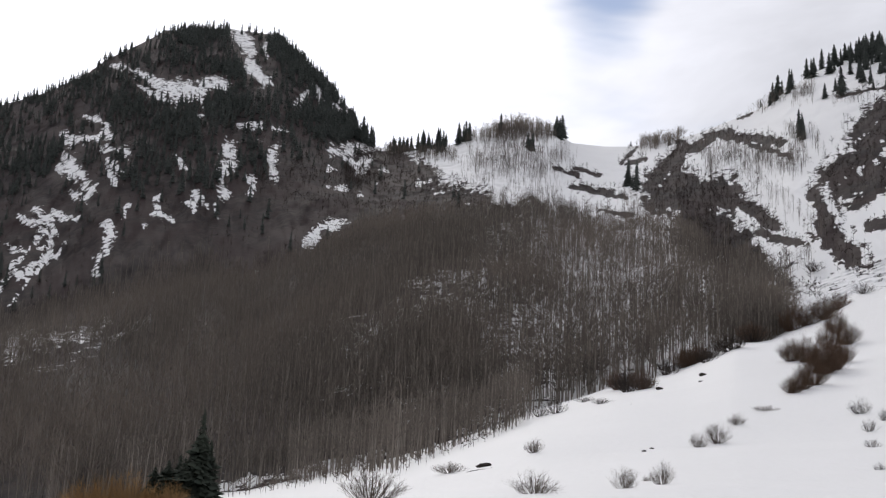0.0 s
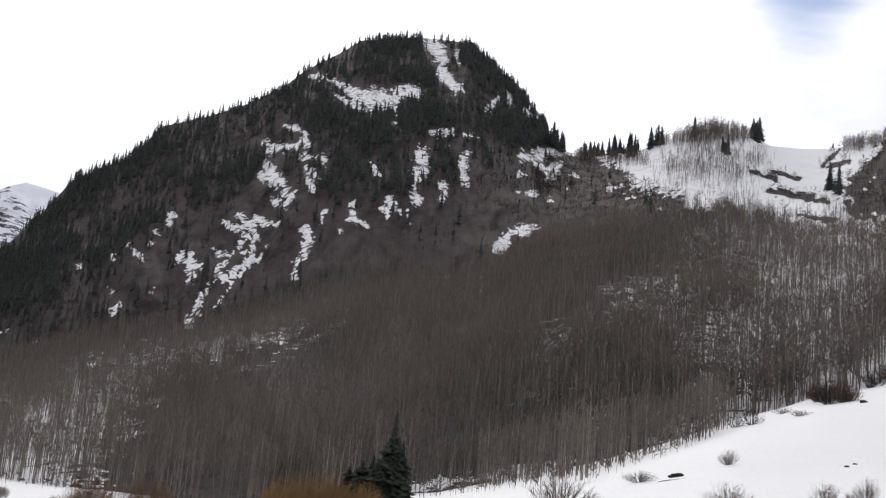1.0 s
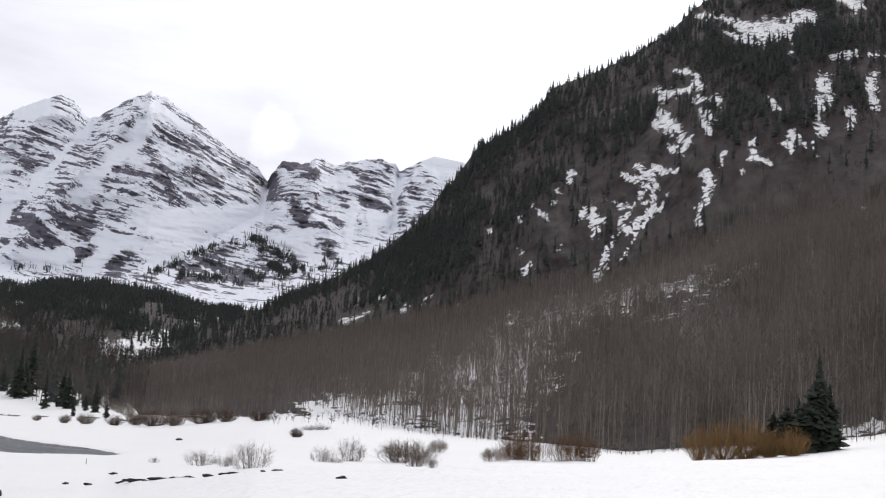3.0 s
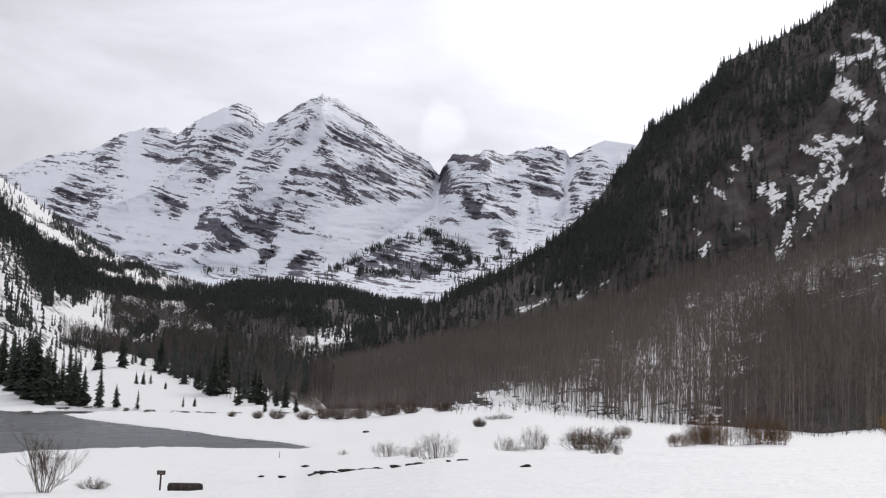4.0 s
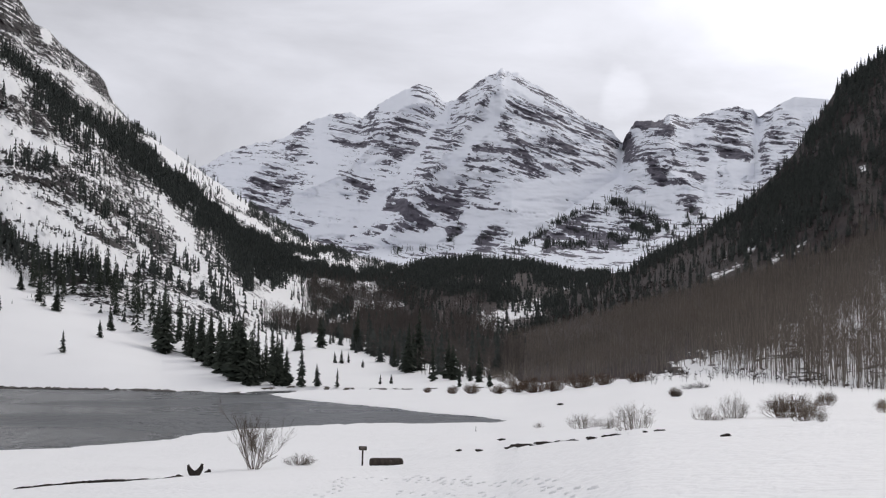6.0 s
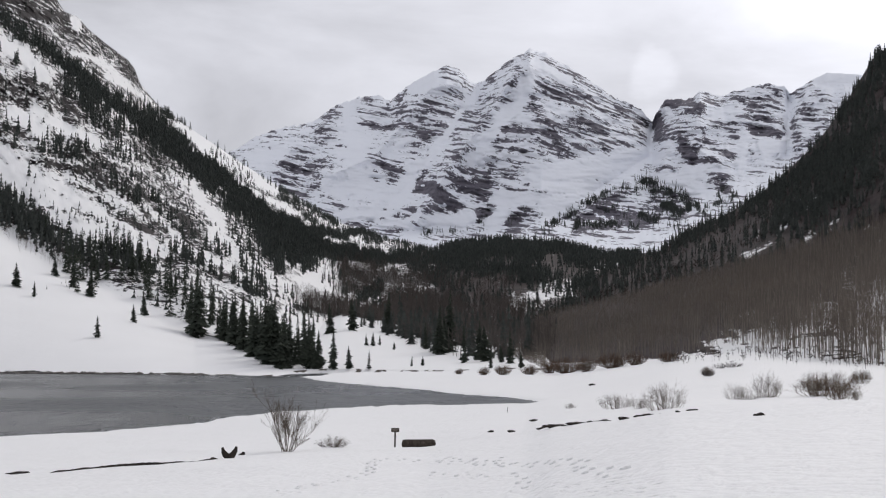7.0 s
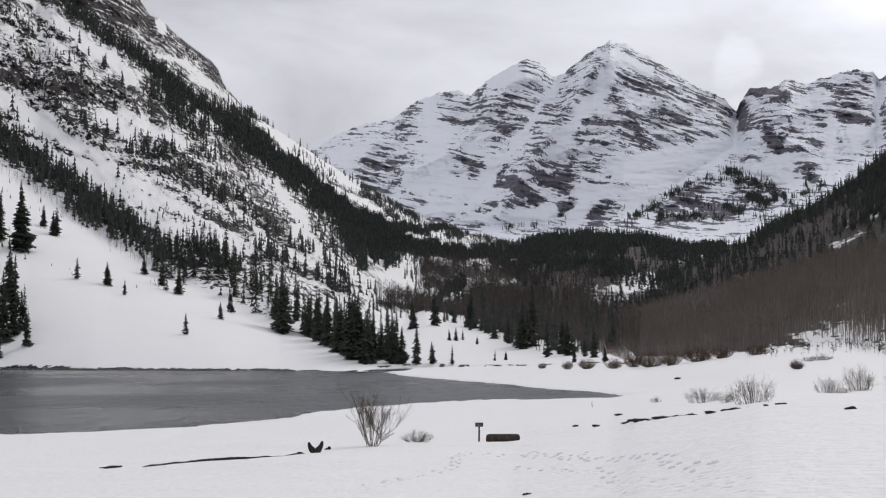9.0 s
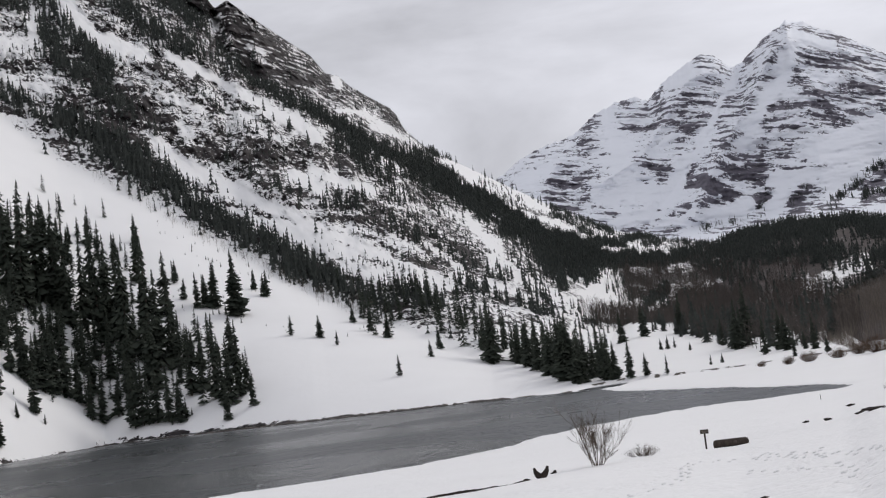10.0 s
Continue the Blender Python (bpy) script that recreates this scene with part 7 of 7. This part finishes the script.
tall = [spruce(100 + k, 0.112 + 0.012 * k, "tall dark green spruce standing in snow", "spruces by the lake") for k in range(5)]
STAND_ABOVE = [   # bearing, rise of the foot, rise from foot to tip
    (83.72, 6.56, 5.37), (83.16, 5.85, 6.05), (82.51, 6.18, 5.15), (82.15, 5.88, 4.9), (81.71, 5.7, 5.17), (81.11, 4.7, 5.06),
    (80.48, 4.62, 4.67), (80.04, 5.12, 4.95), (79.76, 4, 5.36), (79.24, 3.94, 5.11), (78.85, 3.36, 5.79), (78.57, 2.78, 5.66),
    (77.89, 6.51, 2.7), (77.73, 3.77, 3.79), (77.53, 2.65, 5.95), (77.16, 2.34, 4.87), (76.63, 4.73, 3.26), (76.66, 2.55, 3.93),
    (76.15, 6.27, 1.2), (76.24, 2.22, 2.85), (75.15, 4.98, 1.78), (74.81, 5.08, 1.56), (74.34, 4.88, 2.33), (73.38, 4.35, 3.44),
    (75.74, 5.46, 1.09), (71.92, 5.13, 1.21), (81.49, 5.27, 3.99), (79.4, 5.04, 3.22),
]
STAND_BELOW = [
    (75.85, 0.8, 3.52), (75.34, 1.01, 3.67), (74.73, 0.49, 4.24), (74.4, 0.28, 2.99), (74.03, 0.13, 3.43), (73.56, 0.45, 3.88),
    (73.21, 0.73, 1.91), (73.01, -0.01, 1.8), (80.5, 0.16, 2.64), (80.08, -0.03, 2.25), (79.33, 0.27, 2.66), (78.61, -0.37, 3.06),
    (78.19, -0.29, 3.21), (77.55, -0.27, 2.54), (77.03, -0.29, 2.82), (76.61, -0.32, 1.61), (76.2, -0.24, 1.07), (81.54, 1.38, 2.5),
    (82.02, 1.61, 2.89), (81.01, 1.05, 2.64), (82.99, 1.99, 2.75), (83.44, 2.52, 2.61), (83.91, 2.84, 2.87), (82.51, 1.77, 2.89),
    (83.83, 0.9, 0.67), (82.65, 5.39, 1.58), (82.04, 4.26, 1.72), (77.53, 1.29, 3.77), (75.95, 2.46, 1.9), (80.67, 2.5, 3.19),
    (79.42, 2.08, 3.21), (78.72, 1.18, 3.75),
]


def on_fan(b, e):
    """Distance and height of the snow slope across the lake, met at a bearing and a rise."""
    j = int(np.clip(np.interp(b, west.b[0], np.arange(west.cols)), 0, west.cols - 1))
    up = np.maximum.accumulate(west_rise[:60, j])
    d = float(np.interp(e, up, west.d[:60, j]))
    return d, float(np.interp(e, up, west.z[:60, j]))


rows_ = []
for b, e, h in STAND_ABOVE + STAND_BELOW:
    d, z = on_fan(b, e)
    h = d * (math.tan(radians(e + h)) - math.tan(radians(e)))
    rows_.append((b, d, z, h, h * float(np.interp(h, [8, 16, 34], [1.2, 1.08, 0.84]) * rng.uniform(0.9, 1.15))))
stand = np.clip(strokes(wb, we, STAND), 0, 1) * (west.s < 1)
places_, b_, i_ = west.scatter(95, stand, rng)
rows_ += [(b, math.hypot(p[0], p[1]), p[2], rng.uniform(10, 24)) for p, b in zip(places_, b_)]
plant(tall, rows_, rng, (0.85, 1.15))
wide = [spruce(110 + k, 0.125 + 0.016 * k, "dark bushy spruce in the group by the shore", "spruces by the shore") for k in range(5)]


def fan_height(b, d):
    """Height of the snow slope across the lake at a bearing and a distance, or of the valley floor before it."""
    j = int(np.clip(np.interp(b, west.b[0], np.arange(west.cols)), 0, west.cols - 1))
    up = float(np.interp(d, west.d[:45, j], west.z[:45, j]))
    return max(up, float(floor_height(b, d))) if d > west.d[0, j] else float(floor_height(b, d))


SHORE_SPRUCES = [(b - (0.8 if b > 57.5 else 0.0), d, h) for b, d, z, h in SHORE_SPRUCES]
SHORE_SPRUCES = [(b, d, fan_height(b, d), h) for b, d, h in SHORE_SPRUCES]
plant(wide, SHORE_SPRUCES + MEADOW_SPRUCES[6:], rng, (0.9, 1.2))
filler = [crown_shape(150 + k, 20, 5, 0.13) for k in range(5)]
places_, b_, i_ = west.scatter(210, stand, rng)
more_, c_, i_ = west.scatter(90, np.clip(strokes(wb, we, BELT), 0, 1), rng)
near_ = [(b + rng.normal(0, 0.22), d + rng.uniform(-6, 14), z, h * rng.uniform(0.55, 0.95)) for b, d, z, h in SHORE_SPRUCES[:12] + SHORE_SPRUCES[15:] for _ in range(5)]
near_ = [tuple(at(b, d, fan_height(b, d))) + (h,) for b, d, z, h in near_]
spot_ = np.concatenate([places_, more_, np.array(near_)[:, :3]]) - (0, 0, 0.2)
high_ = np.concatenate([rng.uniform(4, 18, 210), rng.uniform(8, 17, 90), np.array(near_)[:, 3]])
thicket("spruce_wood_shore", filler, spot_, high_, rng.uniform(0.9, 1.3, len(spot_)), [needle], "younger spruces between the tall ones above the lake", "spruce trees")
small = [spruce(120 + k, 0.15 + 0.015 * k, "young spruce standing alone on the snow slope", "young spruces on the snow") for k in range(4)]
plant(small, SLOPE_SPRUCES + MEADOW_SPRUCES[:6], rng, (1.0, 1.25))
broad = [spruce(140 + k, 0.20 + 0.03 * k, "broad dark spruce at the foot of the aspen wood", "spruces at the wood's edge", 46, 11) for k in range(3)]
plant(broad, [(b, d, float(floor_height(b, d)), h, w) for b, d, h, w in EDGE_SPRUCES], rng)

willows = [shrub("willow_bush", 200 + k, 64, 8, 0.0048, 0.92, willow_twig, willow_twig, "leafless tan willow bush in the snow", "bush", "willow bushes", 0.46) for k in range(4)]
plant(willows, [(b, d, z, h * 1.2, w) for b, d, z, h, w in TAN_WILLOWS[11:17] + TAN_WILLOWS[18:]], rng)
fans = [shrub("willow_bush", 210 + k, 66, 9, 0.0062, 1.0, brown_twig, brown_twig, "brown leafless bush spreading out of the snow slope", "bush", "bushes on the snow slope", 0.1) for k in range(4)]
plant(fans, [(b, d, z, h * 1.08, w) for b, d, z, h, w in TAN_WILLOWS[:11] + TAN_WILLOWS[17:18]], rng)
greys = [shrub("brush_bush", 220 + k, 44, 6, 0.009, 1.0, dark_twig, dark_twig, "dark leafless bush at the edge of the wood", "bush", "dark bushes") for k in range(3)]
plant(greys, GREY_SHRUBS + DARK_SHRUBS, rng)
russets = [shrub("russet_bush", 240 + k, 150, 10, 0.0052, 1.0, russet_twig, russet_twig, "leafless russet-brown willow bush", "bush", "russet bushes") for k in range(4)]
plant(russets, [q for q in RUSSET_SHRUBS if q[1] > 160 or q[0] < 20], rng)
tans = [shrub("tan_bush", 250 + k, 110, 9, 0.0042, 1.0, tan_twig, tan_twig, "dense leafless tan-brown bush in the snow", "bush", "tan bushes", 0.5) for k in range(4)]
plant(tans, [(b, d, z, h * 1.15, w * 1.1) for b, d, z, h, w in RUSSET_SHRUBS if d <= 160 and b >= 20], rng)
FOOT_BUSHES = [   # bearing, distance, height, width
    (25.75, 118.0, 3.9, 3.2), (25.1, 120.0, 4.7, 3.6), (24.5, 117.0, 4.3, 3.0), (23.1, 119.0, 4.6, 3.2), (22.5, 121.0, 4.9, 3.4), (21.9, 120.0, 4.2, 2.8), (26.4, 112.0, 2.0, 2.6),
]
foot_bushes = [shrub("russet_bush", 270 + k, 80, 9, 0.0046, 1.0, rust_twig, rust_twig, "russet-brown leafless bush below the aspen wood", "bush", "russet bushes", 0.5) for k in range(3)]
plant(foot_bushes, [(b, d, float(floor_height(b, d)), h, w) for b, d, h, w in FOOT_BUSHES], rng)
ambers = [shrub("amber_willow", 260 + k, 130, 9, 0.0048, 1.0, amber_twig, amber_twig, "golden amber willow bush below the aspen wood", "bush", "amber willows") for k in range(3)]
plant(ambers, [(b, 112.0, float(floor_height(b, 112.0)), h * rng.uniform(1.25, 1.6), w) for b, d, z, h, w in AMBER_WILLOWS], rng)


def lake_willow(b, d, z, high, wide):
    """The larger bare willow by the water: a clump of stems that fork twice, with fine twigs."""
    root = holder("lakeside_willow", "large leafless willow clump in the snow by the lake", "bush")
    root.matrix_world = Matrix.Translation(at(b, d, z - 0.05))
    r = random.Random(8)
    tp, tt = [], []

    def fork(foot, way, length, thick, level, pts, tris):
        end = foot + way * length
        mid = foot.lerp(end, 0.5) + Vector((r.gauss(0, 0.06) + way.x * 0.10, r.gauss(0, 0.06) + way.y * 0.10, -0.05)) * length
        tube([foot, mid, end], [thick, thick * 0.8, thick * 0.55], 4 if level < 2 else 3, pts, tris)
        if level == 3:
            return
        for _ in range(4 if level else 5):
            f = r.uniform(0.35, 1.0)
            p = foot.lerp(mid, f * 2) if f < 0.5 else mid.lerp(end, f * 2 - 1)
            w = (way + Vector((r.gauss(0, 0.42), r.gauss(0, 0.42), r.uniform(-0.05, 0.45)))).normalized()
            if level == 0:
                bp, bt = [], []
                boughs.append((bp, bt))
                fork(p, w, length * r.uniform(0.45, 0.7), thick * 0.5, 1, bp, bt)
            else:
                fork(p, w, length * r.uniform(0.4, 0.65), thick * 0.62, level + 1, tp, tt)

    for k in range(19):
        a = 6.2832 * k / 19 + r.uniform(-0.2, 0.2)
        lean = r.uniform(0.02, 0.56) if k % 9 else r.uniform(1.2, 2.0)
        sp, st, boughs = [], [], []
        way = Vector((math.cos(a) * lean, math.sin(a) * lean, 1)).normalized()
        fork(Vector((math.cos(a), math.sin(a), 0)) * r.uniform(0.05, 0.28), way, high * (r.uniform(0.42, 0.74) if k % 9 else 0.34), r.uniform(0.012, 0.024), 0, sp, st)
        stem = part("stem", mesh_of("stem", np.array(sp), np.array(st), [brown_twig]), root)
        for bp, bt in boughs:
            part("branch", mesh_of("branch", np.array(bp), np.array(bt), [brown_twig]), stem)
    part("twig_spray", mesh_of("twig_spray", np.array(tp), np.array(tt), [brown_twig]), root, "fine pale brown twigs")
    return root


lake_willow(*WILLOW[0])


def block(bm, sx, sy, sz, m, bevel=0.0, segments=1):
    made = bmesh.ops.create_cube(bm, size=1, matrix=m @ Matrix.Diagonal((sx, sy, sz, 1)))
    if bevel:
        edges = list({e for v in made["verts"] for e in v.link_edges})
        bmesh.ops.bevel(bm, geom=edges, offset=bevel, segments=segments, affect="EDGES", profile=0.6)


def from_bm(name, bm, mat, smooth=False):
    me = bpy.data.meshes.new(name)
    bm.to_mesh(me)
    bm.free()
    me.materials.append(mat)
    for p in me.polygons:
        p.use_smooth = smooth
    return me


# trail sign
b, d, z, h, w = POST[0]
sign = holder("trail_sign", "small brown wooden sign on a post in the snow", "sign")
sign.matrix_world = Matrix.Translation(at(b, d, z - 0.05)) @ pose(0, 0, 0, 0, 1.0, b)
bm = bmesh.new()
block(bm, 0.10, 0.10, h - 0.05, pose(0, 0, (h - 0.05) / 2), 0.012)
part("post", from_bm("post", bm, wet_wood), sign)
bm = bmesh.new()
block(bm, w, 0.05, 0.24, pose(0, -0.065, h - 0.08), 0.015, 2)
board = part("board", from_bm("board", bm, wet_wood), sign, "dark brown routed board")
for k in range(2):
    bm = bmesh.new()
    block(bm, w * (0.7 - 0.15 * k), 0.006, 0.03, pose(0, -0.093, h - 0.045 - 0.07 * k))
    part("lettering", from_bm("lettering", bm, aspen_bark), board)

# log bench
(b0, d0, z0, *_), (b1, d1, z1, *_) = LOG
d_log = 66.5
left, right = ground_spot(b0, d_log), ground_spot(b1, d_log)
bench = holder("log_bench", "short thick dark log lying in the snow as a seat", "log")
mid = (left + right) / 2
bench.matrix_world = Matrix.Translation(mid) @ pose(0, 0, 0, 0, 0, math.degrees(math.atan2(right.y - left.y, right.x - left.x)))
long = (right - left).length
rings, sides = 14, 16
pts, tris = [], []
for k in range(rings + 1):
    f = k / rings
    end = min(f, 1 - f) * rings
    r0 = 0.26 * (0.72 if end < 0.5 else 0.95 if end < 1.5 else 1.0) * (1.05 - 0.08 * f)
    for j in range(sides):
        a = 6.2832 * j / sides
        r1 = r0 * (1 + 0.05 * math.sin(3 * a + 5 * f) + 0.035 * noise.noise(Vector((f * 9, math.cos(a) * 2, math.sin(a) * 2))))
        up = min(r1 * math.sin(a), 0.215)
        pts.append(((f - 0.5) * long * (1 - 0.32 * max(0.0, up - 0.02) - 0.10 * max(0.0, -up)), r1 * math.cos(a), 0.17 + up))
faces = [(k * sides + j, k * sides + (j + 1) % sides, (k + 1) * sides + (j + 1) % sides, (k + 1) * sides + j) for k in range(rings) for j in range(sides)]
part("trunk", mesh_of("trunk", np.array(pts), np.array(faces), [wet_wood]), bench, "weathered flat-topped log")
for s in (0, rings):
    bm = bmesh.new()
    vs = [bm.verts.new((pts[s * sides + j][0] + (0.004 if s else -0.004), *pts[s * sides + j][1:])) for j in range(sides)]
    bm.faces.new(vs if s else vs[::-1])
    part("cut_end", from_bm("cut_end", bm, wet_wood), bench, "sawn end of the log")
for x, r0 in ((-0.31, 0.06), (0.12, 0.085)):
    bm = bmesh.new()
    bmesh.ops.create_icosphere(bm, subdivisions=2, radius=r0, matrix=pose(x * long, -0.23, 0.2) @ Matrix.Diagonal((1.4, 0.6, 1.0, 1)))
    part("knot", from_bm("knot", bm, bark, True), bench)

# forked stump: two charred horns on a squat base
b, d, z, h, w = STUMP[0]
pts, tris = [], []
for side in (-1, 1):
    path = [Vector((side * w * q, 0.02 * side, h * v)) for q, v in ((0.02, -0.15), (0.12, 0.18), (0.30, 0.42), (0.44, 0.72), (0.47, 1.0), (0.43, 1.12))]
    radii = [w * q for q in (0.30, 0.27, 0.22, 0.17, 0.10, 0.03)]
    if side < 0:
        path, radii = [p * 0.93 for p in path], [q * 0.95 for q in radii]
    tube(path, radii, 10, pts, tris)
pts = [tuple(Vector(p) * (1 + 0.09 * noise.noise(Vector(p) * 5))) for p in pts]
stump = new("tree_stump", mesh_of("tree_stump", np.array(pts), np.array(tris), [char]))
stump.matrix_world = Matrix.Translation(at(b, d, z - 0.02)) @ pose(0, 0, 0, 0, 0, b)
tagged(stump, "dark forked stump sticking out of the snow", "stump")


def earth_edge(rows, wide, high, seed):
    """A low ragged lip of dark earth lying along the ground through (bearing, distance) places."""
    r = np.random.default_rng(seed)
    k = np.linspace(0, len(rows) - 1, 60)
    b = np.interp(k, range(len(rows)), [q[0] for q in rows])
    d = np.interp(k, range(len(rows)), [q[1] for q in rows]) + 0.5 * rough(k * 0.5, k * 0, seed, 4)
    size = np.clip(0.45 + 1.2 * rough(k * 0.8, k * 0, seed + 3, 4), 0.0, 1.5) * np.minimum(1, np.minimum(k, k[-1] - k) * 4)
    pts = []
    for bb, dd, s in zip(b, d, size):
        for j in range(7):
            f = j / 6 * 2 - 1
            spot = ground_spot(bb, dd + f * wide * s)
            pts.append((spot.x, spot.y, spot.z - 0.03 + high * s * (1 - f * f) * r.uniform(0.7, 1.3)))
    ob = new("earth_clod", mesh_of("earth_clod", np.array(pts), grid_faces(60, 7), [char], smooth=False))
    tagged(ob, "ragged strip of dark bare earth in the snow", "earth", "earth strips in the snow")


for seed, rows in enumerate(EARTH_STRIPS):
    earth_edge([q[:2] for q in rows], 0.11, 0.08, 90 + seed * 5)

# marker stick
b, d, z, h, w = STICK[0]
pts, tris = [], []
tube([Vector((0, 0, -0.1)), Vector((0.01, 0, h * 0.6)), Vector((0, 0.01, h + 0.25))], [0.03, 0.028, 0.02], 6, pts, tris)
stick = new("stick", mesh_of("stick", np.array(pts), np.array(tris), [wet_wood]))
stick.matrix_world = Matrix.Translation(at(b, d, z))
tagged(stick, "short dark stick standing in the snow", "stick")


def footprints(name, lines, seed):
    """Trodden prints: small ragged lips of snow pushed up along walked lines of (bearing, distance) places."""
    r = np.random.default_rng(seed)
    pts, faces = [], []
    for (b0, d0), (b1, d1), count, spread in lines:
        p, q = np.array(at(b0, d0, 0))[:2], np.array(at(b1, d1, 0))[:2]
        way = (q - p) / np.linalg.norm(q - p)
        side = np.array([-way[1], way[0]])
        for k in range(count):
            f = (k + r.uniform(-0.3, 0.3)) / count
            c = p + (q - p) * f + side * (0.16 * (-1) ** k + r.normal(0, spread) + 0.5 * math.sin(f * 7 + seed))
            a = math.atan2(way[1], way[0]) + r.normal(0, 0.2)
            long, broad, high = r.uniform(0.10, 0.16), r.uniform(0.05, 0.075), r.uniform(0.025, 0.05)
            base = len(pts)
            for ring, (grow, lift) in enumerate(((1.5, -0.03), (1.15, high), (0.9, high * 0.8), (0.6, -0.02))):
                for j in range(10):
                    t = 6.2832 * j / 10
                    u, v = math.cos(t) * long * grow, math.sin(t) * broad * grow
                    x, y = c[0] + u * math.cos(a) - v * math.sin(a), c[1] + u * math.sin(a) + v * math.cos(a)
                    z = float(floor_height(math.degrees(math.atan2(-x, y)), math.hypot(x, y)))
                    pts.append((x, y, z + lift * (r.uniform(0.5, 1.3) if 0 < ring < 3 else 1)))
            for ring in range(3):
                for j in range(10):
                    i, k2 = base + ring * 10 + j, base + ring * 10 + (j + 1) % 10
                    faces.append((i, k2, k2 + 10, i + 10))
    ob = new(name, mesh_of(name, np.array(pts), np.array(faces), [print_snow]))
    return tagged(ob, "lines of footprints trodden across the snow past the log", "footprints", kind="stuff")


footprints("footprints", FOOTPRINT_LINES, 4)


def stone_mesh(seed):
    bm = bmesh.new()
    bmesh.ops.create_icosphere(bm, subdivisions=3, radius=0.5)
    for v in bm.verts:
        v.co *= 1 + 0.55 * noise.noise(v.co * 2.6 + Vector((seed * 7.1, 0, 0))) + 0.30 * noise.noise(v.co * 7 + Vector((0, seed * 3.3, 0)))
    return from_bm("stone", bm, char)


def stone_lump(seed):
    bm = bmesh.new()
    bmesh.ops.create_icosphere(bm, subdivisions=1, radius=0.5)
    for v in bm.verts:
        v.co *= 1 + 0.6 * noise.noise(v.co * 2.6 + Vector((seed * 5.1, 2, 0)))
    return from_bm("stone", bm, stone)


stones = [stone_mesh(k) for k in range(5)]
for k, (b, d, z, w, h) in enumerate(STONES):
    ob = new("stone", stones[k % 5])
    ob.matrix_world = Matrix.Translation(at(b, d, z)) @ pose(0, 0, 0, 0, 0, b + rng.uniform(-15, 15)) @ Matrix.Diagonal((w * 0.85, w * 0.6, h * 1.3, 1))
    tagged(ob, "dark stone or earth clod showing through the snow", "stone", "stones in the snow")

# broken stones and earth along the far bank
r = np.random.default_rng(31)
b_ = np.concatenate([r.uniform(60.5, 88, 330), r.normal(66, 1.5, 60), r.normal(72, 2, 60)])
d_ = np.interp(b_, *zip(*FAR_SHORE)) + rough(b_ * 1.3, b_ * 0, 15, 4) * 2.8 + r.uniform(-0.2, 2.2, len(b_))
spot_ = np.stack([-d_ * np.sin(np.radians(b_)), d_ * np.cos(np.radians(b_)), np.full(len(b_), -0.1)], -1)
lump = [(np.array([(v.co.x, v.co.y, v.co.z) for v in m.vertices]), np.array([tuple(p.vertices) for p in m.polygons]), [0] * len(m.polygons)) for m in [stone_lump(k) for k in range(6)]]
thicket("shore_stones", lump, spot_, r.uniform(0.5, 1.5, len(b_)), r.uniform(1.2, 3.0, len(b_)), [stone], "dark stones and earth along the lake's far bank", "stones")
